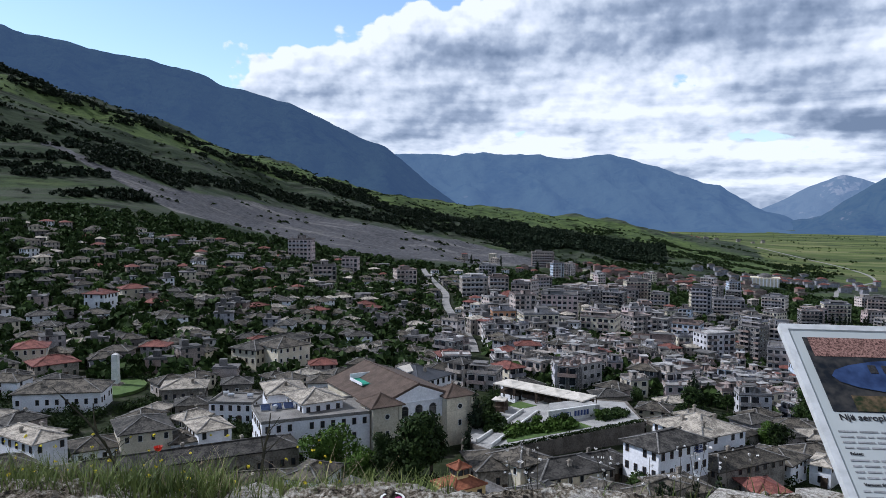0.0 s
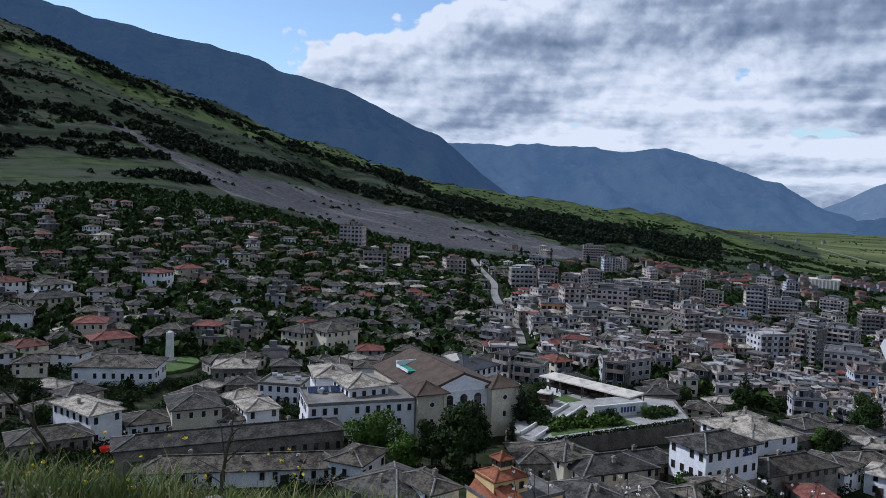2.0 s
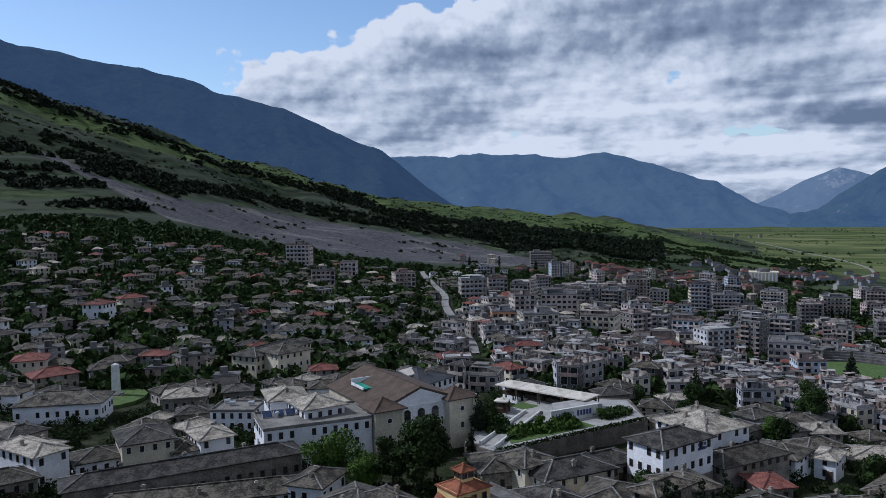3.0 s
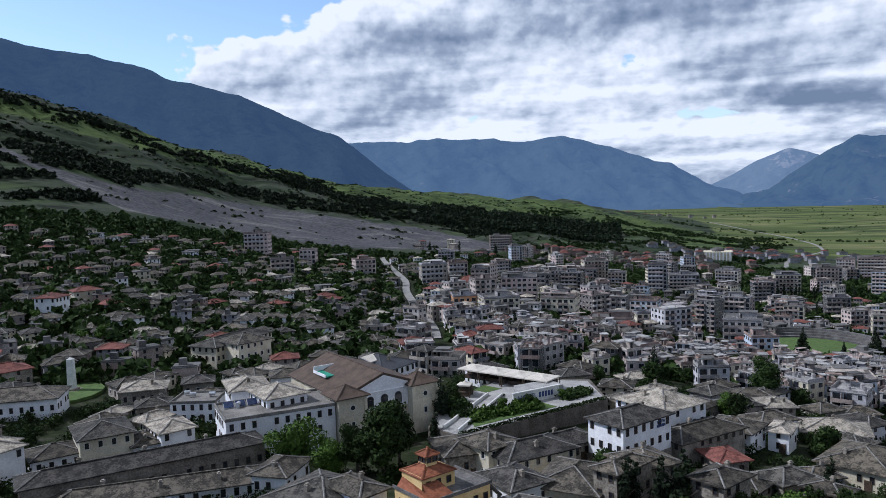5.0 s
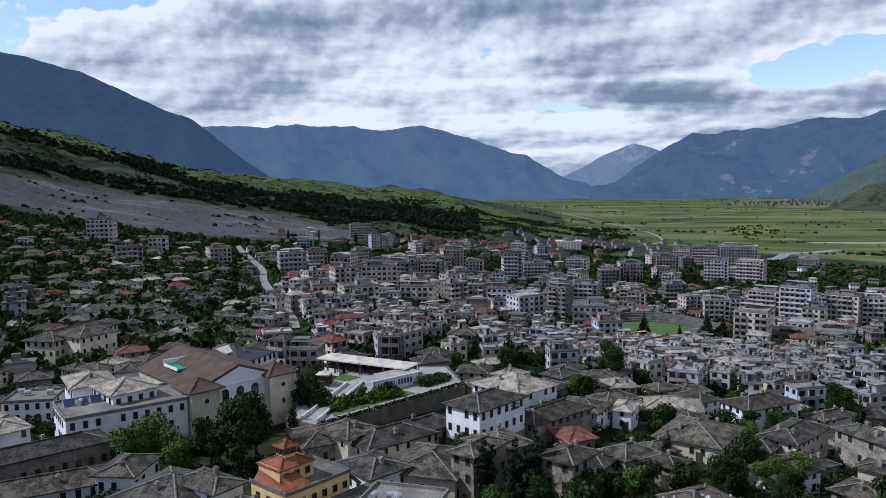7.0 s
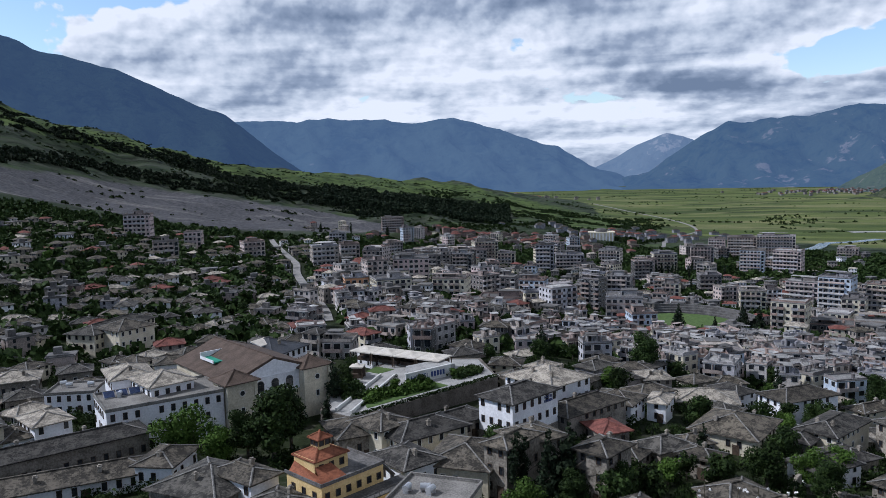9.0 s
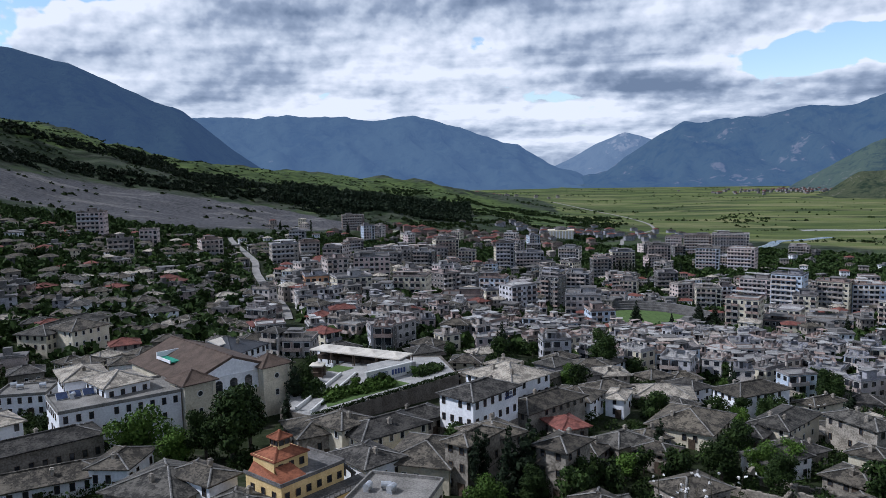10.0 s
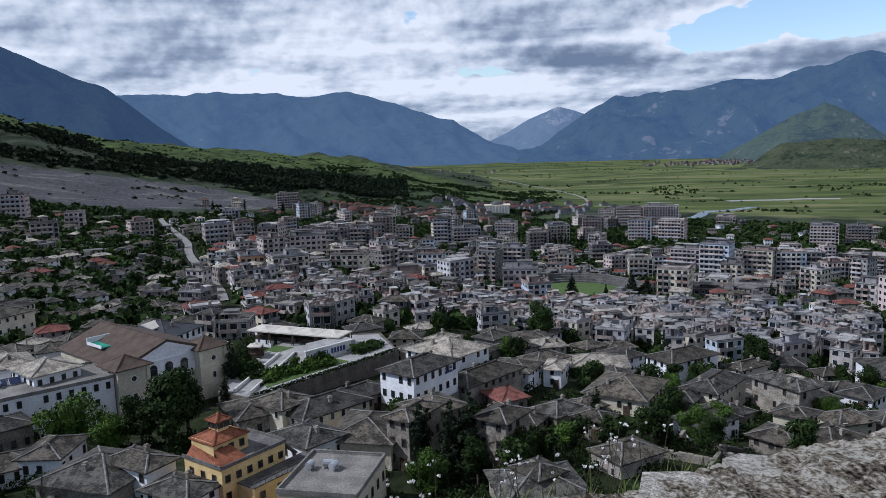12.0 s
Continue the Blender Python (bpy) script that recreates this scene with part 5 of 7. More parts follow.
scrub("bushes", [(x, 163.5 + (x - 33) * 0.6 + _r.uniform(6.5, 12.0), PZ + 0.1) for x in [_r.uniform(34.0, 43) for _ in range(40)]], [_r.uniform(0.6, 1.5) for _ in range(40)], M_LEAF, "dark green shrubs along the terrace", per=60, leaf=0.24, seed=16)
scrub("bushes", [(_r.uniform(8.2, 13.0), _r.uniform(163, 182), PZ + 0.1) for _ in range(44)], [_r.uniform(0.7, 1.8) for _ in range(44)], M_LEAF, "dark green shrubs beside the ramp", per=60, leaf=0.24, seed=17)


def canopy(x, y, turn, side=6.0):
    ob = base_empty("canopy", pose(x, y, PZ, 0, 0, turn), "white canvas canopy on dark posts over the terrace", "canopy", "canopies on the square")
    a = side / 2
    s = Shape()
    for p, q in (((-a, -a), (a, -a)), ((a, -a), (a, a)), ((a, a), (-a, a)), ((-a, a), (-a, -a))):
        s.poly([(*p, 3.0), (*q, 3.0), (q[0] * 0.45, q[1] * 0.45, 3.2), (p[0] * 0.45, p[1] * 0.45, 3.2)])
        s.poly([(p[0] * 0.45, p[1] * 0.45, 3.2), (q[0] * 0.45, q[1] * 0.45, 3.2), (0, 0, 3.75)])
        s.poly([(*p, 2.7), (*q, 2.7), (*q, 3.0), (*p, 3.0)])
    part("canvas", s.mesh("canvas", M_CANVAS), ob)
    for i in (-1, 1):
        for j in (-1, 1):
            part("post", Shape().box(-0.09, 0.09, -0.09, 0.09, 0, 2.8).mesh("post", M_WOODDK), ob, pose(i * (a - 0.15), j * (a - 0.15), 0))
    part("counter", Shape().box(-a + 0.4, a - 0.4, -0.6, 0.6, 0, 1.0).box(-a + 0.4, a - 0.4, 1.0, 2.6, 0, 2.4).mesh("counter", M_WOODDK), ob)


for i in range(4):
    canopy(17.6 + i * 5.0, 196.0 - i * 4.4, -41.5, 6.5)
canopy(13.6, 180.0, -20, 3.2)

_sign = base_empty("sign_wall", pose(29.5, 172.8, PZ, 0, 0, 27), "pale wall with dark hotel lettering below the terrace", "sign")
part("wall", Shape().box(-6.5, 6.5, 0, 0.4, 0, 2.6).box(-6.7, 6.7, -0.1, 0.5, 2.6, 2.8).mesh("wall", M_FRAME), _sign)
lettering("HOTEL", 1.7, pose(-2.6, -0.03, 0.8, 90), _sign, M_BLUESIGN)
_s = Shape()
for i in range(5):
    _s.box(0.6 + i * 0.85, 1.15 + i * 0.85, -0.08, 0, 0.8, 2.0)
part("name_bars", _s.mesh("name_bars", M_BLUESIGN), _sign)
slab("terrace", [(24.5, 171), (36.5, 176.8), (34, 182), (25, 178)], PZ + 2.5, 2.4, M_PAVE, "raised terrace of the hotel", "terrace")


def obelisk():
    ob = base_empty("obelisk", pose(-92.5, 216.6, -52.6), "tall white stone obelisk on a round terrace", "monument")
    PLACED.append((-92.5, 216.6, 12))
    s = Shape()
    a, b, h = 0.95, 0.8, 9.0
    for i in range(4):
        t0, t1 = math.pi / 4 + i * math.pi / 2, math.pi / 4 + (i + 1) * math.pi / 2
        s.poly([(a * 1.41 * math.cos(t0), a * 1.41 * math.sin(t0), 0.8), (a * 1.41 * math.cos(t1), a * 1.41 * math.sin(t1), 0.8), (b * 1.41 * math.cos(t1), b * 1.41 * math.sin(t1), h), (b * 1.41 * math.cos(t0), b * 1.41 * math.sin(t0), h)])
        s.poly([(b * 1.41 * math.cos(t0), b * 1.41 * math.sin(t0), h), (b * 1.41 * math.cos(t1), b * 1.41 * math.sin(t1), h), (0, 0, h + 0.5)])
    part("shaft", s.mesh("shaft", M_FRAME), ob)
    part("plinth", Shape().box(-2, 2, -2, 2, 0, 0.4).box(-1.5, 1.5, -1.5, 1.5, 0.4, 0.8).mesh("plinth", M_STONE), ob)


obelisk()
slab("lawn", [(-92.5 + 9 * math.cos(i * 0.4488), 214.0 + 11 * math.sin(i * 0.4488)) for i in range(14)], -52.2, 3.0, M_LAWN, "round grassy terrace below the obelisk", "lawn")


def stadium():
    cx, cy = 199.0, 362.0
    slab("sports_field", [(cx + 28 * math.cos(i * 0.2244), cy + 33 * math.sin(i * 0.2244)) for i in range(28)], -85.5, 6.0, M_LAWN, "green football pitch of the stadium", "field")
    s = Shape()
    n = 26
    for i in range(n):
        t0, t1 = -0.2 + i * 3.0 / n, -0.2 + (i + 1) * 3.0 / n
        for k in range(4):
            r0, r1 = 1.06 + k * 0.045, 1.06 + (k + 1) * 0.045
            q = [(cx + 28 * r * math.cos(t), cy + 33 * r * math.sin(t)) for r, t in ((r0, t0), (r0, t1), (r1, t1), (r1, t0))]
            z = -85.0 + k * 1.2
            s.poly([(*q[1], z - 1.2), (*q[0], z - 1.2), (*q[0], z), (*q[1], z)])
            s.poly([(*q[0], z), (*q[3], z), (*q[2], z), (*q[1], z)])
            if k == 3:
                s.poly([(*q[3], z - 9), (*q[2], z - 9), (*q[2], z), (*q[3], z)])
    tagged(new("stadium_stand", s.mesh("stadium_stand", M_CONC)), "curved grey concrete stand round the pitch", "stand", kind="structure")
    PLACED.append((cx, cy, 46))
    PLACED.append((cx - 13, cy - 26, 26))
    PLACED.append((cx + 6, cy - 34, 22))


stadium()


def domed_hall():
    ob = base_empty("domed_hall", pose(416.7, 996, -108.2, 0, 0, -22), "pale round-domed hall with columns on the hill", "building")
    PLACED.append((416, 996, 30))
    w, h = 17.0, 11.0
    part("wall", Shape().box(-w, w, -10, 10, -6, h).box(-w - 1, w + 1, -11, 11, h, h + 1).mesh("wall", M_CREAM), ob)
    for i in range(8):
        part("column", Shape().box(-0.7, 0.7, -0.7, 0.7, 0, h).mesh("column", M_WHITE), ob, pose(-w + 2.2 + i * (2 * w - 4.4) / 7, -11.5, 0))
    s = Shape()
    for i in range(16):
        for j in range(5):
            q = []
            for a, b in ((i, j), (i + 1, j), (i + 1, j + 1), (i, j + 1)):
                t, e = a * math.pi / 8, b * math.pi / 10
                q.append((8 * math.cos(t) * math.cos(e), 8 * math.sin(t) * math.cos(e), h + 1 + 5.5 * math.sin(e)))
            s.poly(q)
    part("dome", s.mesh("dome", M_CONC), ob)


domed_hall()
ribbon("road", [(-18, 717), (-12, 660), (-3, 590), (2, 540), (2, 490), (3, 460), (7, 400), (9, 377), (12, 330), (12, 300)], 4.6, M_ROAD, "pale road climbing through the town", "road")
ribbon("road", [(455, 900), (471, 921), (500, 975), (548, 1044), (620, 1130), (681, 1212), (760, 1400), (830, 1700), (850, 2100)], 5.0, M_ROAD, "pale country road into the plain", "road")
ribbon("river", [(590, 800), (607, 817), (650, 860), (715, 929), (760, 945), (786, 957), (850, 990)], 15.0, M_WATER, "pale blue river winding across the plain", "river", 0.4)
ribbon("road", [(-100, 380), (-60, 420), (-20, 470), (-45, 520), (-70, 560)], 4.0, M_ROAD, "pale lane between hillside houses", "road")
ribbon("gravel_bank", [(905, 1120), (945, 1110), (985, 1085), (1030, 1075), (1075, 1040)], 20.0, M_PAVE, "pale gravel flats beside the river", "gravel", 0.4)


def roof_panel(name, x, y, z, w, d, tilt, rot, mat, label, category):
    ob = base_empty(name, pose(x, y, z, 0, 0, rot), label, category)
    part("panel", Shape().box(-w / 2, w / 2, -d / 2, d / 2, 0, 0.12).mesh("panel", mat), ob, pose(0, 0, 0.55, tilt))
    part("frame", Shape().box(-w / 2 - 0.1, w / 2 + 0.1, -d / 2 - 0.1, d / 2 + 0.1, -0.06, 0.06).mesh("frame", M_METAL), ob, pose(0, 0, 0.5, tilt))
    for sx in (-1, 1):
        part("leg", Shape().box(-0.05, 0.05, -0.05, 0.05, -0.6, 0.6).mesh("leg", M_METAL), ob, pose(sx * w * 0.4, 0, 0))


M_SOLAR = material("solar_glass", (0.02, 0.03, 0.07), (0.04, 0.06, 0.13), 1.0, 0.2, 6, 0.0, spec=0.5)
for i in range(4):
    roof_panel("solar_panel", -36.5 + i * 2.2, 157.5 + i * 0.9, -43.2, 1.9, 1.6, 32, 22, M_SOLAR, "dark blue solar panel on a flat roof", "solar panel")
roof_panel("skylight", -8.6, 196.5, -43.4, 5.0, 3.4, 16, 52, M_CANVAS, "white skylight on a dark roof", "skylight")

# ---- the rest of the town, quarter by quarter ----
ROAD_Y, ROAD_X = [300, 330, 377, 400, 460, 490, 540, 590, 660, 717], [12, 12, 9, 7, 3, 2, 2, -3, -12, -18]


def free(x, y, r):
    if 235 < y < 717 and abs(x - float(np.interp(y, ROAD_Y, ROAD_X))) < 4.0 + r * 0.5:
        return False
    for px, py, pr in PLACED:
        if (x - px) ** 2 + (y - py) ** 2 < (r + pr) ** 2 * 0.72:
            return False
    if 2 < x < 50 and 148 < y < 200:
        return False
    if -26 < x < 4 and 120 < y < 152:
        return False
    if (x - 81) ** 2 + (y - 103) ** 2 < 150:
        return False
    return True


# hillside houses: eight patterns of wall and roof, each with its own windows
PATTERNS = []


def pattern(w, d, h, floors, roof, wall):
    wl = Shape().box(-w / 2, w / 2, -d / 2, d / 2, -6, h, bottom=False).mesh("wall", WALLS[wall])
    if roof == "flat":
        rf = Shape().box(-w / 2 - 0.3, w / 2 + 0.3, -d / 2 - 0.3, d / 2 + 0.3, 0, 0.25).box(-w / 2, w / 2, -d / 2, -d / 2 + 0.15, 0.25, 0.7).box(-w * 0.3, 0, 0, d * 0.3, 0.25, 2.2).mesh("roof", M_CONC)
    else:
        rf = hip_mesh(w, d, min(w, d) * 0.2, 0.55, ROOFS[roof])
    PATTERNS.append((w, d, h, floors, roof, wall, wl, rf))


for q in ((8.8, 6.8, 3.5, 1, "slate", "any"), (8.0, 6.6, 3.4, 1, "slate", "stone"), (9.6, 6.8, 4.4, 2, "slate", "white"), (6.6, 5.6, 2.4, 1, "slate", "any"), (8, 6.6, 4.4, 2, "red", "any"),
          (7, 6, 3.6, 1, "red", "cream"), (7, 6, 4.2, 2, "flat", "any"), (8.6, 5.8, 2.6, 1, "pale", "stone"), (8.0, 6.6, 3.8, 2, "slate", "cream"), (7.5, 7, 6.2, 3, "flat", "any")):
    pattern(*q)


def house_windows(k):
    """All small windows of one pattern, for houses far off."""
    w, d, h, floors = PATTERNS[k][:4]
    s = Shape()
    for fm, length in face_poses(w, d):
        n = 2 if length < 8 else 3
        for fl in range(floors):
            for i in range(n):
                cx, z = (i + 0.5) / n * length - length / 2, fl * h / floors + 0.9
                s.poly([fm @ Vector(p) for p in ((cx - 0.42, -0.03, z), (cx + 0.42, -0.03, z), (cx + 0.42, -0.03, z + 1.25), (cx - 0.42, -0.03, z + 1.25))])
    return s.mesh("windows", M_GLASS)


FAR_WINDOWS = [house_windows(k) for k in range(len(PATTERNS))]


def plain_house(k, x, y, rot, group):
    w, d, h, floors, roof, wall, wl, rf = PATTERNS[k]
    z = min(ground_z(x + a, y + b) for a in (-3, 3) for b in (-3, 3)) + 0.3
    ob = base_empty("house", pose(x, y, z, 0, 0, rot), words(roof, wall, floors), "house", group)
    PLACED.append((x, y, max(w, d) * 0.58))
    part("wall", wl, ob)
    part("roof", rf, ob, pose(0, 0, h))
    step = h / floors
    rg = random.Random(int(x * 3 + y))
    if math.hypot(x, y) > 250:
        tagged(part("glazing", FAR_WINDOWS[k], ob), kind="stuff")
    else:
        for fm, length in face_poses(w, d)[:3]:
            n = 2 if length < 8 else 3
            for fl in range(floors):
                for i in range(n):
                    if rg.random() < 0.8:
                        part("window", WINDOW_DARK if rg.random() < 0.6 else WINDOW, ob, fm @ pose((i + 0.5) / n * length - length / 2, 0, fl * step + 0.8))
    if roof != "flat" and rg.random() < 0.5:
        part("chimney", CHIM, ob, pose(w * 0.22, d * 0.15, h + 0.8))


def quarter(n, a0, a1, r0, r1, seed, maker, size, power=1.0, keep=None, spacing=1.0):
    """Up to n sites scattered evenly over a sector, away from what stands already."""
    rg = random.Random(seed)
    done = 0
    for _ in range(n * 14):
        if done >= n:
            break
        a = rg.uniform(a0, a1)
        r = (r0 ** 2 + (r1 ** 2 - r0 ** 2) * rg.random() ** power) ** 0.5
        x, y = r * math.sin(radians(a)), r * math.cos(radians(a))
        if keep and not keep(a, r):
            continue
        if not free(x, y, size * spacing):
            continue
        maker(rg, x, y, a)
        done += 1


def hillside(rg, x, y, a):
    plain_house(rg.choice((0, 0, 0, 1, 1, 2, 3, 3, 3, 4, 6, 6, 7, 7, 8, 8, 0, 9)), x, y, -a + rg.choice((0, 0, 20, -25, 35, 90)) + rg.uniform(-12, 12), "houses on the slope")


def oldtown(rg, x, y, a):
    plain_house(rg.choice((0, 1, 1, 2, 3, 7, 8)), x, y, -a + rg.choice((0, 30, -35, 45)) + rg.uniform(-10, 10), "houses of the old town")


def townhouse(rg, x, y, a):
    fl = rg.choice((2, 2, 2, 3, 3) if a < 20 else (2, 3, 3))
    apartments(x, y, rg.choice((5.8, 5.8, 8.7) if a < 20 else (5.8, 5.8, 5.8, 8.7)), rg.choice((5.8, 5.8, 5.8, 8.7)), fl * 2.6, -a + rg.choice((-40, -15, 10, 35)) + rg.uniform(-5, 5), fl, tint=rg.choice((None, "white", "white", "white", "grey", "cream", "rose") if a < 20 else ("white", "white", "white", "white", "white", None, "cream", "blue")), balconies=rg.random() < 0.6, thing="town_house", flat=a > 20)


def tower_block(rg, x, y, a):
    fl = rg.choice((4, 5, 5, 6, 7))
    apartments(x, y, rg.choice((8.7, 11.6, 11.6, 14.5)), rg.choice((8.7, 11.6)), fl * 2.7, -a + rg.choice((-30, -10, 15, 35)) + rg.uniform(-5, 5), fl, tint=rg.choice((None, "white", "white", "cream", "rose", "rose", "grey", "blue")))


def slope_edge(a, r):
    return r < np.interp(a, [-36, -24, -12, 0], [590, 560, 620, 700])


quarter(26, -36, -5, 165, 235, 1, oldtown, 5.0)
quarter(40, 12, 50, 118, 225, 2, oldtown, 5.6)
quarter(26, 50, 62, 120, 300, 3, oldtown, 7.0)
quarter(120, 22, 48, 225, 330, 4, townhouse, 3.2)
quarter(105, 0, 24, 225, 360, 5, townhouse, 3.6)
quarter(16, -10, 6, 200, 300, 6, oldtown, 4.5)
quarter(34, 2, 50, 350, 560, 7, tower_block, 8.0)
quarter(34, 6, 46, 540, 900, 8, tower_block, 10.0, keep=lambda a, r: r < 700 or a < 38)
quarter(40, 0, 50, 340, 640, 9, townhouse, 5.0)
quarter(170, -37, 2, 225, 400, 10, hillside, 3.9)

# the farther houses of the slope and the town's edge, joined
FAR_SHAPES = {}


def far_house(rg, x, y, a):
    w, d = rg.uniform(5.8, 9.0), rg.uniform(4.8, 6.8)
    fl = rg.choice((1, 1, 2, 2) if a < 2 else (1, 2, 2, 3, 3))
    h = fl * (2.2 if a < 2 else 2.5)
    z = ground_z(x, y)
    m = pose(x, y, z, 0, 0, -a + rg.choice((0, 20, -25, 40)) + rg.uniform(-10, 10))
    kind = rg.choice(("flat", "flat", "flat", "pale", "slate", "red")) if a > 2 else rg.choice(("slate", "slate", "slate", "slate", "slate", "red", "flat", "flat", "pale", "slate"))
    wall = rg.choice(("any", "white", "cream", "any", "stone", "grey"))
    PLACED.append((x, y, max(w, d) * 0.58))
    s = FAR_SHAPES.setdefault(("wall", wall), Shape())
    n = len(s.v)
    tmp = Shape().box(-w / 2, w / 2, -d / 2, d / 2, -6, h, bottom=False)
    s.v += [tuple(m @ Vector(p)) for p in tmp.v]
    s.f += [tuple(n + i for i in f) for f in tmp.f]
    s.m += tmp.m
    s = FAR_SHAPES.setdefault(("roof", kind), Shape())
    a_, b_, r = w / 2 + 0.5, d / 2 + 0.5, 0.0 if kind == "flat" else d * 0.22
    c = [(-a_, -b_, h), (a_, -b_, h), (a_, b_, h), (-a_, b_, h)]
    k = max(a_ - b_, 0.3)
    p, q = (-k, 0, h + r), (k, 0, h + r)
    if kind == "flat":
        tmp = Shape().box(-a_, a_, -b_, b_, h, h + 0.5)
        if rg.random() < 0.6:
            x0, y0 = rg.uniform(-a_ * 0.8, 0), rg.uniform(-b_ * 0.8, 0)
            tmp.box(x0, x0 + a_ * 0.8, y0, y0 + b_ * 0.9, h + 0.5, h + rg.uniform(1.6, 2.8))
        n = len(s.v)
        s.v += [tuple(m @ Vector(v)) for v in tmp.v]
        s.f += [tuple(n + i for i in f) for f in tmp.f]
        s.m += tmp.m
    else:
        for face in ([c[0], c[1], q, p], [c[2], c[3], p, q], [c[1], c[2], q], [c[3], c[0], p], c[::-1]):
            s.poly([m @ Vector(v) for v in face])
    s = FAR_SHAPES.setdefault(("glass", ""), Shape())
    for fm, length in face_poses(w, d)[:3]:
        for f in range(fl):
            for i in range(3):
                cx, zz = (i + 0.5) / 3 * length - length / 2, f * h / fl + 0.7
                s.poly([m @ fm @ Vector(v) for v in ((cx - 0.42, -0.03, zz), (cx + 0.42, -0.03, zz), (cx + 0.42, -0.03, zz + 1.3), (cx - 0.42, -0.03, zz + 1.3))])


quarter(330, -37, 2, 390, 690, 11, far_house, 3.9, keep=slope_edge)
quarter(60, 30, 50, 560, 980, 12, far_house, 6.0)
quarter(50, 0, 24, 620, 950, 13, far_house, 7.0)
quarter(420, 0, 50, 300, 660, 14, far_house, 3.0)
for (what, finish), s in FAR_SHAPES.items():
    mt = M_GLASS if what == "glass" else WALLS[finish] if what == "wall" else ROOFS[finish]
    nm = {"glass": "far_windows", "wall": "far_house_walls", "roof": "far_house_roofs"}[what]
    lab = {"glass": "dark windows of the far houses", "wall": "pale walls of the far houses on the slope", "roof": "weathered roofs of the far houses on the slope"}[what]
    tagged(new(nm, s.mesh(nm, mt)), lab, "houses", kind="stuff")

# houses too far off to pick apart: the villages of the plain and the upper edge of the town
def village(name, n, cx, cy, sx, sy, seed, label):
    rg = random.Random(seed)
    s = Shape()
    for _ in range(n):
        x, y = rg.gauss(cx, sx), rg.gauss(cy, sy)
        z = float(land_z(np.array([x]), np.array([y]), None, np.array([math.hypot(x, y)]))[0])
        w, d, h = rg.uniform(7, 13), rg.uniform(6, 10), rg.uniform(4, 8)
        s.box(x - w / 2, x + w / 2, y - d / 2, y + d / 2, z - 4, z + h, 0)
        m = rg.choice((1, 2, 1))
        a, b = w / 2 + 0.5, d / 2 + 0.5
        for p, q in (((-a, -b), (a, -b)), ((a, -b), (a, b)), ((a, b), (-a, b)), ((-a, b), (-a, -b))):
            s.poly([(x + p[0], y + p[1], z + h), (x + q[0], y + q[1], z + h), (x, y, z + h + 2.2)], m)
    tagged(new(name, s.mesh(name, M_WALL, M_SLATE, M_TILE)), label, "village", kind="stuff")


village("village", 90, 640, 2450, 160, 90, 1, "pale houses of a far village in the plain")
village("village", 120, 1890, 2360, 150, 90, 2, "pale houses of a village below the hill")
village("village", 90, 260, 900, 70, 60, 3, "low houses at the town's far edge")
village("village", 60, 470, 1050, 80, 60, 4, "low houses and sheds by the country road")

# ---- trees between the houses ----
BIG = (trunk_mesh(13, 0.5, 7, 3), broad_crown(15.0, 6.8, 70, 0.28, M_LEAF, 41), "large dark green plane tree")
LIGHT = (trunk_mesh(9, 0.35, 6, 4), broad_crown(10.5, 5.8, 70, 0.26, M_LEAF_LIGHT, 42), "broad fresh green tree")
tree(BIG, -5.0, 136.0)
tree(BIG, -2.0, 142.0, 0.85)
tree(BIG, -9.5, 137.5, 0.7)
tree(LIGHT, -20.5, 138.5)
tree(LIGHT, -14.5, 137.0, 0.7)
tree(CONIFERS[0], 5.5, 156.0, 0.75)
tree(CONIFERS[0], 7.2, 166.0, 0.9, PZ)
tree(CONIFERS[1], 31.5, 109.0, 1.1, label="dense dark ivy-clad cypress")
tree(CONIFERS[1], 33.0, 110.0, 1.0)
tree(CONIFERS[0], 36.5, 108.5, 1.2)
tree(CONIFERS[0], 39.5, 107.5, 1.35)
tree(CONIFERS[0], 34.0, 104.0, 0.9)
for q in ((20.5, 166.5, 0.42), (27.0, 168.5, 0.36), (35.5, 173.5, 0.34), (11.0, 176.0, 0.5), (12.5, 184.0, 0.5)):
    tree(TREES[int(q[0]) % 5], q[0], q[1], q[2] * 1.25, PZ, "small rounded tree on the hotel square")
tree(BIG, 97.0, 200.0, 0.92, label="dark umbrella-crowned tree above the roofs")
tree(LIGHT, 76, 176, 0.6)
tree(LIGHT, 78, 116, 0.55)
tree(LIGHT, 84, 112, 0.6)
for q in ((30, 100, .7), (38, 101, .6), (46, 103, .6), (73, 108, .7), (80, 103, .6), (90, 114, .75), (113, 150, .6), (105, 148, .6), (146, 168, .9), (150, 172, .8), (145, 130, .7), (155, 126, .8), (160, 122, .7), (120, 118, .6)):
    tree(LIGHT if int(q[0]) % 3 == 0 else BIG, q[0], q[1], q[2] * 0.85)


for q in ((188, 352, 1.35), (184, 347, 1.1), (223, 352, 1.4), (219, 343, 1.2), (229, 346, 1.3), (195, 330, 0.9), (206, 328, 0.9)):
    tree(CONIFERS[0], *q, label="dark green conifer beside the pitch")


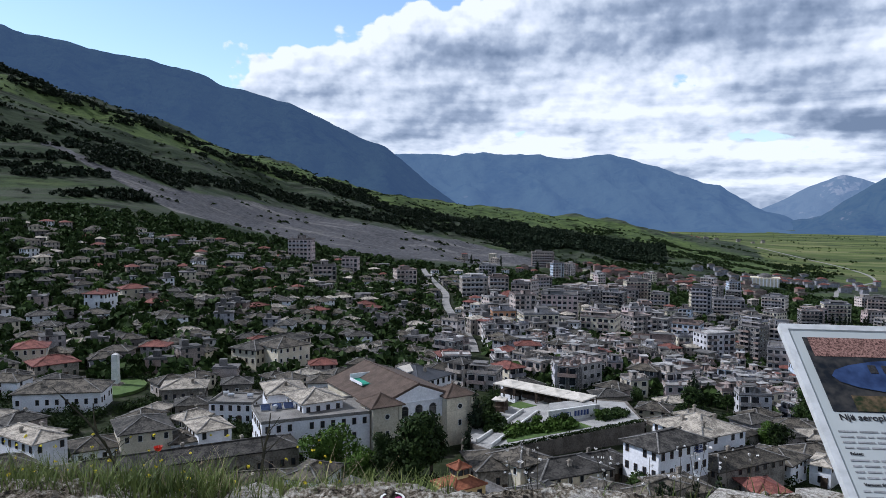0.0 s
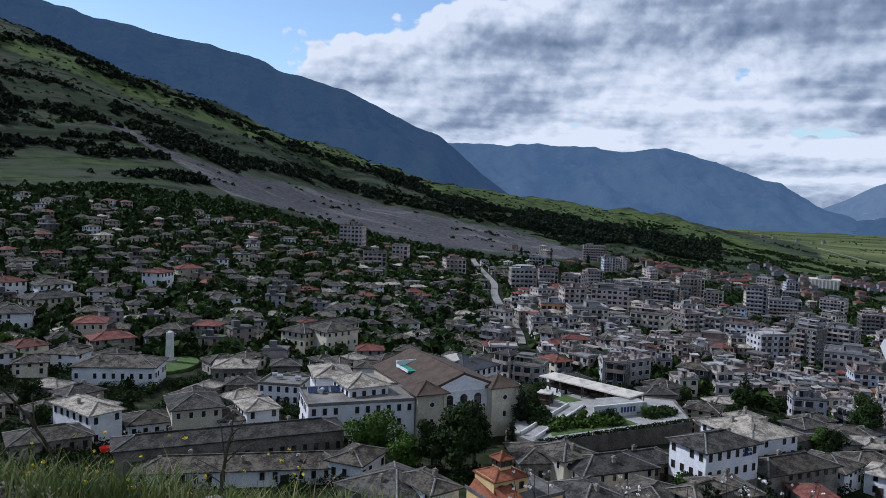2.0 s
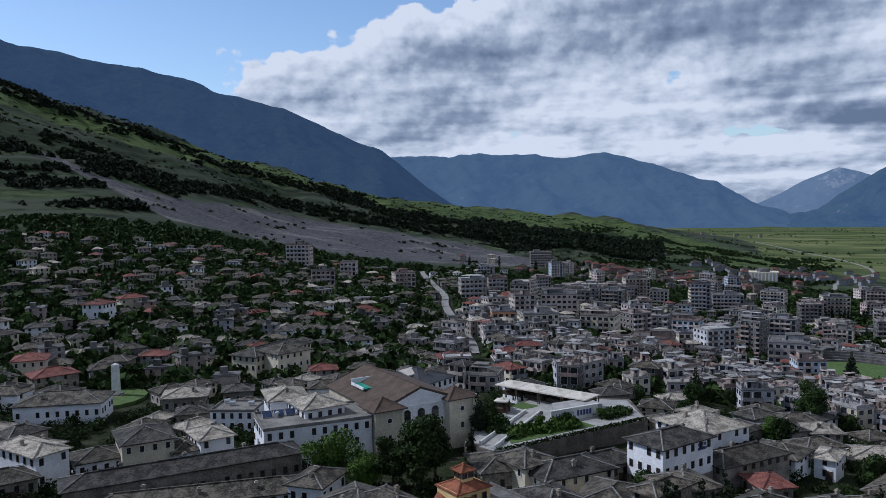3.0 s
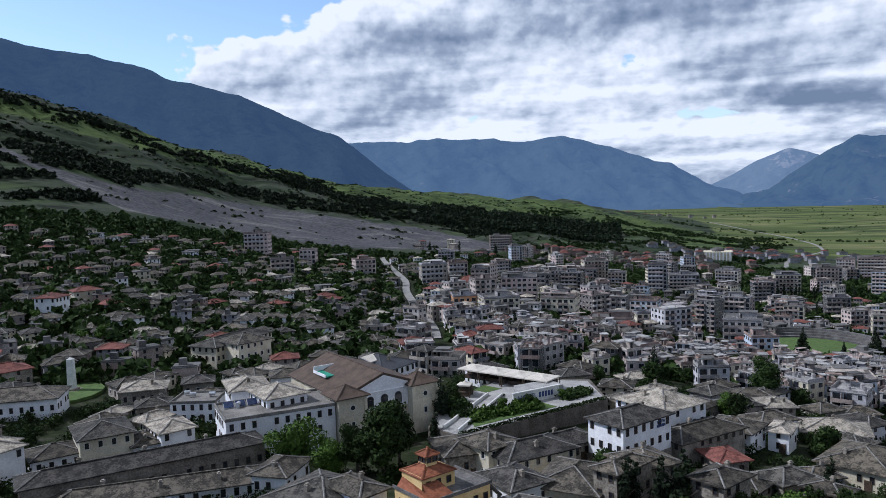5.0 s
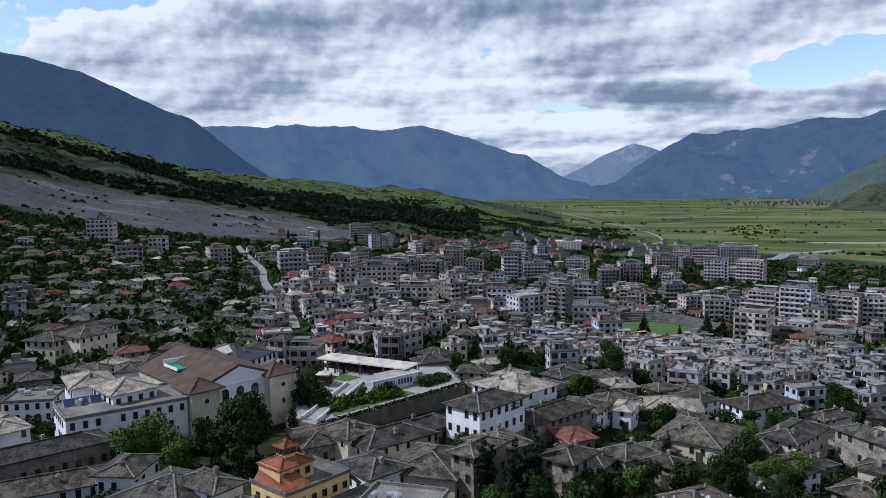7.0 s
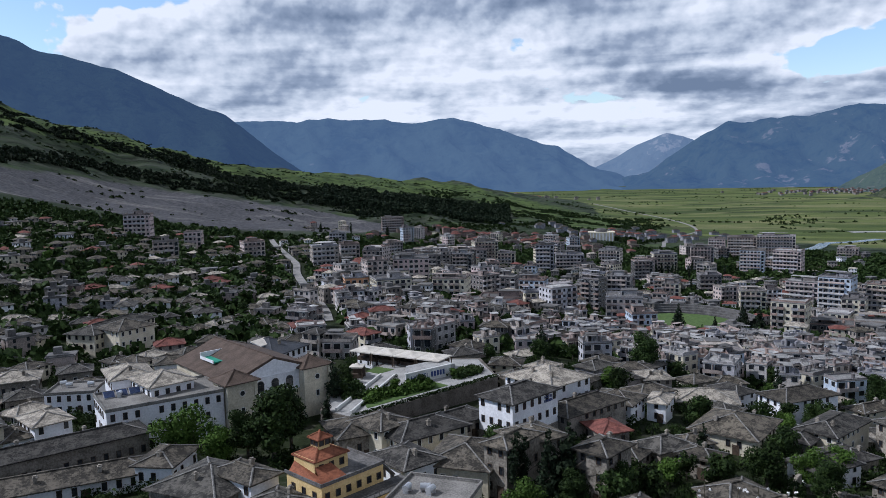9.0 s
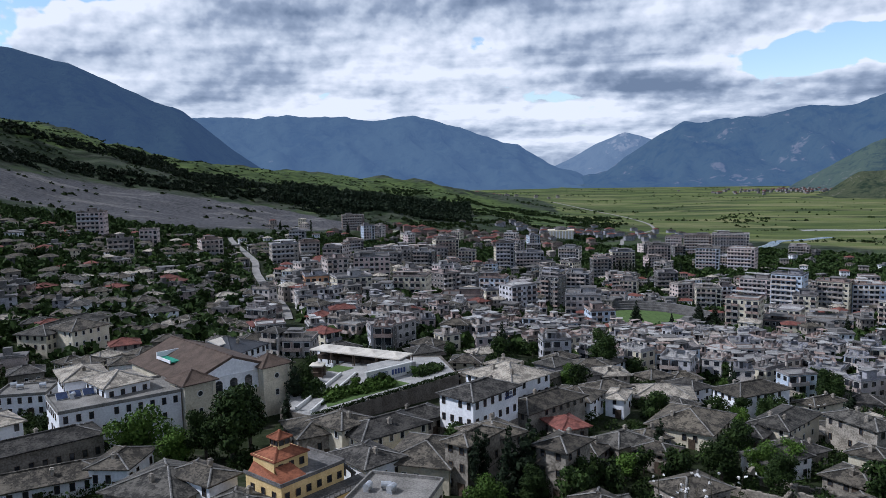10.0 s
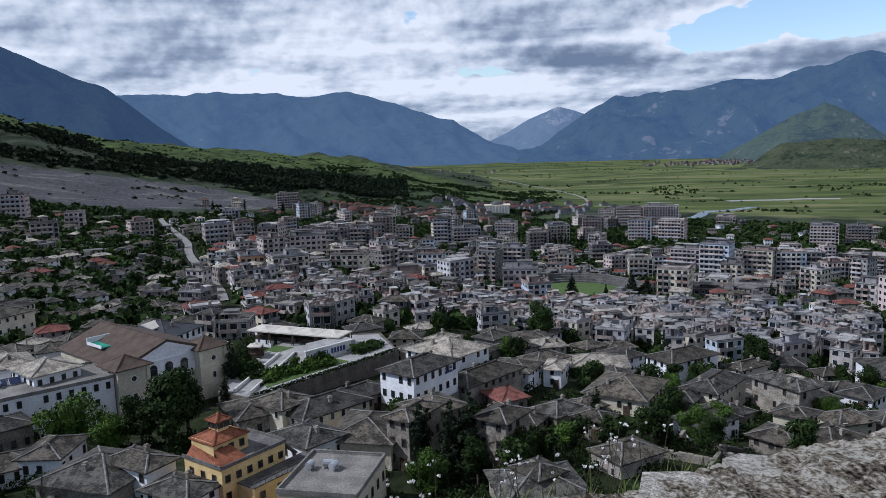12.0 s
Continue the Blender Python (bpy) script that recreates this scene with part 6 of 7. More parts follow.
def scatter_trees(n, a0, a1, r0, r1, seed, kinds, s0, s1, keep=None, room=2.0):
    rg = random.Random(seed)
    done = 0
    for _ in range(n * 8):
        if done >= n:
            break
        a = rg.uniform(a0, a1)
        r = (r0 ** 2 + (r1 ** 2 - r0 ** 2) * rg.random()) ** 0.5
        x, y = r * math.sin(radians(a)), r * math.cos(radians(a))
        if (keep and not keep(a, r)) or not free(x, y, room):
            continue
        tree(rg.choice(kinds), x, y, rg.uniform(s0, s1))
        done += 1


scatter_trees(110, -37, 0, 160, 640, 21, TREES, 0.7, 1.25, slope_edge)
scatter_trees(60, 14, 52, 105, 300, 22, TREES + CONIFERS[:1], 0.7, 1.2)
scatter_trees(70, 0, 50, 300, 900, 23, TREES + CONIFERS, 0.8, 1.5)
scatter_trees(18, 26, 32, 560, 700, 24, CONIFERS[1:], 1.0, 1.4)


# ---- scrub on the slopes, woods, and trees of the plain ----
def land_points(n, seed, pick, a0, a1, r0, r1):
    """n places in a sector where pick(azimuth, elevation, r, chance) holds, on the land's surface."""
    rg = np.random.RandomState(seed)
    a = rg.uniform(a0, a1, n * 12)
    r = np.sqrt(rg.uniform(r0 ** 2, r1 ** 2, n * 12))
    x, y = r * np.sin(np.radians(a)), r * np.cos(np.radians(a))
    z = land_z(x, y, a, r)
    e = np.degrees(np.arctan2(z, r))
    ok = pick(a, e, r, x, y, rg.rand(len(a)))
    return np.stack([x, y, z], 1)[ok][:n]


def patchy(x, y, scale):
    return wrinkle(x, y, scale, 1.0, 3)


def strata(x, y, scale):
    """Patches drawn out along the slope's strata."""
    return wrinkle((x * 0.78 + y * 0.63) / 3.5, y * 0.78 - x * 0.63, scale, 1.0, 3)


def belt(a, e, r, x, y, c):
    """Dark belts of trees that run down the slope above the scree, and woods on its near shoulder."""
    top = np.interp(a, *SCREE_TOP)
    line1 = np.abs(e - top - 0.55) < 0.36 + 0.40 * strata(x, y, 90)
    line2 = np.abs(e - np.interp(a, *BELT)) < 0.25 + 0.42 * strata(x, y, 120)
    left = (a < -15) & (e < np.interp(a, [-34, -24, -15], [7.5, 4.2, 0.2])) & (e > np.interp(a, [-34, -20, -15], [0.8, -0.2, -1.0])) & (strata(x, y, 70) > 0.12)
    left = left & ~((e < top) & (e > np.interp(a, *SCREE_LOW)) & (a > -26))
    return (line1 | line2 | left) & (a < 8) & (r > 540)


def loose(a, e, r, x, y, c):
    """Single bushes over the hill and the scree."""
    z1 = np.interp(a, *SCREE_LOW)
    on_scree = (e > z1) & (e < np.interp(a, *SCREE_TOP)) & (a > -26) & (a < 9)
    return (e > z1 + 0.1) & (a < 16) & (strata(x, y, 60) > np.where(on_scree, 0.55, -0.05)) & (c < 0.5) & (r > 560)


def pinewood(a, e, r, x, y, c):
    return (a > 2.5) & (a < 16) & (np.abs(e - np.interp(a, [2.5, 9, 16], [-2.0, -2.9, -3.8])) < 0.62 + 0.2 * patchy(x, y, 200)) & (r > 1050)


def lower_wood(a, e, r, x, y, c):
    return (a > 9) & (a < 27) & (e < -1.9) & (r > 950) & (r < 1700) & (patchy(x, y, 180) > 0.05)


def town_green(a, e, r, x, y, c):
    """Gardens between the houses."""
    edge = np.interp(a, [-36, -24, -12, 0, 10, 24, 40, 50], [620, 640, 700, 760, 900, 980, 980, 980])
    dense = np.where(a < 0, 0.80, np.where(r > 520, 0.75, np.where(r < 230, 0.5, 0.6)))
    clear = ~((x > -27) & (x < 50) & (y > 140) & (y < 205)) & ~((x > -12) & (x < 22) & (y < 125)) & ((x + 92.5) ** 2 + (y - 209) ** 2 > 210)
    clear = clear & ((x - 200) ** 2 + (y - 362) ** 2 > 44 ** 2)
    clear = clear & ~((y > 235) & (y < 720) & (np.abs(x - np.interp(y, ROAD_Y, ROAD_X)) < 7))
    return (r < edge) & (c < dense) & clear


def size_list(n, lo, hi, seed):
    return np.random.RandomState(seed).uniform(lo, hi, n)


for nm, fn, n, sec, lo, hi, mt, lab, tall in (
        ("scrub", belt, 5600, (-37, 8, 560, 1500), 2.2, 4.8, M_NEEDLE, "dark belts of scrub trees on the mountainside", 1.2),
        ("scrub", loose, 6500, (-37, 16, 560, 1800), 0.8, 3.0, M_LEAF, "scattered low bushes on slope and scree", 0.9),
        ("pinewood", pinewood, 3600, (2, 16, 1050, 1900), 3.0, 6.0, M_NEEDLE, "dark pine wood on the shoulder of the hill", 1.6),
        ("scrub", lower_wood, 2400, (9, 27, 950, 1900), 1.6, 4.2, M_LEAF, "bushes and young trees on the lower hill", 1.1),
        ("garden_shrubs", town_green, 2300, (-37, 52, 96, 240), 0.9, 2.7, M_LEAF, "green gardens and shrubs between the old houses", 1.1),
        ("garden_trees", town_green, 15000, (-37, 52, 235, 980), 1.5, 4.6, M_LEAF, "green gardens and trees between the houses", 1.2)):
    pts = land_points(n, 50 + n % 7, fn, *sec)
    if len(pts):
        scrub(nm, pts, size_list(len(pts), lo, hi, n), mt, lab, per={"garden_shrubs": 80, "garden_trees": 12}.get(nm, 10), leaf=0.12 if nm == "garden_shrubs" else 0.42, tall=tall, seed=n)


def plain_trees(a, e, r, x, y, c):
    """Hedgerows along the field edges, copses, and a few single trees."""
    u, v = x * 0.90 - y * 0.43, x * 0.43 + y * 0.90
    rows = (np.abs(np.sin(v / 88.0 + 0.5 * patchy(x, y, 900))) < 0.035) & (np.sin(u / 110.0 + v / 37.0) > -0.1)
    copse = patchy(x + 300, y, 420) > 0.62
    return (rows | (copse & (c < 0.25)) | (c < 0.004)) & (a > 17)


for _n, _seed, _r0, _r1, _lo, _hi in ((1500, 77, 1150, 2000, 1.2, 3.4), (1600, 78, 1900, 3400, 1.2, 3.0)):
    pts = land_points(_n, _seed, plain_trees, 17, 52, _r0, _r1)
    scrub("field_trees", pts, size_list(len(pts), _lo, _hi, 3), M_LEAF, "rows and copses of trees between the fields", per=9, tall=1.3, seed=9)


# roofless garden walls below the castle
def ruin_wall(x, y, length, rot, h=1.3):
    z = ground_z(x, y)
    s = Shape()
    n = int(length / 0.8)
    rg = random.Random(int(x * 7))
    for i in range(n):
        s.box(-length / 2 + i * length / n, -length / 2 + (i + 1) * length / n, -0.3, 0.3, -1.5, h + rg.uniform(-0.25, 0.2))
    ob = new("garden_wall", s.mesh("garden_wall", M_STONE))
    ob.matrix_world = pose(x, y, z, 0, 0, rot)
    tagged(ob, "crumbling low grey stone garden wall", "wall", "garden walls")


for q in ((76.5, 108.0, 12, 35), (84.0, 104.0, 11, -48), (79.0, 99.5, 10, 38), (74.5, 101.0, 8, -52), (82.5, 98.0, 6, -50)):
    ruin_wall(*q)

# ---- the castle terrace: parapet, weeds and information board ----
def rubble_material():
    """Old weathered limestone: dark pits, brown-grey body, pale worn faces and lichen."""
    m = bpy.data.materials.new("weathered_rubble")
    m.use_nodes = True
    nt = m.node_tree
    N, L = nt.nodes.new, nt.links.new
    b = nt.nodes["Principled BSDF"]
    b.inputs["Roughness"].default_value = 0.95
    b.inputs["Specular IOR Level"].default_value = 0.15
    geo = N("ShaderNodeNewGeometry")
    mp = N("ShaderNodeMapping")
    mp.inputs["Scale"].default_value = (1.3, 0.85, 1.6)
    L(geo.outputs["Position"], mp.inputs["Vector"])
    outs = []
    for sc, det in ((11.0, 9.0), (85.0, 8.0)):
        n = N("ShaderNodeTexNoise")
        n.inputs["Scale"].default_value, n.inputs["Detail"].default_value, n.inputs["Roughness"].default_value = sc, det, 0.68
        L(mp.outputs[0], n.inputs["Vector"])
        outs.append(n.outputs[0])
    mix = N("ShaderNodeMath")
    mix.operation = "MULTIPLY_ADD"
    mix.inputs[1].default_value = 0.45
    fine = N("ShaderNodeMath")
    fine.operation = "MULTIPLY"
    fine.inputs[1].default_value = 0.55
    L(outs[1], fine.inputs[0])
    L(outs[0], mix.inputs[0])
    L(fine.outputs[0], mix.inputs[2])
    r = N("ShaderNodeValToRGB")
    el = r.color_ramp.elements
    stops = ((0.42, (0.018, 0.015, 0.011)), (0.46, (0.115, 0.094, 0.068)), (0.505, (0.26, 0.225, 0.175)), (0.56, (0.56, 0.53, 0.47)))
    while len(el) < len(stops):
        el.new(1.0)
    for e, (q, c) in zip(el, stops):
        e.position, e.color = q, (*c, 1)
    L(mix.outputs[0], r.inputs[0])
    L(r.outputs[0], b.inputs["Base Color"])
    bp = N("ShaderNodeBump")
    bp.inputs["Strength"].default_value, bp.inputs["Distance"].default_value = 1.0, 0.03
    L(mix.outputs[0], bp.inputs["Height"])
    L(bp.outputs[0], b.inputs["Normal"])
    return m


M_RUBBLE = rubble_material()
M_ROCK = material("lichened_limestone", (0.16, 0.14, 0.115), (0.62, 0.59, 0.54), 16.0, 0.95, 5, 0.9, 0.012, spread=0.3)
M_FLAG = material("terrace_flagstones", (0.25, 0.23, 0.20), (0.42, 0.40, 0.36), 2.0, 0.95, 6, 0.5, space="World")
WALL_IN, WALL_OUT, WALL_TOP = 0.64, 1.44, -0.533

tagged(new("castle_rock", Shape().box(-40, 40, -30, WALL_OUT, -46, -1.72).mesh("castle_rock", M_RUBBLE)), "massive old stone castle wall below the terrace", "wall", kind="structure")
tagged(new("terrace_floor", Shape().box(-40, 40, -30, WALL_IN, -1.72, -1.6).mesh("terrace_floor", M_FLAG)), "worn stone floor of the castle terrace", "floor", kind="structure")


def wall_top(x):
    """The wall's top dips, then climbs past the board."""
    return WALL_TOP + float(np.interp(x, [0.1, 0.35, 0.6, 1.0, 1.4], [0, -0.022, -0.014, 0.026, 0.026]))


def parapet():
    """Thick rubble parapet: a lumpy core with stones set in its top."""
    s = Shape()
    nx, ny = 760, 100
    xs = np.linspace(-2.6, 3.2, nx)
    ys = np.linspace(WALL_IN, WALL_OUT, ny)
    grid = []
    for x in xs:
        row = []
        for j, y in enumerate(ys):
            n = noise.fractal(Vector((x * 3.0, y * 3.0, 1.7)), 1.0, 2.1, 5)
            edge = 0.05 * noise.noise(Vector((x * 2.3, 5.0, 0))) + 0.03 * noise.noise(Vector((x * 7, 2.0, 0)))
            yy = y + edge * (j / (ny - 1))
            fall = 0.02 * max(0, (j / (ny - 1) - 0.8) / 0.2) ** 2
            row.append((x, yy, wall_top(x) + 0.03 * n + 0.016 * abs(noise.noise(Vector((x * 13, y * 17, 4)))) + 0.009 * noise.noise(Vector((x * 38, y * 45, 8))) + 0.004 * noise.noise(Vector((x * 95, y * 95, 2))) - fall))
        grid.append(row)
    for i in range(nx - 1):
        for j in range(ny - 1):
            s.poly([grid[i][j], grid[i + 1][j], grid[i + 1][j + 1], grid[i][j + 1]])
        a, b = grid[i][-1], grid[i + 1][-1]
        s.poly([b, (b[0], WALL_OUT, -1.73), (a[0], WALL_OUT, -1.73), a][::-1])
        a, b = grid[i][0], grid[i + 1][0]
        s.poly([a, (a[0], WALL_IN, -1.6), (b[0], WALL_IN, -1.6), b][::-1])
    core = tagged(new("parapet_wall", s.mesh("parapet_wall", M_RUBBLE, smooth=False)), "thick weathered rubble parapet with stones in its top", "wall", kind="structure")
    for sx, ex in ((-40, -2.6), (3.2, 40)):
        part("wall_run", Shape().box(sx, ex, WALL_IN, WALL_OUT, -1.73, WALL_TOP).mesh("wall_run", M_RUBBLE), core)
    rg = random.Random(4)
    shapes = []
    for k in range(9):
        q = Shape()
        n = 7
        prof = [(1 + rg.uniform(-0.22, 0.18)) for _ in range(n)]
        ring = lambda f, z: [(f * prof[i] * 0.5 * math.cos(6.2832 * i / n), f * prof[i] * 0.36 * math.sin(6.2832 * i / n), z + rg.uniform(-0.02, 0.02)) for i in range(n)]
        a, b, c = ring(1.0, -0.12), ring(1.0, 0.04), ring(0.72, 0.10)
        for i in range(n):
            j = (i + 1) % n
            q.poly([a[i], a[j], b[j], b[i]])
            q.poly([b[i], b[j], c[j], c[i]])
        q.poly(c)
        shapes.append(q.mesh("stone", M_RUBBLE if k % 3 else M_ROCK))
    for i in range(230):
        x, y = rg.uniform(-2.4, 3.0), rg.uniform(WALL_IN + 0.06, WALL_OUT - 0.06)
        sc = rg.choice((0.06, 0.08, 0.10, 0.13, 0.17))
        part("stone", rg.choice(shapes), core, pose(x, y, wall_top(x) - 0.004 * sc / 0.1 + rg.uniform(-0.008, 0.008), rg.uniform(-5, 5), rg.uniform(-5, 5), rg.uniform(0, 360)) @ Matrix.Diagonal((sc * 1.3, sc * 1.3, sc * 0.4, 1)))

    for x, y, sc in ((0.60, 1.33, 0.27), (0.74, 1.38, 0.17), (-0.62, 1.36, 0.2), (-0.35, 1.38, 0.18), (0.28, 1.36, 0.2)):
        part("stone", shapes[3], core, pose(x, y, wall_top(x) - 0.012, 3, -4, x * 200) @ Matrix.Diagonal((sc * 1.1, sc * 0.9, sc * 0.3, 1)), "pale worn limestone block")


M_BLADE = material("grass_blades", (0.055, 0.085, 0.018), (0.19, 0.23, 0.06), 9.0, 0.7, 4, 0.1, space="World")
M_DRY = material("dry_stalks", (0.20, 0.15, 0.08), (0.42, 0.35, 0.22), 9.0, 0.8, 4, 0.1, space="World")
M_YEL = material("yellow_petals", (0.62, 0.50, 0.02), (0.80, 0.68, 0.05), 20, 0.7)
M_WPET = material("white_petals", (0.62, 0.60, 0.58), (0.82, 0.80, 0.78), 20, 0.7)
M_POPPY = material("poppy_petals", (0.55, 0.03, 0.015), (0.78, 0.07, 0.03), 30, 0.6)
M_STALK = material("dark_stalk", (0.03, 0.028, 0.018), (0.07, 0.06, 0.035), 12, 0.8)


def blades(name, n, x0, x1, h0, h1, mat, seed, label, width=0.0035, y0=1.36, y1=1.62):
    """Bent grass blades as one mesh of narrow strips."""
    rg = np.random.RandomState(seed)
    v, f = [], []
    for _ in range(n):
        x, y = rg.uniform(x0, x1), rg.uniform(y0, y1)
        z = WALL_TOP - 0.04 - max(0, y - WALL_OUT) * 0.6
        h, t, bend = rg.uniform(h0, h1), rg.uniform(0, 6.28), rg.uniform(0.1, 0.8)
        dx, dy = math.cos(t), math.sin(t)
        w = width * rg.uniform(0.6, 1.5)
        k0 = len(v)
        for i in range(5):
            q = i / 4
            cx, cy = x + dx * bend * h * q * q, y + dy * bend * h * q * q * 0.6
            cz = z + h * (q - 0.25 * bend * q * q)
            ww = w * (1 - q * 0.92)
            v += [(cx - dy * ww, cy + dx * ww, cz), (cx + dy * ww, cy - dx * ww, cz)]
        for i in range(4):
            a = k0 + 2 * i
            f.append((a, a + 1, a + 3, a + 2))
    return tagged(new(name, quick_mesh(name, np.array(v), np.array(f), mat)), label, "weeds", kind="stuff")


def puffs(name, spots, r, mat, label, seed=1):
    """Small blossoms: bunches of petal quads."""
    rg = np.random.RandomState(seed)
    cs = [(x, y, z, r * rg.uniform(0.7, 1.2)) for x, y, z in spots]
    v, f = leaf_cloud(rg, cs, r * 0.55, 14 / (r * r))
    return tagged(new(name, quick_mesh(name, v, f, mat)), label, "flowers", kind="stuff")


def stem_mesh(path, r0, r1):
    s = Shape()
    n = 5
    rings = []
    for k, p in enumerate(path):
        r = r0 + (r1 - r0) * k / (len(path) - 1)
        rings.append([(p[0] + r * math.cos(6.2832 * i / n), p[1] + r * math.sin(6.2832 * i / n), p[2]) for i in range(n)])
    for a, b in zip(rings, rings[1:]):
        for i in range(n):
            j = (i + 1) % n
            s.poly([a[i], a[j], b[j], b[i]])
    return s


parapet()
blades("grass", 7000, -1.25, -0.42, 0.02, 0.115, M_BLADE, 1, "green grass and weeds on the parapet's edge", 0.0019)
blades("grass", 2600, -0.45, 0.02, 0.015, 0.085, M_BLADE, 2, "green grass tuft on the parapet's edge", 0.0018)
blades("dry_grass", 420, -1.3, -0.1, 0.04, 0.135, M_DRY, 3, "dry straw-coloured grass stalks on the parapet", 0.0012)
blades("grass", 160, 0.1, 0.7, 0.02, 0.07, M_BLADE, 4, "sparse grass on the parapet's edge", 0.0018)
_r = random.Random(12)
puffs("yellow_flowers", [(_r.uniform(-1.15, -0.2), _r.uniform(1.4, 1.58), WALL_TOP + _r.uniform(-0.02, 0.07)) for _ in range(70)], 0.0034, M_YEL, "small yellow wildflowers in the grass")


def white_flowers():
    spots, s = [], Shape()
    for _ in range(26):
        x, y = _r.uniform(0.14, 0.62), _r.uniform(1.44, 1.56)
        top = WALL_TOP + _r.uniform(-0.02, 0.075)
        q = stem_mesh([(x, y, WALL_TOP - 0.16), (x + _r.uniform(-0.02, 0.02), y, (top + WALL_TOP - 0.16) / 2), (x + _r.uniform(-0.03, 0.03), y, top)], 0.0009, 0.0005)
        n = len(s.v)
        s.v += q.v
        s.f += [tuple(n + i for i in t) for t in q.f]
        s.m += q.m
        tip = q.v[-1]
        for _k in range(_r.choice((2, 3, 4))):
            spots.append((tip[0] + _r.uniform(-0.016, 0.016), y + _r.uniform(-0.01, 0.01), top - _r.uniform(0, 0.025)))
    tagged(new("flower_stems", s.mesh("flower_stems", M_STALK)), "thin green stems below white wildflowers", "weeds", kind="stuff")
    puffs("white_flowers", spots, 0.003, M_WPET, "white bladder-shaped wildflowers beyond the parapet", 2)


white_flowers()


def poppy():
    ob = base_empty("poppy", pose(-0.56, 1.5, -0.545) @ Matrix.Scale(0.44, 4), "red poppy flower in the grass", "flower")
    part("stem", stem_mesh([(0, 0, 0), (0.004, 0, 0.06), (0, 0, 0.115)], 0.0016, 0.0012).mesh("stem", M_BLADE), ob)
    s = Shape()
    for k in range(5):
        t = k * 1.2566
        for i in range(3):
            a, b = t - 0.62 + i * 0.41, t - 0.21 + i * 0.41
            s.poly([(0, 0, 0.112), (0.014 * math.cos(a), 0.014 * math.sin(a), 0.120), (0.014 * math.cos(b), 0.014 * math.sin(b), 0.121)])
            s.poly([(0.014 * math.cos(a), 0.014 * math.sin(a), 0.120), (0.020 * math.cos(a), 0.020 * math.sin(a), 0.137), (0.020 * math.cos(b), 0.020 * math.sin(b), 0.134), (0.014 * math.cos(b), 0.014 * math.sin(b), 0.121)])
    part("petals", s.mesh("petals", M_POPPY), ob, label="red petals")


poppy()


def thistle(x, y, lean, h, seed):
    """A dark dead stalk with twigs and buds."""
    rg = random.Random(seed)
    ob = base_empty("dead_stalk", pose(x, y, WALL_TOP - 0.06), "dark dry weed stalk with thin twigs", "weed")
    pts = [(lean * t * t, 0, h * t) for t in (0, 0.25, 0.5, 0.75, 1)]
    part("stem", stem_mesh(pts, 0.0042, 0.002).mesh("stem", M_STALK), ob)
    for k in range(9):
        t = rg.uniform(0.35, 1.0)
        p = (lean * t * t, 0, h * t)
        q = (p[0] + rg.uniform(-0.05, 0.05), rg.uniform(-0.02, 0.02), p[2] + rg.uniform(0.02, 0.06))
        part("twig", stem_mesh([p, q], 0.0016, 0.0009).mesh("twig", M_STALK), ob)


thistle(-0.63, 1.5, -0.12, 0.21, 1)
thistle(-0.36, 1.5, 0.02, 0.15, 2)


def lost_cap():
    """A magenta lid with a white rim on the wall's top."""
    ob = base_empty("plastic_lid", pose(-0.085, 1.30, WALL_TOP + 0.02, 8, 0, 20), "magenta plastic lid with white rim on the wall", "lid")
    for nm, r0, r1, z, mt in (("disc", 0.0, 0.015, 0.002, M_MAGENTA), ("rim", 0.015, 0.019, 0.005, M_WPET)):
        s = Shape()
        n = 18
        for i in range(n):
            a, b = 6.2832 * i / n, 6.2832 * (i + 1) / n
            q = [(r * math.cos(t) * 1.15, r * math.sin(t), zz) for r, t, zz in ((r0, a, z), (r1, a, z), (r1, b, z), (r0, b, z))]
            s.poly(q if r0 else [q[0], q[1], q[2]])
            s.poly([(q[1][0], q[1][1], -0.01), (q[2][0], q[2][1], -0.01), q[2], q[1]])
        part(nm, s.mesh(nm, mt), ob)


M_MAGENTA = material("magenta_plastic", (0.30, 0.03, 0.12), (0.42, 0.06, 0.2), 30, 0.4)
lost_cap()


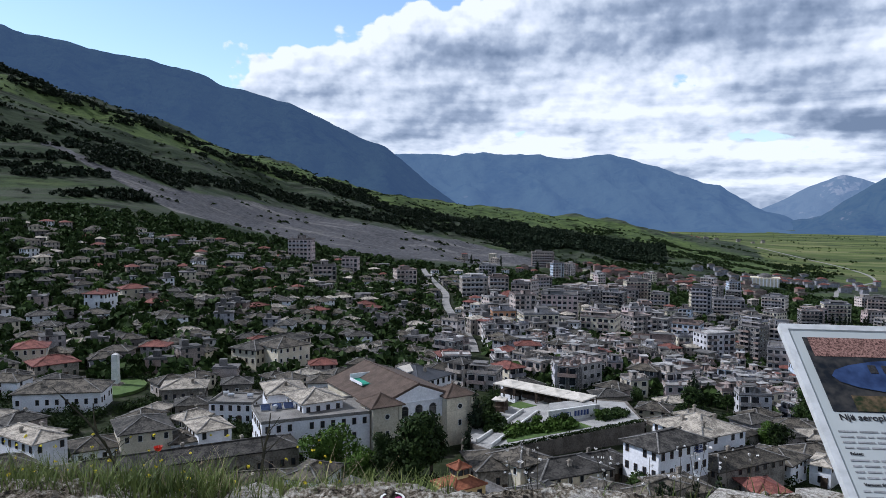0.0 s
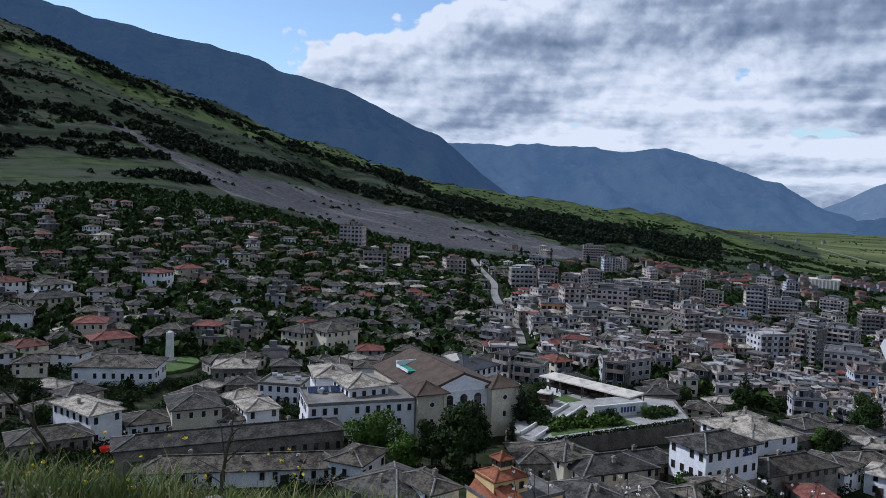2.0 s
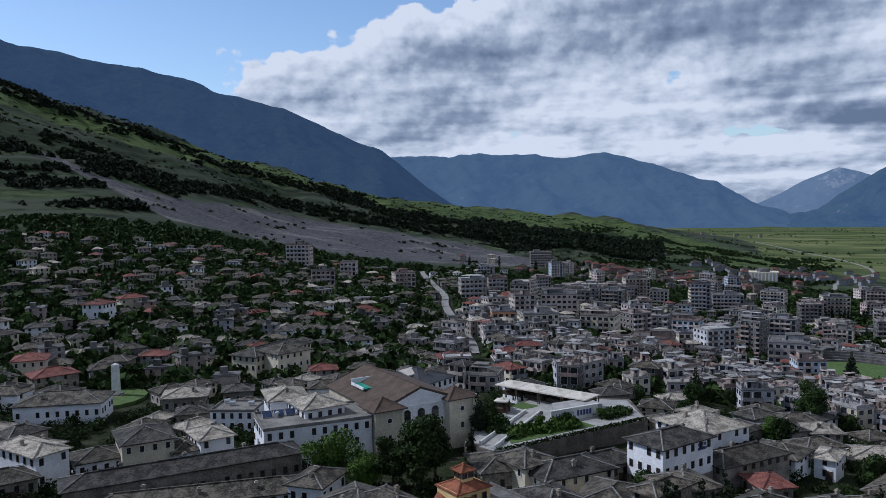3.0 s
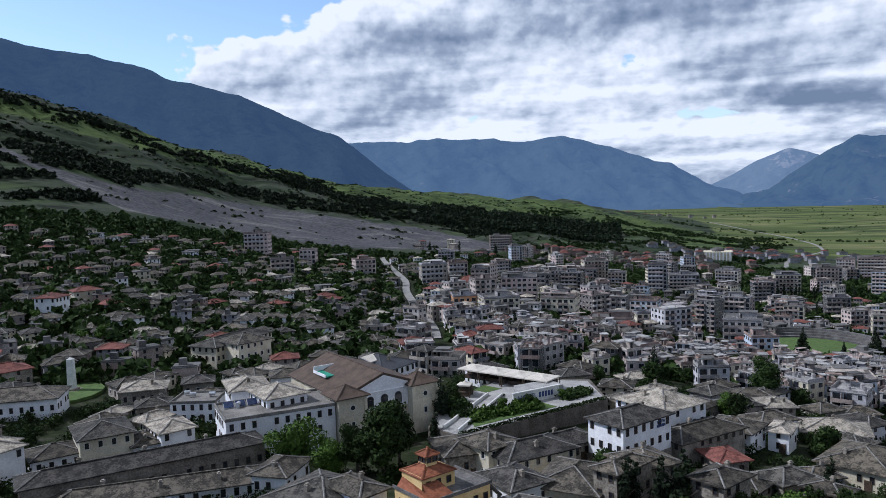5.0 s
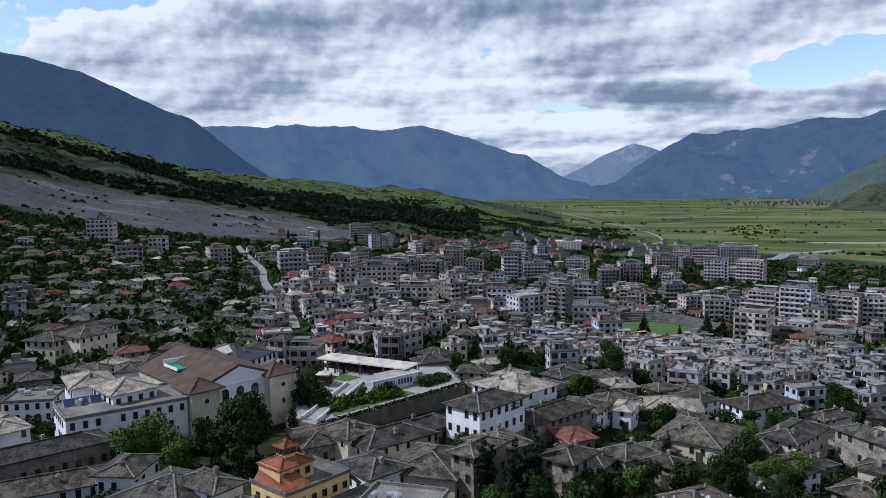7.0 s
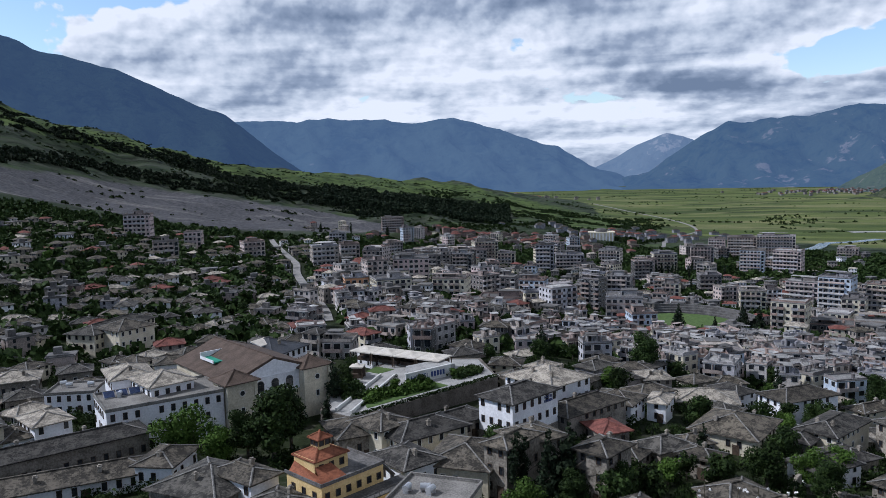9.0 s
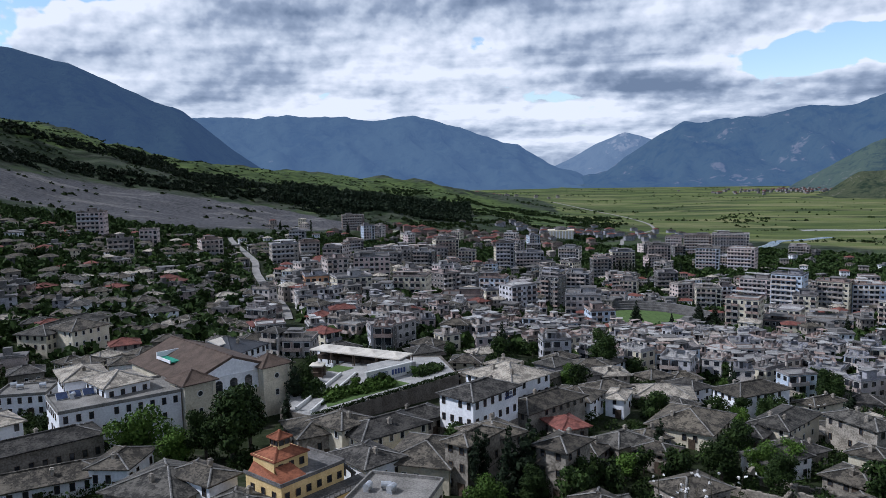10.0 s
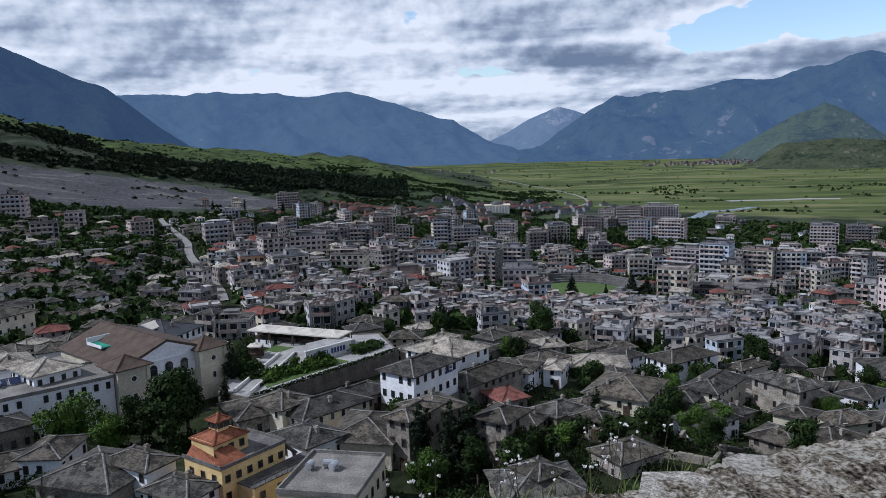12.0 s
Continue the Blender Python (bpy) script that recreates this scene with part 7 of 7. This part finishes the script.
def board():
    """Lectern-like information board on two posts; face axes: right, and down the slope."""
    tl, W, Hh = Vector((0.351, 0.790, -0.128)), 0.80, 0.52
    tilt = math.degrees(math.asin(0.60))
    ob = base_empty("information_board", Matrix.Translation(tl) @ pose(0, 0, 0, tilt) @ pose(0, 0, 0, 0, 0, -2.0), "tilted information board with pale frame, photograph and text", "sign")
    # local: x right, y up the slope, z out of the face
    part("panel", Shape().box(0, W, -Hh, 0, -0.004, 0).mesh("panel", M_PANEL), ob)
    f = Shape()
    t = 0.003
    f.box(-0.004, t, -Hh, 0.004, -0.006, 0.0015).box(W - t, W + 0.004, -Hh, 0.004, -0.006, 0.0015).box(t, W - t, -t, 0.004, -0.006, 0.0015).box(t, W - t, -Hh - 0.004, -Hh + t, -0.006, 0.0015)
    part("frame", f.mesh("frame", M_PFRAME), ob, label="pale grey metal frame")
    k = pose(-0.0054, 0.004, 0) @ Matrix.Diagonal((0.94, 0.94, 1, 1))          # the print's own scale

    def printed(shape, name, mat):
        me = shape.mesh(name, mat)
        me.transform(k)
        return me

    pic = part("photograph", printed(Shape().box(0.021, 0.60, -0.118, -0.019, 0, 0.0008), "photograph", M_PHOTO), ob, label="colour photograph of an aircraft before houses")
    # red-brown houses along the top of the print
    part("sky_strip", printed(Shape().box(0.026, 0.60, -0.046, -0.0192, 0.0008, 0.0012), "sky_strip", M_PHOTO_TOP), pic)
    part("ground_strip", printed(Shape().box(0.045, 0.60, -0.1175, -0.098, 0.0008, 0.0012), "ground_strip", M_PHOTO_LOW), pic)
    s = Shape()
    n = 20
    s.poly([(0.149 + 0.115 * math.cos(6.2832 * i / n) * (1.0 if math.cos(6.2832 * i / n) < 0 else 3.0), -0.073 + 0.025 * math.sin(6.2832 * i / n), 0.0018) for i in range(n)])
    part("fuselage", printed(s, "fuselage", M_PLANE), pic, label="dark blue aircraft body")
    s = Shape()
    for i in range(11):
        s.box(0.075 + i * 0.014, 0.083 + i * 0.014, -0.069, -0.058, 0.0018, 0.0022)
    part("marking", printed(s, "marking", M_INK), pic)
    lettering("Një aeroplan", 0.0097, pose(0.0425, -0.1165, 0.0006), ob, M_INK, 0.0003)
    lettering("Faktet:", 0.0042, pose(0.0185, -0.1545, 0.0006), ob, M_INK, 0.0003)
    lettering("Versioni SHBA:", 0.0042, pose(0.0265, -0.1855, 0.0006), ob, M_INK, 0.0003)
    rg = random.Random(2)
    y = -0.1426
    for lines in (4, 4, 9, 8, 9, 8):
        for _ in range(lines):
            s = Shape()
            x = 0.0172
            end = 0.40
            while x < end:
                w = rg.uniform(0.005, 0.018)
                s.box(x, min(x + w, end), y, y + 0.0017, 0, 0.0007)
                x += w + 0.0028
            part("text_line", printed(s, "text_line", M_INKGREY), ob)
            y -= 0.0062
        y -= 0.0078
    for px in (0.12, W - 0.12):
        top = -0.30
        wx = tl + Vector((px, 0.80 * top, 0.60 * top - 0.02))
        m = ob.matrix_world.inverted() @ Matrix.Translation((wx.x, wx.y, 0))
        part("post", Shape().box(-0.025, 0.025, -0.02, 0.02, -1.6, wx.z).box(-0.07, 0.07, -0.06, 0.06, -1.6, -1.585).mesh("post", M_PFRAME), ob, m)


M_PANEL = material("printed_panel", (0.36, 0.385, 0.385), (0.42, 0.445, 0.44), 3, 0.6, 6, 0.02, spec=0.1)
M_PFRAME = material("brushed_frame", (0.50, 0.51, 0.51), (0.64, 0.65, 0.65), 12, 0.4, 8, 0.05, metal=0.2)
M_PHOTO = material("photo_print", (0.012, 0.015, 0.02), (0.05, 0.048, 0.046), 40, 0.85, 3, 0.0, spec=0.04)
M_PHOTO_TOP = material("photo_houses", (0.05, 0.025, 0.022), (0.34, 0.20, 0.17), 420, 0.85, 3, 0.0, spec=0.04)
M_PHOTO_LOW = material("photo_ground", (0.02, 0.03, 0.015), (0.13, 0.09, 0.055), 60, 0.85, 3, 0.0, spec=0.04)
M_PLANE = material("photo_aircraft", (0.018, 0.030, 0.075), (0.045, 0.075, 0.17), 25, 0.85, 3, 0.0, spec=0.04)
M_INKGREY = material("grey_print", (0.2, 0.205, 0.21), (0.3, 0.3, 0.31), 60, 0.6)
M_INK = material("black_ink", (0.012, 0.012, 0.014), (0.025, 0.025, 0.028), 30, 0.6)
board()
